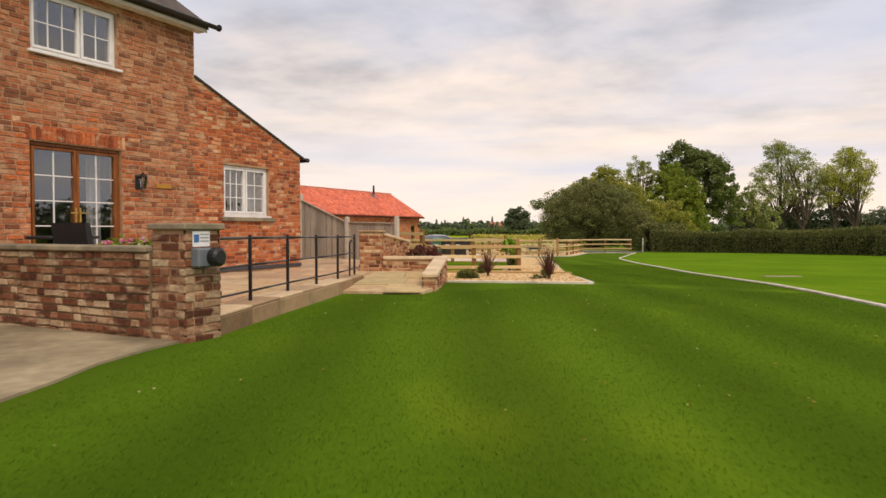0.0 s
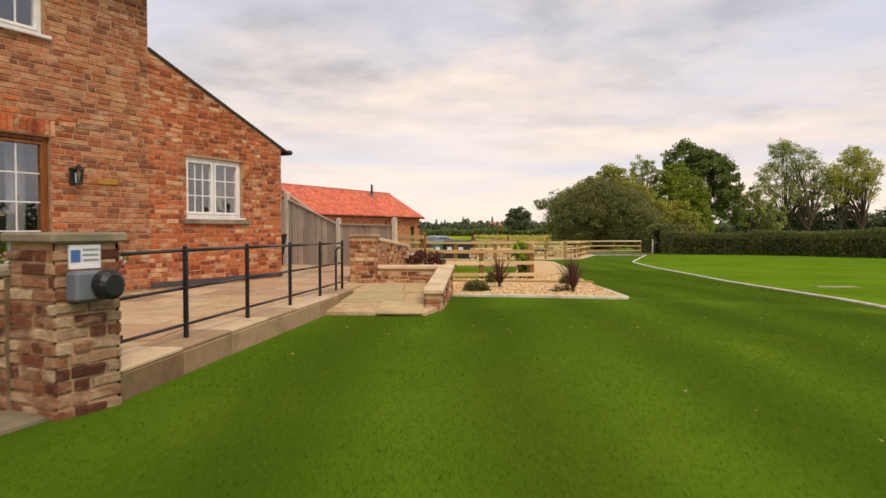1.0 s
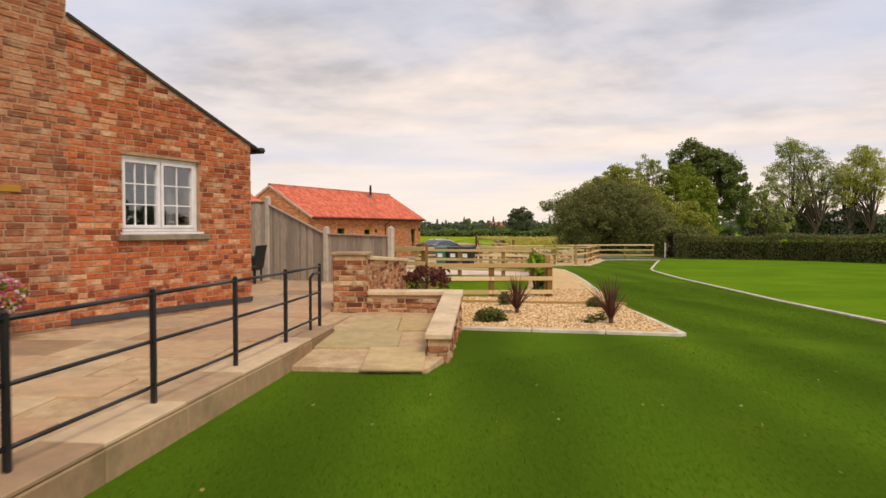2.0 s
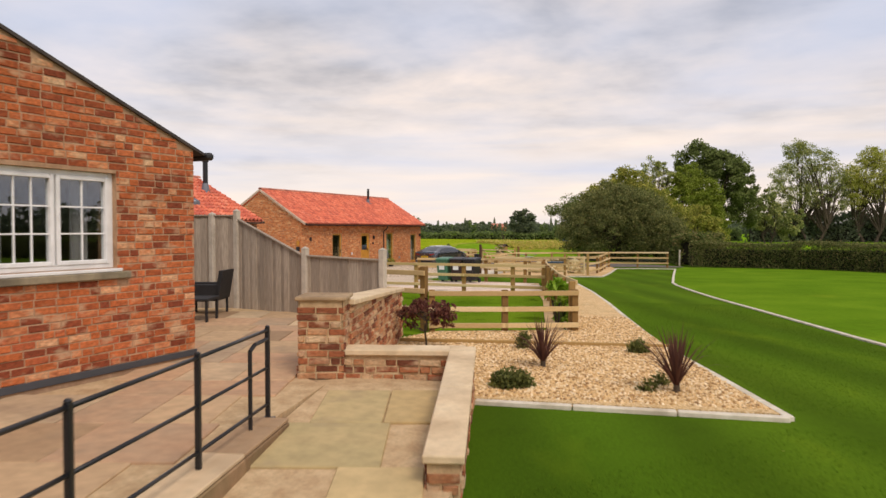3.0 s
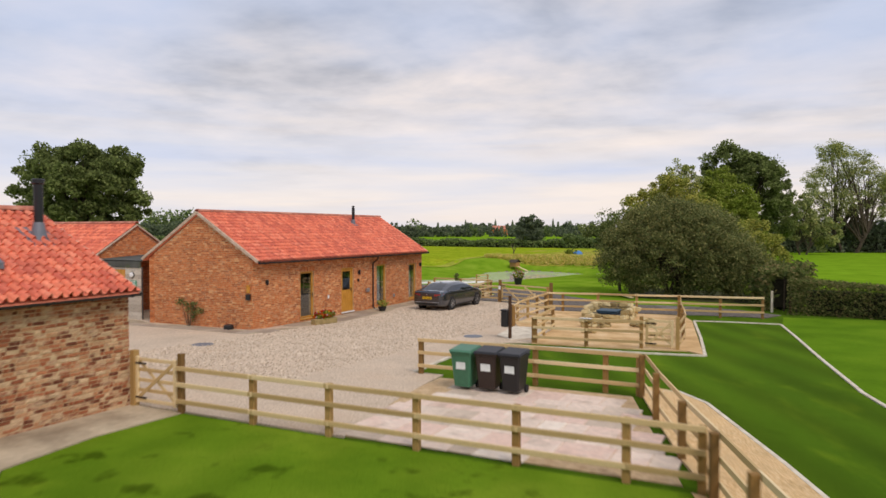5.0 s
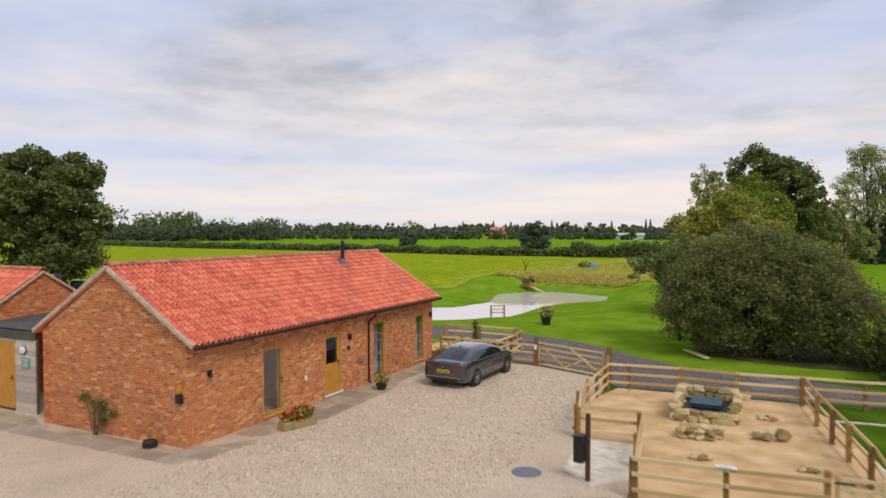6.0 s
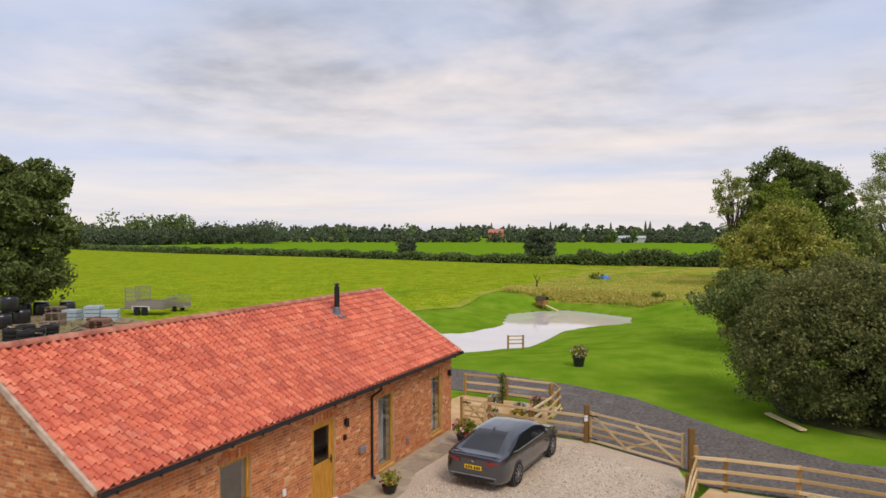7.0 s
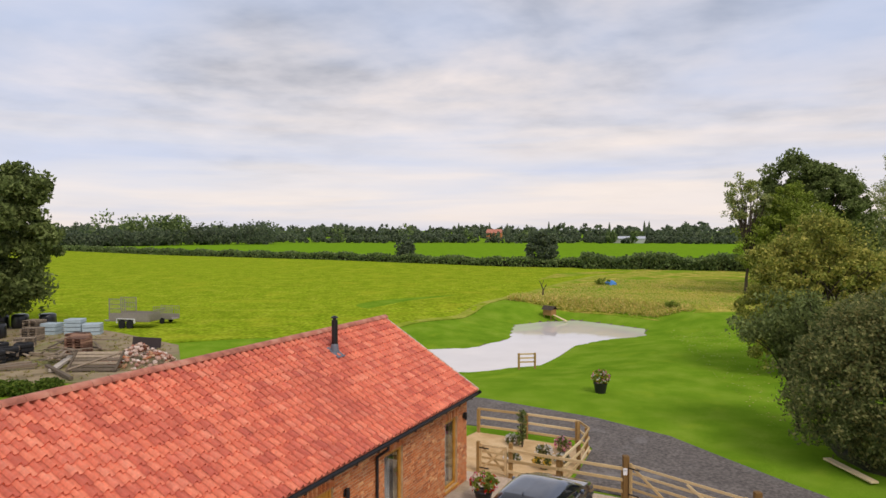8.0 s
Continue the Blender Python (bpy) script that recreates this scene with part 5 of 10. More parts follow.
# ---- long converted barn ----
BX, BY = -28.75, 38.08
B_LEN, B_W, EAVE, RIDGE = 14.40, 5.95, 2.84, 4.86
barn = thing("brick_barn", (BX, BY, 0), "long low red brick barn conversion with a clay pantile roof", "barn")
f_top = [(0, 2.93), (B_LEN, 2.93)]
op = [(3.02, 4.0, 0.18, 2.28), (6.17, 7.22, 0.14, 2.29), (9.38, 10.32, 0.10, 2.32), (12.82, 13.70, 0.18, 2.22)]
front = part("front_wall", wall_core(Mesh(), 0, B_LEN, f_top, op, -0.3, 0.3), M_MORTAR_PALE, barn, "red brick long wall", rz=90)
lay_bricks(front, 0, B_LEN, f_top, op, 0.0, (M_BRBARN, M_BRBARN1), 21, single_in=(0.1, 6.0, 0.0, 1.3), gap=0.014, rough=0.005)
g_top = [(0, 2.93), (B_W / 2, 4.76), (B_W, 2.93)]
gable = part("gable_wall", wall_core(Mesh(), 0.302, B_W - 0.302, g_top, [], -0.3, 0.3, 0.0), M_MORTAR_PALE, barn, "red brick gable wall", loc=(-B_W, 0, 0))
lay_bricks(gable, 0.0, B_W, g_top, [], 0.0, (M_BRBARN, M_BRBARN1), 22, gap=0.014, rough=0.005)
gable2 = part("far_gable_wall", wall_core(Mesh(), 0.302, B_W - 0.302, g_top, [], -0.3, 0.3, 0.002), M_BRBARN, barn, loc=(0, B_LEN, 0), rz=180)
back = part("back_wall", wall_core(Mesh(), 0.0, B_LEN, f_top, [], -0.3, 0.3), M_BRBARN, barn, loc=(-B_W, B_LEN, 0), rz=-90)
rx = 0.33
rl = -B_W - 0.33
mid = -B_W / 2
y0, y1 = -0.07, B_LEN + 0.07
deck = Mesh().add([(rx, y0, EAVE), (rx, y1, EAVE), (mid, y1, RIDGE), (mid, y0, RIDGE), (rl, y0, EAVE), (rl, y1, EAVE), (rx, y0, EAVE - 0.06), (rx, y1, EAVE - 0.06), (mid, y1, RIDGE - 0.08), (mid, y0, RIDGE - 0.08), (rl, y0, EAVE - 0.06), (rl, y1, EAVE - 0.06)],
                  [(0, 1, 2, 3), (3, 2, 5, 4), (9, 8, 7, 6), (10, 11, 8, 9), (0, 6, 7, 1), (5, 11, 10, 4), (0, 3, 9, 6), (3, 4, 10, 9), (2, 1, 7, 8), (5, 2, 8, 11)])
roof = part("roof", deck, M_TILE, barn, "red clay pantile roof")
slope = math.hypot(rx - mid, RIDGE - EAVE)
NU, NV = 72, 15
pantiles(roof, (rx + 0.03, y0 + 0.02, EAVE + 0.012), (0, 1, 0), (mid - rx, 0, RIDGE - EAVE), NU, NV, (y1 - y0 - 0.04) / NU, (slope + 0.01) / NV, single_u=(12, 32), seed=31)
pantiles(roof, (rl - 0.03, y1 - 0.02, EAVE + 0.012), (0, -1, 0), (mid - rl, 0, RIDGE - EAVE), NU, NV, (y1 - y0 - 0.04) / NU, (slope + 0.01) / NV, seed=32)
ridge_tiles(roof, (mid, y0 - 0.02, RIDGE + 0.075), (mid, y1 + 0.02, RIDGE + 0.075), r=0.125)
for yy in (y0 - 0.02, y1 + 0.02):
    part("verge", Mesh().beam((rx + 0.02, yy, EAVE + 0.02), (mid, yy, RIDGE + 0.02), 0.07, 0.12, 0.008), M_VERGE, roof, "pale mortar verge")
    part("verge", Mesh().beam((rl - 0.02, yy, EAVE + 0.02), (mid, yy, RIDGE + 0.02), 0.07, 0.12, 0.008), M_VERGE, roof, "pale mortar verge")
part("gutter", half_gutter(rx + 0.085, y0, y1, EAVE - 0.005, 0.072), M_GUTTER, barn, "black half-round gutter")
dp = B_LEN - 5.45
part("downpipe", Mesh().tube([(rx + 0.04, dp, EAVE - 0.08), (rx + 0.03, dp, EAVE - 0.2), (0.06, dp, EAVE - 0.42), (0.06, dp, 0.14), (0.16, dp, 0.06)], 0.036, 10), M_GUTTER, barn, "black rainwater downpipe", smooth=False)
# doors and tall windows
for k, (a, b, c, d) in enumerate(op):
    if k == 1:
        fr = Mesh().box(a, 0.05, c, a + 0.07, 0.16, d, 0.006).box(b - 0.07, 0.05, c, b, 0.16, d, 0.006).box(a + 0.07, 0.051, d - 0.07, b - 0.07, 0.159, d, 0.006)
        door = part("front_door", fr, M_OAKFRAME, barn, "ochre oak stable door with a dark glazed top", rz=90)
        leaf = Mesh().box(a + 0.075, 0.07, c + 0.01, b - 0.075, 0.115, c + 1.06, 0.004)
        leaf.box(a + 0.075, 0.07, c + 1.063, a + 0.19, 0.115, d - 0.075, 0.004).box(b - 0.19, 0.07, c + 1.063, b - 0.075, 0.115, d - 0.075, 0.004).box(a + 0.19, 0.071, d - 0.18, b - 0.19, 0.114, d - 0.075, 0.004)
        part("door_leaf", leaf, M_OAKFRAME, door)
        for i in range(1, 6):
            x = a + 0.075 + (b - a - 0.15) * i / 6
            part("board_groove", Mesh().box(x - 0.004, 0.067, c + 0.05, x + 0.004, 0.0695, c + 1.02), M_OAKFRAME, door)
        p = part("pane", Mesh().box(a + 0.185, 0.088, c + 1.06, b - 0.185, 0.094, d - 0.175), M_GLASS, door)
        p.visible_shadow = False
        part("handle", Mesh().box(b - 0.14, 0.045, c + 0.95, b - 0.11, 0.07, c + 1.15, 0.004).box(b - 0.24, 0.02, c + 1.06, b - 0.11, 0.04, c + 1.08, 0.004), M_BLACK, door, "black lever handle")
        part("threshold", Mesh().box(a - 0.02, -0.06, c - 0.05, b + 0.02, 0.1, c - 0.002, 0.005), M_WHITE, door, "pale threshold")
        door_w = door
    else:
        w = glazed(barn, "glazed_door" if k == 0 else "tall_window", a, b, c, d, M_OAKFRAME, [(a + 0.045, b - 0.045, c + 0.045, d - 0.045, 1, 1)], label="ochre oak framed full height glazing", fw=0.05)
        w.matrix_basis = pose(0, 0, 0, 0, 0, 90)
        part("sill", Mesh().box(a - 0.03, -0.05, c - 0.05, b + 0.03, 0.1, c - 0.002, 0.006), M_OAKFRAME, w)
        if k == 0:
            part("handle", Mesh().box(b - 0.09, 0.02, c + 0.9, b - 0.065, 0.045, c + 1.12, 0.004).box(b - 0.1, -0.02, c + 1.03, b - 0.07, 0.03, c + 1.05, 0.004), M_BLACK, w, "black lever handle")
for a, b, c, d in op:
    n = round((b - a + 0.1) / 0.076)
    for i in range(n):
        part("lintel_brick", lintel_brick(a - 0.05 + (b - a + 0.1) * i / n, d + 0.012), M_BRBARN1, barn, rz=90)
rm = room(barn, 0.4, B_LEN - 0.4, 0.02, 2.6, 0.31, 3.2, plain("barn_room_wall", (0.22, 0.21, 0.2), rough=0.9))
rm.matrix_basis = pose(0, 0, 0, 0, 0, 90)
for a, b in ((3.08, 3.45), (9.9, 10.27), (13.3, 13.65)):
    dr = drape(barn, a, b, 0.2, 2.25, 0.36)
    dr.matrix_basis = pose(0, 0, 0, 0, 0, 90)
# flue
flue = thing("stove_flue", (BX + 0.76 - B_W / 2, 48.58, 4.2), "black steel stove flue with a lead apron", "flue")
part("apron", Mesh().beam((0.24, 0, 0.19), (-0.16, 0, 0.435), 0.36, 0.012, 0.003), M_LEAD, flue, "dressed grey lead apron")
part("collar", Mesh().lathe([(0.13, 0.2), (0.115, 0.36), (0.1, 0.5), (0.09, 0.53)], n=16), M_LEAD, flue)
part("pipe", Mesh().lathe([(0.085, 0.3), (0.085, 1.18)], n=16), M_BLACK, flue)
part("cowl", Mesh().lathe([(0.05, 1.15), (0.05, 1.22), (0.105, 1.24), (0.10, 1.26), (0.02, 1.30)], n=16), M_BLACK, flue)


def wall_light(x, y, z, rz, label="black up and down wall lamp on brick"):
    t = thing("wall_lamp", (x, y, z), label, "lamp", "barn wall lamps", rz)
    part("back_plate", Mesh().box(-0.05, -0.02, -0.08, 0.05, 0, 0.08, 0.005), M_BLACK, t)
    part("lamp_body", Mesh().lathe([(0.045, -0.11), (0.05, -0.1), (0.05, 0.1), (0.045, 0.11)], (0, -0.08, 0), 12), M_BLACK, t)


for yy, zz in ((38.86, 1.98), (45.72, 2.02), (52.2, 2.12)):
    wall_light(BX + 0.012, yy, zz, 90)


def wall_box(name, x, y, z, rz, w, h, d, mat, label, cat="wall box"):
    t = thing(name, (x, y, z), label, cat, rz=rz)
    part("box_body", Mesh().box(-w / 2, -d, -h / 2, w / 2, 0, h / 2, 0.008), mat, t)
    part("box_lid", Mesh().box(-w / 2 + 0.015, -d - 0.008, -h / 2 + 0.015, w / 2 - 0.015, -d, h / 2 - 0.02, 0.004), mat, t)


wall_box("junction_box", BX + 0.012, 45.68, 1.62, 90, 0.1, 0.14, 0.06, M_BLACK, "small black box on the barn wall")
wall_box("letter_box", BX + 0.012, 46.5, 1.06, 90, 0.26, 0.18, 0.1, M_STEEL, "grey steel letter box with a black flap")
wall_box("socket_box", BX + 0.012, 43.15, 1.0, 90, 0.1, 0.16, 0.05, M_WHITE, "small white socket box")
wall_box("vent_box", BX + 0.012, 49.2, 0.55, 90, 0.16, 0.16, 0.04, M_STEEL, "small grey steel wall vent")
wall_box("charge_box", BX - 0.2, BY - 0.012, 1.42, 0, 0.2, 0.24, 0.1, M_BLACK, "black wall box on the brick gable")
single("bird_box", Mesh().box(-0.06, -0.1, 0, 0.06, 0, 0.26, 0.006).beam((0, -0.13, 0.27), (0, 0.0, 0.31), 0.15, 0.015), M_OAKFRAME, "small timber bird box on the gable", "bird box", (BX - 0.2, BY - 0.012, 1.6))

# ---- old brick range with rooflight ----
SX, SY1, SY0 = -22.0, 26.85, 12.0
shed = thing("brick_outbuilding", (SX, SY1, 0.35), "old reclaimed brick range with a red pantile roof", "outbuilding")
s_len = SY1 - SY0
s_top = [(0, 2.45), (s_len, 2.45)]
sw = part("long_wall", wall_core(Mesh(), 0, s_len, s_top, [], -0.4, 0.35), M_MORTAR_PALE, shed, "patched reclaimed brick wall", loc=(0, -s_len, 0), rz=90)
lay_bricks(sw, s_len - 8.6, s_len, s_top, [], 0.0, (M_BRREC, M_BRREC1), 41, bh=0.078, rough=0.009, gap=0.015, wander=0.006, headers=0.4, single_in=(s_len - 4.6, s_len, 0.0, 1.4))
SW_W = 6.2
sg_top = [(0, 2.45), (SW_W / 2, 4.1), (SW_W, 2.45)]
sg = part("gable_wall", wall_core(Mesh(), 0.352, SW_W - 0.302, sg_top, [], -0.4, 0.3, 0.0), M_BRREC, shed, rz=180)
lay_bricks(sg, 0.0, SW_W, sg_top, [], 0.0, (M_BRREC, M_BRREC1), 42)
part("back_wall", Mesh().box(-SW_W, -s_len, -0.3, -SW_W + 0.3, 0, 2.45), M_BRREC, shed)
SE, SR = 2.83 - 0.35, 4.52 - 0.35
ex, em, el_ = 0.22, -SW_W / 2, -SW_W - 0.22
ya, yb = -s_len, 0.1
deck = Mesh().add([(ex, ya, SE), (ex, yb, SE), (em, yb, SR), (em, ya, SR), (el_, ya, SE), (el_, yb, SE), (ex, ya, SE - 0.06), (ex, yb, SE - 0.06), (em, yb, SR - 0.08), (em, ya, SR - 0.08), (el_, ya, SE - 0.06), (el_, yb, SE - 0.06)],
                  [(0, 1, 2, 3), (3, 2, 5, 4), (9, 8, 7, 6), (10, 11, 8, 9), (0, 6, 7, 1), (5, 11, 10, 4), (0, 3, 9, 6), (3, 4, 10, 9), (2, 1, 7, 8), (5, 2, 8, 11)])
sroof = part("roof", deck, M_TILE, shed, "red clay pantile roof")
ssl = math.hypot(ex - em, SR - SE)
n_u, n_v = 74, 13
pantiles(sroof, (ex + 0.02, ya, SE + 0.012), (0, 1, 0), (em - ex, 0, SR - SE), n_u, n_v, (yb - ya) / n_u, (ssl + 0.01) / n_v, single_u=(50, 73), seed=43)
pantiles(sroof, (el_ - 0.02, yb, SE + 0.012), (0, -1, 0), (em - el_, 0, SR - SE), n_u, n_v, (yb - ya) / n_u, (ssl + 0.01) / n_v, seed=44)
ridge_tiles(sroof, (em, ya, SR + 0.075), (em, yb + 0.02, SR + 0.075), r=0.125)
part("verge", Mesh().beam((ex, yb + 0.02, SE), (em, yb + 0.02, SR), 0.05, 0.08, 0.008), M_VERGE, sroof)
part("gutter", half_gutter(ex + 0.05, ya, yb, SE - 0.02, 0.055), M_GUTTER, shed, "black gutter")
vdir = Vector((em - ex, 0, SR - SE)).normalized()
vn = Vector((SR - SE, 0, ex - em)).normalized()


def on_slope(y, d, off):
    p = Vector((ex, y, SE)) + vdir * d + vn * off
    return tuple(p)


rooflight = Mesh()
ylo, yhi, dlo, dhi = 24.05 - SY1, 24.7 - SY1, 1.15, 2.1
for (p, q, w, h) in ((on_slope(ylo, dlo, 0.14), on_slope(ylo, dhi, 0.14), 0.07, 0.14), (on_slope(yhi, dlo, 0.14), on_slope(yhi, dhi, 0.14), 0.07, 0.14)):
    rooflight.beam(p, q, w, h, 0.006)
for d in (dlo, dhi):
    rooflight.beam(on_slope(ylo - 0.03, d, 0.14), on_slope(yhi + 0.03, d, 0.14), 0.09, 0.13, 0.006)
rl_ob = part("rooflight", rooflight, M_LEAD, sroof, "grey framed rooflight")
gl = [on_slope(ylo, dlo, 0.175), on_slope(yhi, dlo, 0.175), on_slope(yhi, dhi, 0.175), on_slope(ylo, dhi, 0.175)]
gl2 = [on_slope(ylo, dlo, 0.165), on_slope(yhi, dlo, 0.165), on_slope(yhi, dhi, 0.165), on_slope(ylo, dhi, 0.165)]
# Opaque pale blue pane: the sky's reflection is put into its base colour.
part("rooflight_glass", Mesh().add(gl + gl2, [(0, 1, 2, 3), (7, 6, 5, 4)]), plain("blind_behind_glass", (0.5, 0.55, 0.6), rough=0.05, spec=1.0), sroof, "rooflight glass with the pale sky reflection in its colour")
flue2 = thing("stove_flue", (-23.95, 26.2, 3.85), "black steel stove flue with a lead apron", "flue")
part("apron", Mesh().beam((0.38, 0, -0.06), (-0.34, 0, 0.35), 0.62, 0.012, 0.003), M_LEAD, flue2, "dressed grey lead apron")
part("collar", Mesh().lathe([(0.19, 0.0), (0.15, 0.22), (0.11, 0.42), (0.1, 0.46)], n=16), M_LEAD, flue2)
part("pipe", Mesh().lathe([(0.095, 0.2), (0.095, 1.28)], n=16), M_BLACK, flue2)
part("cowl", Mesh().lathe([(0.1, 1.27), (0.13, 1.29), (0.13, 1.37), (0.1, 1.39)], n=16), M_BLACK, flue2)

# ---- link with boarded front, and the building behind ----
link = thing("boarded_lean_to", (-38.85, 38.55, 0.03), "low whitewashed board lean-to with a mossy felt roof", "lean-to")
for i in range(14):
    z = 0.0 + i * 0.172
    part("board", Mesh().box(0, -0.022 + 0.006 * (i % 2), z, 0.97, 0.02, z + 0.166, 0.005), M_WHITEBOARD, link)
    part("board", Mesh().box(2.02, -0.022 + 0.006 * (i % 2), z, 3.05, 0.02, z + 0.166, 0.005), M_WHITEBOARD, link)
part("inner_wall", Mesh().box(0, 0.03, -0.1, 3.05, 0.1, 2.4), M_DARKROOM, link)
part("fascia", Mesh().box(-0.02, -0.06, 2.38, 3.04, 0.02, 2.72, 0.006), M_FELT, link, "dark felt fascia")
part("felt_roof", Mesh().add([(-0.02, -0.06, 2.725), (3.04, -0.06, 2.725), (3.04, 4.5, 2.95), (-0.02, 4.5, 2.95), (-0.02, -0.06, 2.68), (3.04, -0.06, 2.68), (3.04, 4.5, 2.9), (-0.02, 4.5, 2.9)], [(0, 1, 2, 3), (7, 6, 5, 4), (0, 4, 5, 1), (1, 5, 6, 2), (2, 6, 7, 3), (3, 7, 4, 0)]), M_FELT, link, "mossy felt roof")
ld = part("plank_door", Mesh().box(0.97, -0.03, 0.1, 2.02, 0.02, 2.28, 0.006), M_OAKFRAME, link, "ochre plank door")
part("door_head", Mesh().box(0.97, -0.035, 2.285, 2.02, 0.02, 2.38, 0.004), M_WHITEBOARD, link)
part("handle", Mesh().box(1.88, -0.05, 1.0, 1.91, -0.03, 1.18, 0.004).box(1.80, -0.075, 1.08, 1.91, -0.055, 1.10, 0.004), M_BLACK, ld)
bl = thing("bulkhead_lamp", (-36.36, 38.525, 2.08), "round white bulkhead lamp on the boards", "lamp")
part("lamp_base", Mesh().lathe([(0.15, -0.03), (0.15, 0.03)], n=20), M_BLACK, bl).matrix_basis = pose(0, 0, 0, 90, 0, 0)
part("lens", Mesh().lathe([(0.125, 0.03), (0.12, 0.07), (0.07, 0.10)], n=20), M_WHITE, bl).matrix_basis = pose(0, 0, 0, 90, 0, 0)
sg1 = thing("safety_sign", (-36.25, 38.515, 1.66), "small green sign with pale bars on boards", "sign")
part("sign_plate", Mesh().box(-0.2, -0.012, -0.17, 0.2, 0, 0.17, 0.003), plain("sign_green", lin(70, 150, 118)), sg1)
for i in range(4):
    part("text_bar", Mesh().box(-0.15, -0.0145, 0.10 - i * 0.07, 0.15 - 0.05 * (i % 2), -0.0125, 0.125 - i * 0.07), M_WHITE, sg1)

rear = thing("rear_brick_building", (-38.9, 38.45, 0), "red brick gabled building behind with a pantile roof", "outbuilding")
r_top = [(0, 2.86), (2.37, 4.36), (4.74, 2.86)]
rg = part("gable_wall", wall_core(Mesh(), 0.302, 4.438, r_top, [], -0.2, 0.3, 0.0), M_MORTAR, rear, rz=90)
lay_bricks(rg, 0, 4.74, r_top, [], 0.0, (M_BRBARN, M_BRBARN1), 51)
rf = part("long_wall", wall_core(Mesh(), 0, 9, [(0, 2.86), (9, 2.86)], [], -0.2, 0.3), M_MORTAR, rear, loc=(-9, 0, 0))
lay_bricks(rf, 5.5, 9, [(0, 2.84), (9, 2.84)], [], 0.0, (M_BRBARN, M_BRBARN1), 52)
part("back_wall", Mesh().box(-9, 4.44, -0.2, 0, 4.74, 2.86), M_BRBARN, rear)
deck = Mesh().add([(-9, -0.2, 2.78), (0.08, -0.2, 2.78), (0.08, 2.37, 4.42), (-9, 2.37, 4.42), (-9, 4.94, 2.78), (0.08, 4.94, 2.78), (-9, -0.2, 2.72), (0.08, -0.2, 2.72), (0.08, 2.37, 4.34), (-9, 2.37, 4.34), (-9, 4.94, 2.72), (0.08, 4.94, 2.72)],
                  [(0, 1, 2, 3), (3, 2, 5, 4), (9, 8, 7, 6), (10, 11, 8, 9), (0, 6, 7, 1), (5, 11, 10, 4), (0, 3, 9, 6), (3, 4, 10, 9), (2, 1, 7, 8), (5, 2, 8, 11)])
rr = part("roof", deck, M_TILE, rear, "red clay pantile roof")
pantiles(rr, (-9, -0.22, 2.79), (1, 0, 0), (0, 2.57, 1.64), 45, 10, 9.08 / 45, 3.06 / 10, seed=53)
ridge_tiles(rr, (-9, 2.37, 4.49), (0.1, 2.37, 4.49), r=0.125)
part("verge", Mesh().beam((0.1, -0.2, 2.78), (0.1, 2.37, 4.41), 0.05, 0.08, 0.008), M_VERGE, rr)
part("verge", Mesh().beam((0.1, 4.94, 2.78), (0.1, 2.37, 4.41), 0.05, 0.08, 0.008), M_VERGE, rr)
# ---- garden walls ----
def brick_pier(name, x, y, z0, h, w, d, rz, label, cap=0.06, cap_mat=None, seed=1, cap_over=0.05, mats=None, mortar=None):
    """A square brick pier with a stone cap."""
    t = thing(name, (x, y, z0), label, "pier", rz=rz)
    core = part("core", Mesh().box(-w / 2 + 0.001, -d / 2 + 0.001, -0.1, w / 2 - 0.001, d / 2 - 0.001, h), mortar or M_MORTAR_PALE, t)
    for k, (ln, off, ang) in enumerate(((w, (-w / 2, -d / 2, 0), 0), (d, (w / 2, -d / 2, 0), 90), (w, (w / 2, d / 2, 0), 180), (d, (-w / 2, d / 2, 0), -90))):
        f = part("face", Mesh().box(0.0, 0.0, 0.0, ln, 0.02, h), mortar or M_MORTAR_PALE, t, loc=off, rz=ang)
        lay_bricks(f, -0.006, ln + 0.006, [(0, h), (ln, h)], [], 0.0, mats or (M_BRREC, M_BRREC1), seed + k, rough=0.009, proud=0.014, single_in=(-1, 9, -1, 9), headers=0.4, gap=0.015, wander=0.003)
    part("cap", Mesh().box(-w / 2 - cap_over, -d / 2 - cap_over, h, w / 2 + cap_over, d / 2 + cap_over, h + cap, 0.012), cap_mat or M_COPING_D, t, "flat stone cap")
    return t


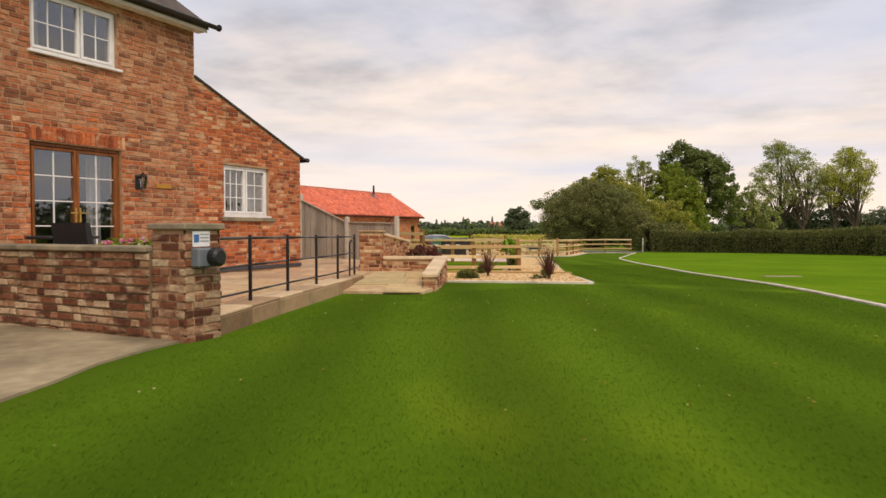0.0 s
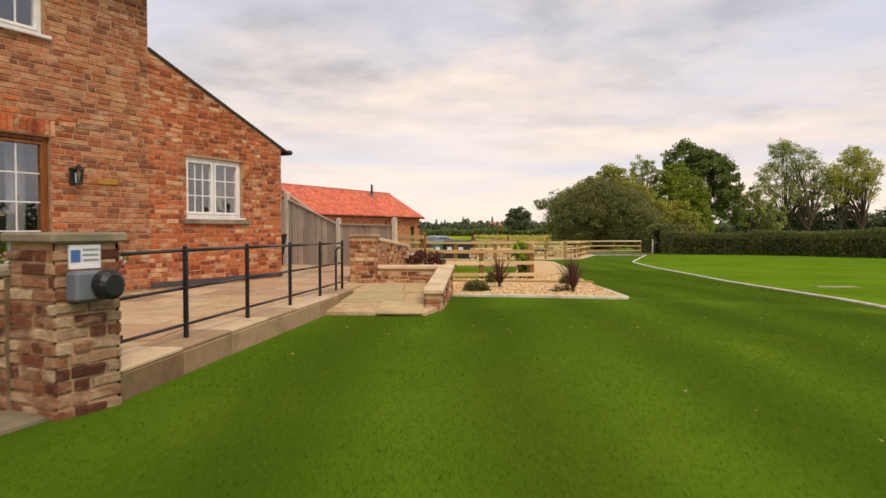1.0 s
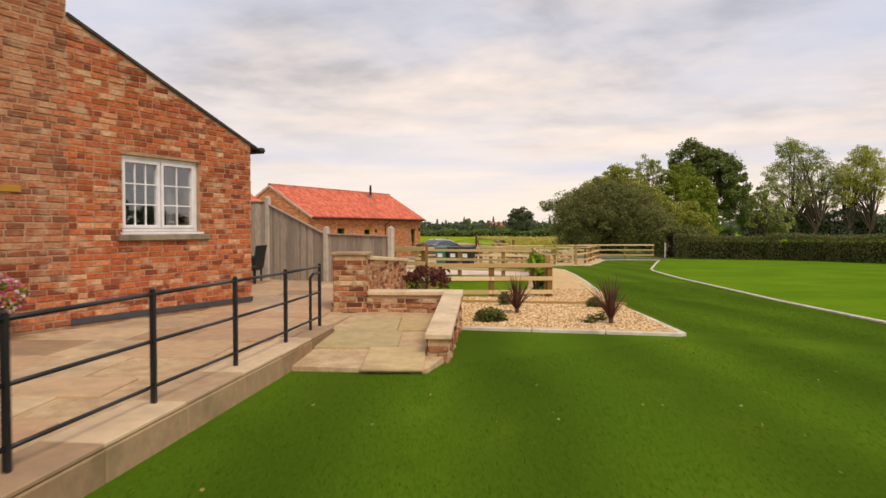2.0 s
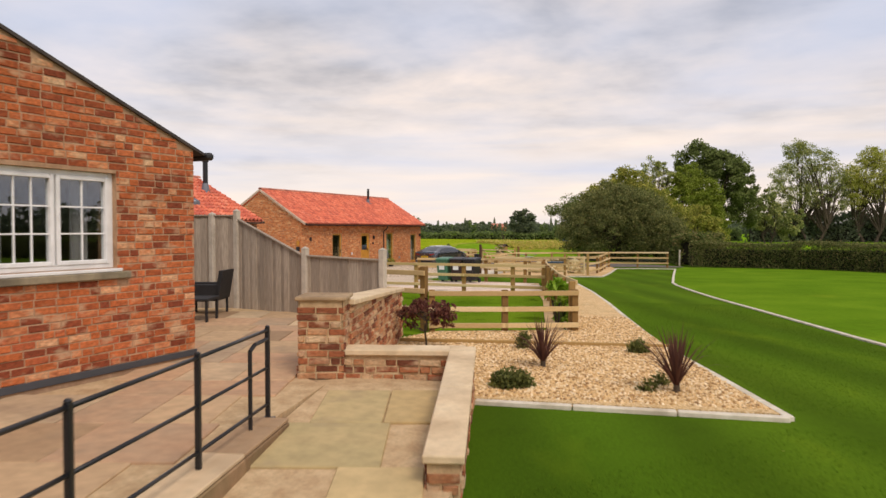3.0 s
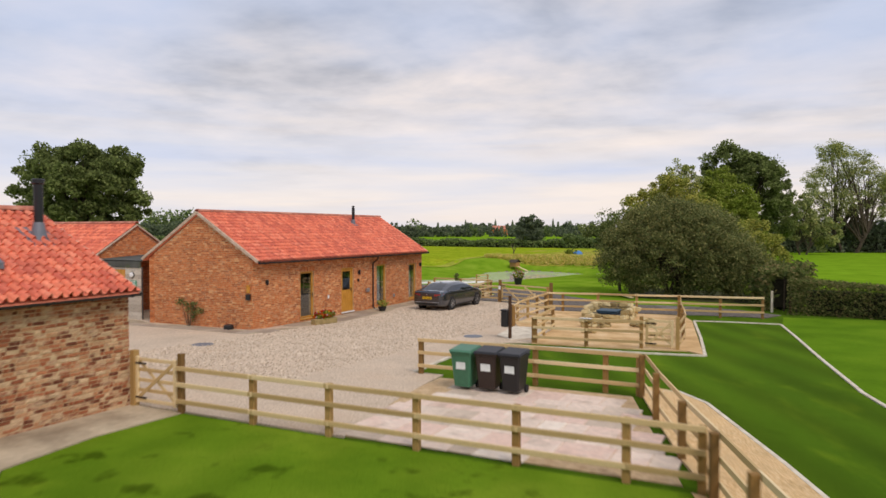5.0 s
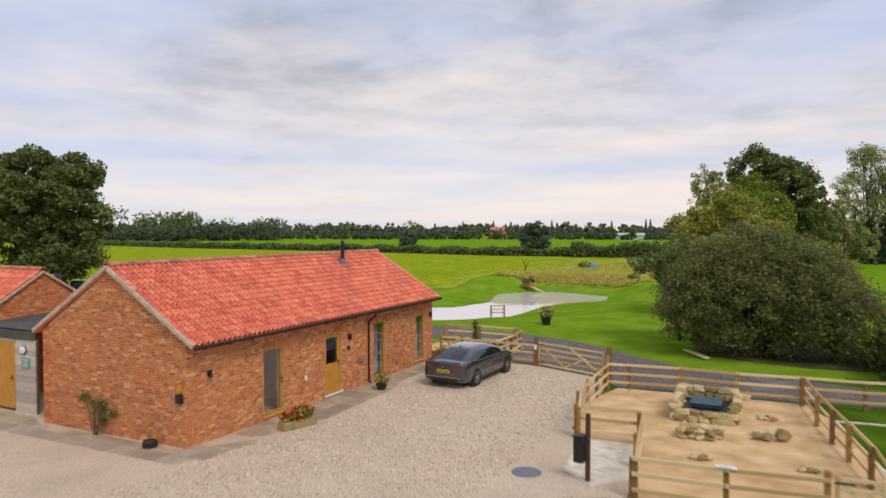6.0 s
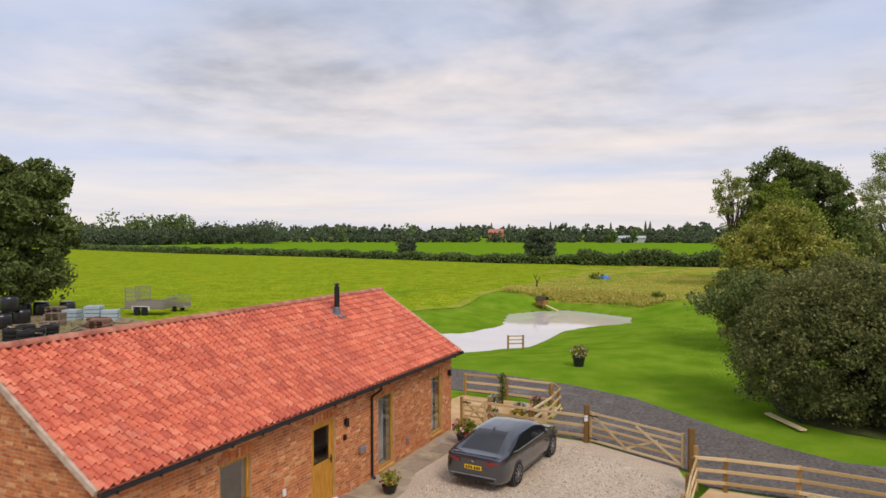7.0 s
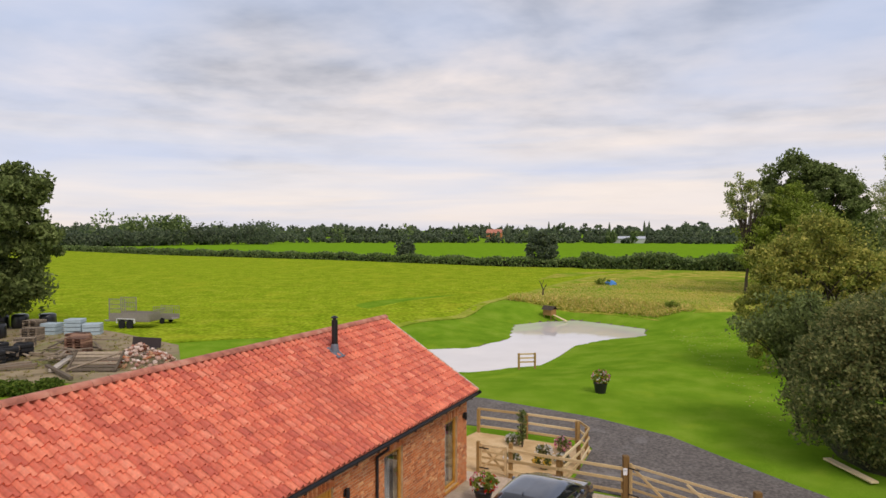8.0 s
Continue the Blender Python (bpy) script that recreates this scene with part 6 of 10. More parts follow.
def garden_wall(name, p, q, thick, z0, zp, zq, label, faces="ab", seed=1, cope=0.06, cope_w=None, cope_mat=None, cope_len=0.9, mats=None, mortar=None):
    """A brick wall from p to q, its top running from zp to zq, with stone coping."""
    ang = math.degrees(math.atan2(q[1] - p[1], q[0] - p[0]))
    n = math.hypot(q[0] - p[0], q[1] - p[1])
    t = thing(name, (*p, z0), label, "garden wall", rz=ang)
    top = [(0, zp - z0), (n, zq - z0)]
    core = Mesh()
    wall_core(core, 0, n, top, [], -0.12, thick)
    a = part("front_face", core, mortar or M_MORTAR_PALE, t)
    mats = mats or (M_BRREC, M_BRREC1)
    lay_bricks(a, 0, n, top, [], 0.0, mats, seed, rough=0.010, proud=0.015, gap=0.016, wander=0.005, single_in=(max(0, n - 3.5), 99, -1, 9), headers=0.4)
    b = part("rear_face", Mesh().box(0, -0.004, 0, n, 0.0, 0.02), M_MORTAR_PALE, t, loc=(n, thick, 0), rz=180)
    lay_bricks(b, 0, n, [(0, zq - z0), (n, zp - z0)], [], 0.0, mats, seed + 7, rough=0.010, proud=0.015, gap=0.016, wander=0.005, headers=0.4)
    e = part("end_face", Mesh().box(0, 0, 0, thick, 0.004, 0.02), M_MORTAR_PALE, t, loc=(0, thick, 0), rz=-90)
    lay_bricks(e, 0, thick, [(0, zp - z0), (thick, zp - z0)], [], 0.0, mats, seed + 9, rough=0.010, proud=0.015, gap=0.016, wander=0.005, headers=0.4)
    cw = cope_w or thick + 0.09
    k = max(1, round(n / cope_len))
    for i in range(k):
        a0, a1 = i / k, (i + 1) / k
        x0, x1 = -0.04 * (i == 0) + n * a0 + 0.004, n * a1 - 0.004
        za, zb = zp + (zq - zp) * a0 - z0, zp + (zq - zp) * a1 - z0
        part("coping_stone", Mesh().beam((x0, thick / 2, za + cope / 2), (x1, thick / 2, zb + cope / 2), cw, cope, 0.01), cope_mat or M_COPING, t)
    return t


brick_pier("terrace_pier", -5.60, 5.14, 0.86, 1.0, 0.40, 0.40, 0, "reclaimed brick pier with a mossy stone cap", 0.06, seed=61, cap_over=0.04, mats=(M_BRDIRTY, M_BRDIRTY1), mortar=M_MORTAR)
garden_wall("terrace_wall", (-14, 4.9), (-5.8, 4.9), 0.3, 0.84, 1.66, 1.66, "reclaimed brick retaining wall with stone coping", seed=71, cope_mat=M_COPING_D, cope=0.05, mats=(M_BRDIRTY, M_BRDIRTY1), mortar=M_MORTAR_DIRTY)
part_fill = single("terrace_fill", Mesh().box(-14, 5.2, 0.9, -10.31, 5.35, 1.05), M_STONE, "stone step against the house wall", "step")
RD = math.degrees(math.atan2(0.443, 0.896))
brick_pier("ramp_pier", -8.41, 12.72, 1.0, 0.80, 0.46, 0.46, RD, "reclaimed brick pier with a flat stone cap", 0.042, seed=81, cap_mat=M_COPING_B, cap_over=0.035)
garden_wall("ramp_back_wall", (-8.14, 12.66), (-6.98, 13.16), 0.24, 0.98, 1.24, 1.24, "low reclaimed brick wall behind the ramp", seed=91, cope=0.06)
garden_wall("ramp_side_wall", (-5.90, 10.72), (-6.98, 13.35), 0.21, 0.78, 1.06, 1.25, "low reclaimed brick wall beside the ramp with sloping coping", seed=101, cope=0.06, cope_len=1.35, cope_w=0.27)
garden_wall("patio_wall", (-8.25, 12.98), (-9.78, 16.72), 0.27, 0.75, 1.72, 1.50, "reclaimed brick patio wall with pale coping", seed=111, cope=0.06, cope_len=1.4)

# ---- black iron handrail on the terrace ----
rail = thing("iron_handrail", (-6.05, 6.42, TERRACE_Z), "black painted iron handrail with round rails", "handrail")
rp = [(-5.64, 5.26), (-6.05, 6.46), (-6.49, 7.64), (-6.92, 8.82), (-7.34, 9.96), (-7.76, 11.08)]
loc = lambda x, y, z: (x + 6.05, y - 6.42, z + terrace_z(x, y) - TERRACE_Z)
for i, (x, y) in enumerate(rp[1:]):
    part("post", Mesh().box(-0.017, -0.017, 0, 0.017, 0.017, 0.73, 0.004).lathe([(0.019, 0.73), (0.02, 0.738), (0.010, 0.748)], n=10), M_BLACK, rail, loc=loc(x, y, 0), rz=20)
    part("foot_plate", Mesh().box(-0.05, -0.05, 0, 0.05, 0.05, 0.008, 0.003), M_BLACK, rail, loc=loc(x, y, 0), rz=20)
for z in (0.71, 0.41, 0.12):
    for (xa, ya), (xb, yb) in zip(rp, rp[1:]):
        part("rail", Mesh().cyl(loc(xa, ya, z), loc(xb, yb, z), 0.0125 if z < 0.7 else 0.014, n=8), M_BLACK, rail, smooth=True)
ex_, ey_ = rp[-1]
ex2, ey2 = ex_ + 0.12, ey_ - 0.33
part("end_loop", Mesh().tube([loc(ex_, ey_, 0.64), loc(ex2 - 0.01, ey2 + 0.06, 0.64), loc(ex2, ey2, 0.60), loc(ex2, ey2, 0.0)], 0.016, 8), M_BLACK, rail)

# ---- weathered panel fence by the patio ----
def fence_panel(parent, p, q, z0, zp, zq, board=0.125):
    d = math.hypot(q[0] - p[0], q[1] - p[1])
    n = round(d / (board * 0.86))
    ux, uy = (q[0] - p[0]) / d, (q[1] - p[1]) / d
    for i in range(n):
        a = (i + 0.5) / n
        x, y = p[0] + (q[0] - p[0]) * a, p[1] + (q[1] - p[1]) * a
        z = zp + (zq - zp) * (a if zp != zq else 0)
        s = 0.012 if i % 2 else 0.0
        w = board / 2
        nx, ny = -uy * s, ux * s
        c = [(x - ux * w + nx, y - uy * w + ny), (x + ux * w + nx, y + uy * w + ny), (x + ux * w + nx - uy * 0.012, y + uy * w + ny + ux * 0.012), (x - ux * w + nx - uy * 0.012, y - uy * w + ny + ux * 0.012)]
        dz = (zq - zp) / d * w
        m = Mesh().add([(*c[0], z0), (*c[1], z0), (*c[2], z0), (*c[3], z0), (*c[0], z - dz), (*c[1], z + dz), (*c[2], z + dz), (*c[3], z - dz)],
                       [(3, 2, 1, 0), (4, 5, 6, 7), (0, 1, 5, 4), (1, 2, 6, 5), (2, 3, 7, 6), (3, 0, 4, 7)])
        part("board", m, M_BOARD, parent)
    m = Mesh()
    m.beam((p[0], p[1], zp + 0.012), (q[0], q[1], zq + 0.012), 0.07, 0.03)
    part("capping", m, M_BOARD, parent)


panel_fence = thing("panel_fence", (-13.54, 16.86, 0.95), "weathered grey close-boarded fence with pale concrete posts", "fence")
fp = [(-17.2, 15.15), (-15.6, 15.95), (-14.0, 16.68), (-13.54, 16.86), (-11.74, 16.66), (-10.02, 16.50)]
ft = [1.86, 1.86, 1.86, 1.92, 1.22, 1.22]
lo = lambda p: (p[0] + 13.54, p[1] - 16.86)
tops = [(1.84, 1.84), (1.84, 1.84), (1.84, 1.84), (1.78, 1.08), (1.10, 1.06)]
for i, (p, h) in enumerate(zip(fp, ft)):
    x, y = lo(p)
    part("concrete_post", Mesh().box(-0.055, -0.055, -0.3, 0.055, 0.055, h + 0.02, 0.012).add([(-0.055, -0.055, h + 0.02), (0.055, -0.055, h + 0.02), (0.055, 0.055, h + 0.02), (-0.055, 0.055, h + 0.02), (0, 0, h + 0.06)], [(0, 1, 4), (1, 2, 4), (2, 3, 4), (3, 0, 4)]), M_PANELPOST, panel_fence, loc=(x, y, 0))
for (p, q), (za, zb) in zip(zip(fp, fp[1:]), tops):
    fence_panel(panel_fence, lo(p), lo(q), -0.02, za, zb)

# ---- post and rail fences ----
def post_mesh(h, w=0.12):
    return Mesh().box(-w / 2, -w / 2, -0.15, w / 2, w / 2, h, 0.008)


def rail_fence(name, pts, label, rails=(0.93, 0.60, 0.26), h=1.0, side=1, w=0.115, tops=None, group="post and rail fences", base=ground_z):
    """Square posts at pts with sawn rails along one side."""
    x0, y0 = pts[0]
    z0 = base(x0, y0)
    t = thing(name, (x0, y0, z0), label, "fence", group)
    for i, (x, y) in enumerate(pts):
        j = min(i, len(pts) - 2)
        ang = math.degrees(math.atan2(pts[j + 1][1] - pts[j][1], pts[j + 1][0] - pts[j][0]))
        hh = tops[i] if tops and tops[i] else h
        part("post", post_mesh(hh, w), M_POST, t, loc=(x - x0, y - y0, base(x, y) - z0), rz=ang)
    for (xa, ya), (xb, yb) in zip(pts, pts[1:]):
        d = math.hypot(xb - xa, yb - ya)
        nx, ny = -(yb - ya) / d * side * (w / 2 + 0.02), (xb - xa) / d * side * (w / 2 + 0.02)
        ex, ey = (xb - xa) / d * 0.06, (yb - ya) / d * 0.06
        for r in rails:
            part("rail", Mesh().beam((xa - x0 + nx - ex * 0.98, ya - y0 + ny - ey * 0.98, base(xa, ya) - z0 + r), (xb - x0 + nx + ex * 0.98, yb - y0 + ny + ey * 0.98, base(xb, yb) - z0 + r), 0.038, 0.09, 0.005), M_RAIL, t)
    return t


FL = "sawn softwood post and rail fence"
F1 = [(-20.55, 26.92), (-18.66, 26.92), (-16.9, 26.93), (-15.12, 26.95), (-13.35, 26.96), (-11.66, 26.98), (-10.62, 26.98)]
rail_fence("lawn_fence", F1, FL, side=-1, tops=[1.22] + [None] * 6, h=0.96)
F2 = [(-7.6, 19.3), (-8.1, 20.4), (-8.7, 21.85), (-9.3, 23.5), (-9.92, 25.2), (-10.45, 26.7), (-11.06, 28.35), (-11.8, 30.5), (-12.42, 32.5)]
rail_fence("path_fence", F2, FL + " beside the gravel path", side=-1, h=0.96)
F3 = [(-18.1, 32.65), (-14.95, 32.62), (-13.25, 32.6), (-12.5, 32.6)]
rail_fence("bin_fence", F3, FL + " behind the bins", side=-1, h=0.95)
F4 = [(-9.85, 17.95), (-8.65, 18.55), (-7.52, 19.2)]
rail_fence("bed_fence", F4, FL + " at the gravel bed", side=-1, h=0.80, rails=(0.74, 0.45, 0.15), base=lambda x, y: 0.62)
F5 = [(-10.0, 17.92), (-11.12, 18.02), (-12.85, 18.12), (-14.45, 18.3), (-16.3, 18.5)]
rail_fence("patio_side_fence", F5, FL + " below the patio", side=1, tops=[1.05, 0.95, 0.95, 0.95, 0.95], h=0.95, base=lambda x, y: 0.80)
PB = [(-20.25, 50.25), (-19.5, 50.38), (-17.72, 50.42), (-15.8, 50.15), (-13.87, 50.15), (-12.08, 50.1), (-10.35, 50.5)]
rail_fence("pen_back_fence", PB, FL + " along the track", side=-1, h=1.0, tops=[1.25] + [None] * 6, rails=(0.95, 0.62, 0.3))
PW = [(-20.3, 50.05), (-20.3, 48.7), (-20.25, 47.2), (-20.1, 45.4), (-19.7, 43.7)]
rail_fence("pen_west_fence", PW, FL + " beside the yard", side=1, h=0.98)
PI = [(-19.62, 43.65), (-17.98, 43.75)]
rail_fence("pad_fence", PI, FL + " behind the pad", side=1, h=0.92, w=0.1)
PI2 = [(-17.95, 43.7), (-17.7, 41.7), (-17.42, 39.72)]
rail_fence("pen_inner_fence", PI2, FL + " beside the pad", side=1, h=0.92)
PF = [(-17.35, 39.7), (-15.55, 39.75), (-13.75, 39.9)]
rail_fence("pen_front_fence", PF, FL + " in front of the sand pen", side=-1, h=0.95, tops=[None, None, 1.1])
PE = [(-12.62, 40.0), (-12.75, 42.45), (-13.02, 44.3), (-13.28, 45.8), (-13.55, 47.6), (-13.85, 50.0)]
rail_fence("pen_east_fence", PE, FL + " beside the lawn", side=-1, h=0.98, tops=[1.1, None, None, None, None, None])


def x_gate(name, p, q, h, label, bars=5, base=0.1, cross="x"):
    """A small timber gate between two points."""
    z0 = ground_z(*p)
    d = math.hypot(q[0] - p[0], q[1] - p[1])
    ang = math.degrees(math.atan2(q[1] - p[1], q[0] - p[0]))
    t = thing(name, (*p, z0), label, "gate", rz=ang)
    for x in (0.04, d - 0.04):
        part("stile", Mesh().box(x - 0.04, -0.03, base, x + 0.04, 0.03, h, 0.006), M_RAIL, t)
    for i in range(bars):
        z = base + 0.06 + (h - base - 0.12) * i / (bars - 1)
        part("bar", Mesh().beam((0.08, 0, z), (d - 0.08, 0, z), 0.022, 0.075, 0.004), M_RAIL, t)
    if cross == "x":
        part("brace", Mesh().beam((0.08, -0.022, base + 0.1), (d - 0.08, -0.022, h - 0.1), 0.02, 0.07, 0.004), M_RAIL, t)
        part("brace", Mesh().beam((0.08, 0.022, h - 0.1), (d - 0.08, 0.022, base + 0.1), 0.02, 0.07, 0.004), M_RAIL, t)
    else:
        part("brace", Mesh().beam((0.08, -0.022, h - 0.08), (d * 0.42, -0.022, base + 0.08), 0.02, 0.08, 0.004), M_RAIL, t)
        part("brace", Mesh().beam((d - 0.1, -0.022, base + 0.08), (d * 0.52, -0.022, h - 0.12), 0.02, 0.08, 0.004), M_RAIL, t)
        part("brace", Mesh().beam((d * 0.42, 0.022, base + 0.1), (d * 0.74, 0.022, h * 0.62), 0.02, 0.07, 0.004), M_RAIL, t)
    part("hinge", Mesh().box(-0.02, -0.036, h - 0.16, 0.34, -0.031, h - 0.12).box(-0.02, -0.036, base + 0.1, 0.34, -0.031, base + 0.14), M_BLACK, t)
    return t


x_gate("yard_gate", (-21.85, 26.9), (-20.68, 26.92), 1.08, "timber cross-braced gate between shed and lawn fence")
single("gate_post", post_mesh(1.2, 0.14), M_POST, "stout treated timber gate post by the shed", "gate post", (-21.9, 26.9, ground_z(-21.9, 26.9)))
x_gate("pen_gate", (-13.62, 39.93), (-12.75, 40.0), 1.02, "timber cross-braced gate into the sand pen")
x_gate("field_gate", (-23.86, 53.02), (-20.72, 51.72), 1.12, "wide five-bar timber field gate", cross="n")
for x, y, h in ((-23.98, 53.08, 1.3), (-20.5, 51.6, 1.35)):
    single("gate_post", post_mesh(h, 0.17), M_POST, "stout square timber gate post at the track", "gate post", (x, y, ground_z(x, y)), 24, group="field gate posts")
gn = thing("gate_notice", (-23.98, 52.99, ground_z(-24, 53) + 0.86), "small white notice on the gate post", "sign", rz=24)
part("notice_plate", Mesh().box(-0.06, -0.012, -0.1, 0.06, 0, 0.1, 0.003), M_WHITE, gn)
part("text_bar", Mesh().box(-0.04, -0.0145, 0.02, 0.04, -0.0125, 0.045), M_STEEL, gn)
GF = [(-27.55, 53.2), (-26.0, 53.15), (-24.05, 53.1)]
rail_fence("garden_front_fence", GF, FL + " by the barn end", side=-1, h=0.95, tops=[1.15, None, None])
GB = [(-30.3, 57.2), (-28.4, 57.25), (-26.45, 57.15)]
rail_fence("garden_back_fence", GB, FL + " round the flower garden", side=1, h=0.95)
GE = [(-26.4, 57.1), (-25.95, 56.5), (-25.85, 55.0), (-25.95, 53.25)]
rail_fence("garden_side_fence", GE, FL + " round the flower garden side", side=1, h=0.95)
x_gate("garden_gate", (-28.62, 53.22), (-27.68, 53.2), 1.0, "small cross-braced garden gate beside the barn")
single("gate_post", post_mesh(1.05, 0.1), M_POST, "timber gate post against the barn", "gate post", (-28.66, 53.22, 0))
sheet("garden_gravel", [(-28.7, 53.2), (-25.9, 53.2), (-25.9, 57), (-26.5, 57.1), (-30.4, 57.2), (-31, 53.2)], 0.04, M_SAND, "pale gravel of the little flower garden", "gravel bed")
PR = [(-34.2, 73.1), (-33.35, 73.7)]
rail_fence("pond_fence", PR, "short weathered fence standing at the pond edge", side=1, h=0.92, rails=(0.85, 0.6, 0.35), base=lambda x, y: -0.78)

# ---- flush cover in the lawn, posts in the hedge gap ----
cz = ground_z(-0.7, 19.0)
cover = thing("drain_cover", (-0.7, 19.0, cz + 0.014), "pale rectangular concrete drain cover flush in the lawn", "drain cover", rz=27)
part("frame", Mesh().box(-0.44, -0.13, -0.05, 0.44, -0.09, 0.014, 0.004).box(-0.44, 0.09, -0.05, 0.44, 0.13, 0.014, 0.004).box(-0.44, -0.09, -0.05, -0.39, 0.09, 0.014, 0.004).box(0.39, -0.09, -0.05, 0.44, 0.09, 0.014, 0.004), M_APRON, cover)
part("cover_plate", Mesh().box(-0.385, -0.085, -0.05, 0.385, 0.085, 0.008, 0.004), M_CONC, cover)
single("gap_post", post_mesh(1.05, 0.1), M_KERB, "short pale concrete post in the hedge gap", "post", (-10.0, 53.4, ground_z(-10.0, 53.4)))
single("gap_post", post_mesh(1.0, 0.11), M_DARKPOST, "short dark timber post in the hedge gap", "post", (-9.2, 53.2, ground_z(-9.2, 53.2)))

# ---- timbers in the gravel bed ----
single("bed_sleeper", Mesh().beam((0, 0, 0), (4.2, 1.35, 0), 0.05, 0.06, 0.01), M_POST, "weathered timber edge board across the gravel", "timber", (-9.75, 16.45, 0.73))
# ---- car ----
def smooth_rows(rows, k):
    """Catmull-Rom resampling of an array along its first axis, k steps a span."""
    a = np.asarray(rows, float)
    pad = np.concatenate([2 * a[:1] - a[1:2], a, 2 * a[-1:] - a[-2:-1]])
    out = []
    for i in range(1, len(pad) - 2):
        for j in range(k):
            t = j / k
            p0, p1, p2, p3 = pad[i - 1], pad[i], pad[i + 1], pad[i + 2]
            out.append(0.5 * (2 * p1 + (p2 - p0) * t + (2 * p0 - 5 * p1 + 4 * p2 - p3) * t * t + (3 * p1 - p0 - 3 * p2 + p3) * t ** 3))
    out.append(a[-1])
    return np.array(out)


CAR = [(-2.36, 0.40, 0.66, 0.78, 0.64, 0.86, 0.60, 0.88), (-2.30, 0.28, 0.82, 0.86, 0.80, 0.97, 0.72, 0.99), (-2.0, 0.22, 0.90, 0.92, 0.87, 1.00, 0.72, 1.03), (-1.6, 0.22, 0.92, 0.93, 0.88, 1.13, 0.66, 1.17),
       (-1.0, 0.20, 0.92, 0.93, 0.88, 1.29, 0.60, 1.345), (-0.3, 0.20, 0.92, 0.92, 0.88, 1.33, 0.62, 1.38), (0.3, 0.20, 0.92, 0.91, 0.88, 1.31, 0.62, 1.365), (0.8, 0.20, 0.92, 0.90, 0.88, 1.19, 0.66, 1.24),
       (1.25, 0.20, 0.92, 0.89, 0.87, 0.98, 0.76, 1.01), (1.7, 0.22, 0.91, 0.84, 0.86, 0.90, 0.72, 0.92), (2.1, 0.24, 0.87, 0.76, 0.81, 0.80, 0.64, 0.81), (2.30, 0.28, 0.76, 0.66, 0.72, 0.69, 0.54, 0.69), (2.37, 0.34, 0.62, 0.56, 0.58, 0.60, 0.45, 0.60)]
KS, KC = 5, 4
stations = smooth_rows(CAR, KS)
contours = []
for y, zb, w, zbelt, wbelt, ze, we, zc in stations:
    half = smooth_rows([(0, zb), (w * 0.86, zb), (w, zb + 0.2), (w, 0.5 * (zb + 0.2 + zbelt)), (wbelt, zbelt), (we, ze), (0, zc)], KC)
    contours.append([(x, y, z) for x, z in half])
nc = len(contours[0])
body, glazing = Mesh(), Mesh()
for sgn in (1, -1):
    verts = [(sgn * x, y, z) for ring in contours for x, y, z in ring]
    for m, want in ((body, False), (glazing, True)):
        faces = []
        for i in range(len(contours) - 1):
            yy = (contours[i][0][1] + contours[i + 1][0][1]) / 2
            for j in range(nc - 1):
                seg = j // KC
                jj = j % KC
                is_glass = (seg == 4 and -1.75 < yy < 1.0 and 1 <= jj + 1 <= 3 and abs(yy + 0.32) > 0.04) or (seg == 5 and (-1.98 < yy < -1.02 or 0.42 < yy < 1.2) and jj >= 1)
                if is_glass == want:
                    q = (i * nc + j, (i + 1) * nc + j, (i + 1) * nc + j + 1, i * nc + j + 1)
                    faces.append(q if sgn > 0 else q[::-1])
        m.add(verts, faces)
for ring, way in ((contours[0], 1), (contours[-1], -1)):
    loop = ring + [(-x, y, z) for x, y, z in ring[::-1]]
    body.add(loop, [tuple(range(len(loop)))[::way]])
M_CARPAINT = material("grey_metallic_paint", [(0.10, 0.112, 0.135), (0.115, 0.128, 0.152)], rough=0.2, metal=0.85, scale=300, bump=0, spec=0.6, coat=1.0)
M_CARGLASS = plain("tinted_car_glass", (0.012, 0.014, 0.017), rough=0.03, metal=0.0, spec=1.0)
M_TYRE = material("tyre_rubber", [(0.012, 0.012, 0.012), (0.022, 0.022, 0.022)], rough=0.85, scale=30, bump=0.3)
M_ALLOY = plain("alloy_rim", (0.5, 0.51, 0.53), rough=0.3, metal=0.9)
car = thing("parked_car", (-25.62, 49.85, 0.03), "dark grey metallic fastback saloon parked on gravel", "car", rz=-3)
car_body = part("car_body", body, M_CARPAINT, car, smooth=True)
part("car_glass", glazing, M_CARGLASS, car, "dark tinted car glass", smooth=True)
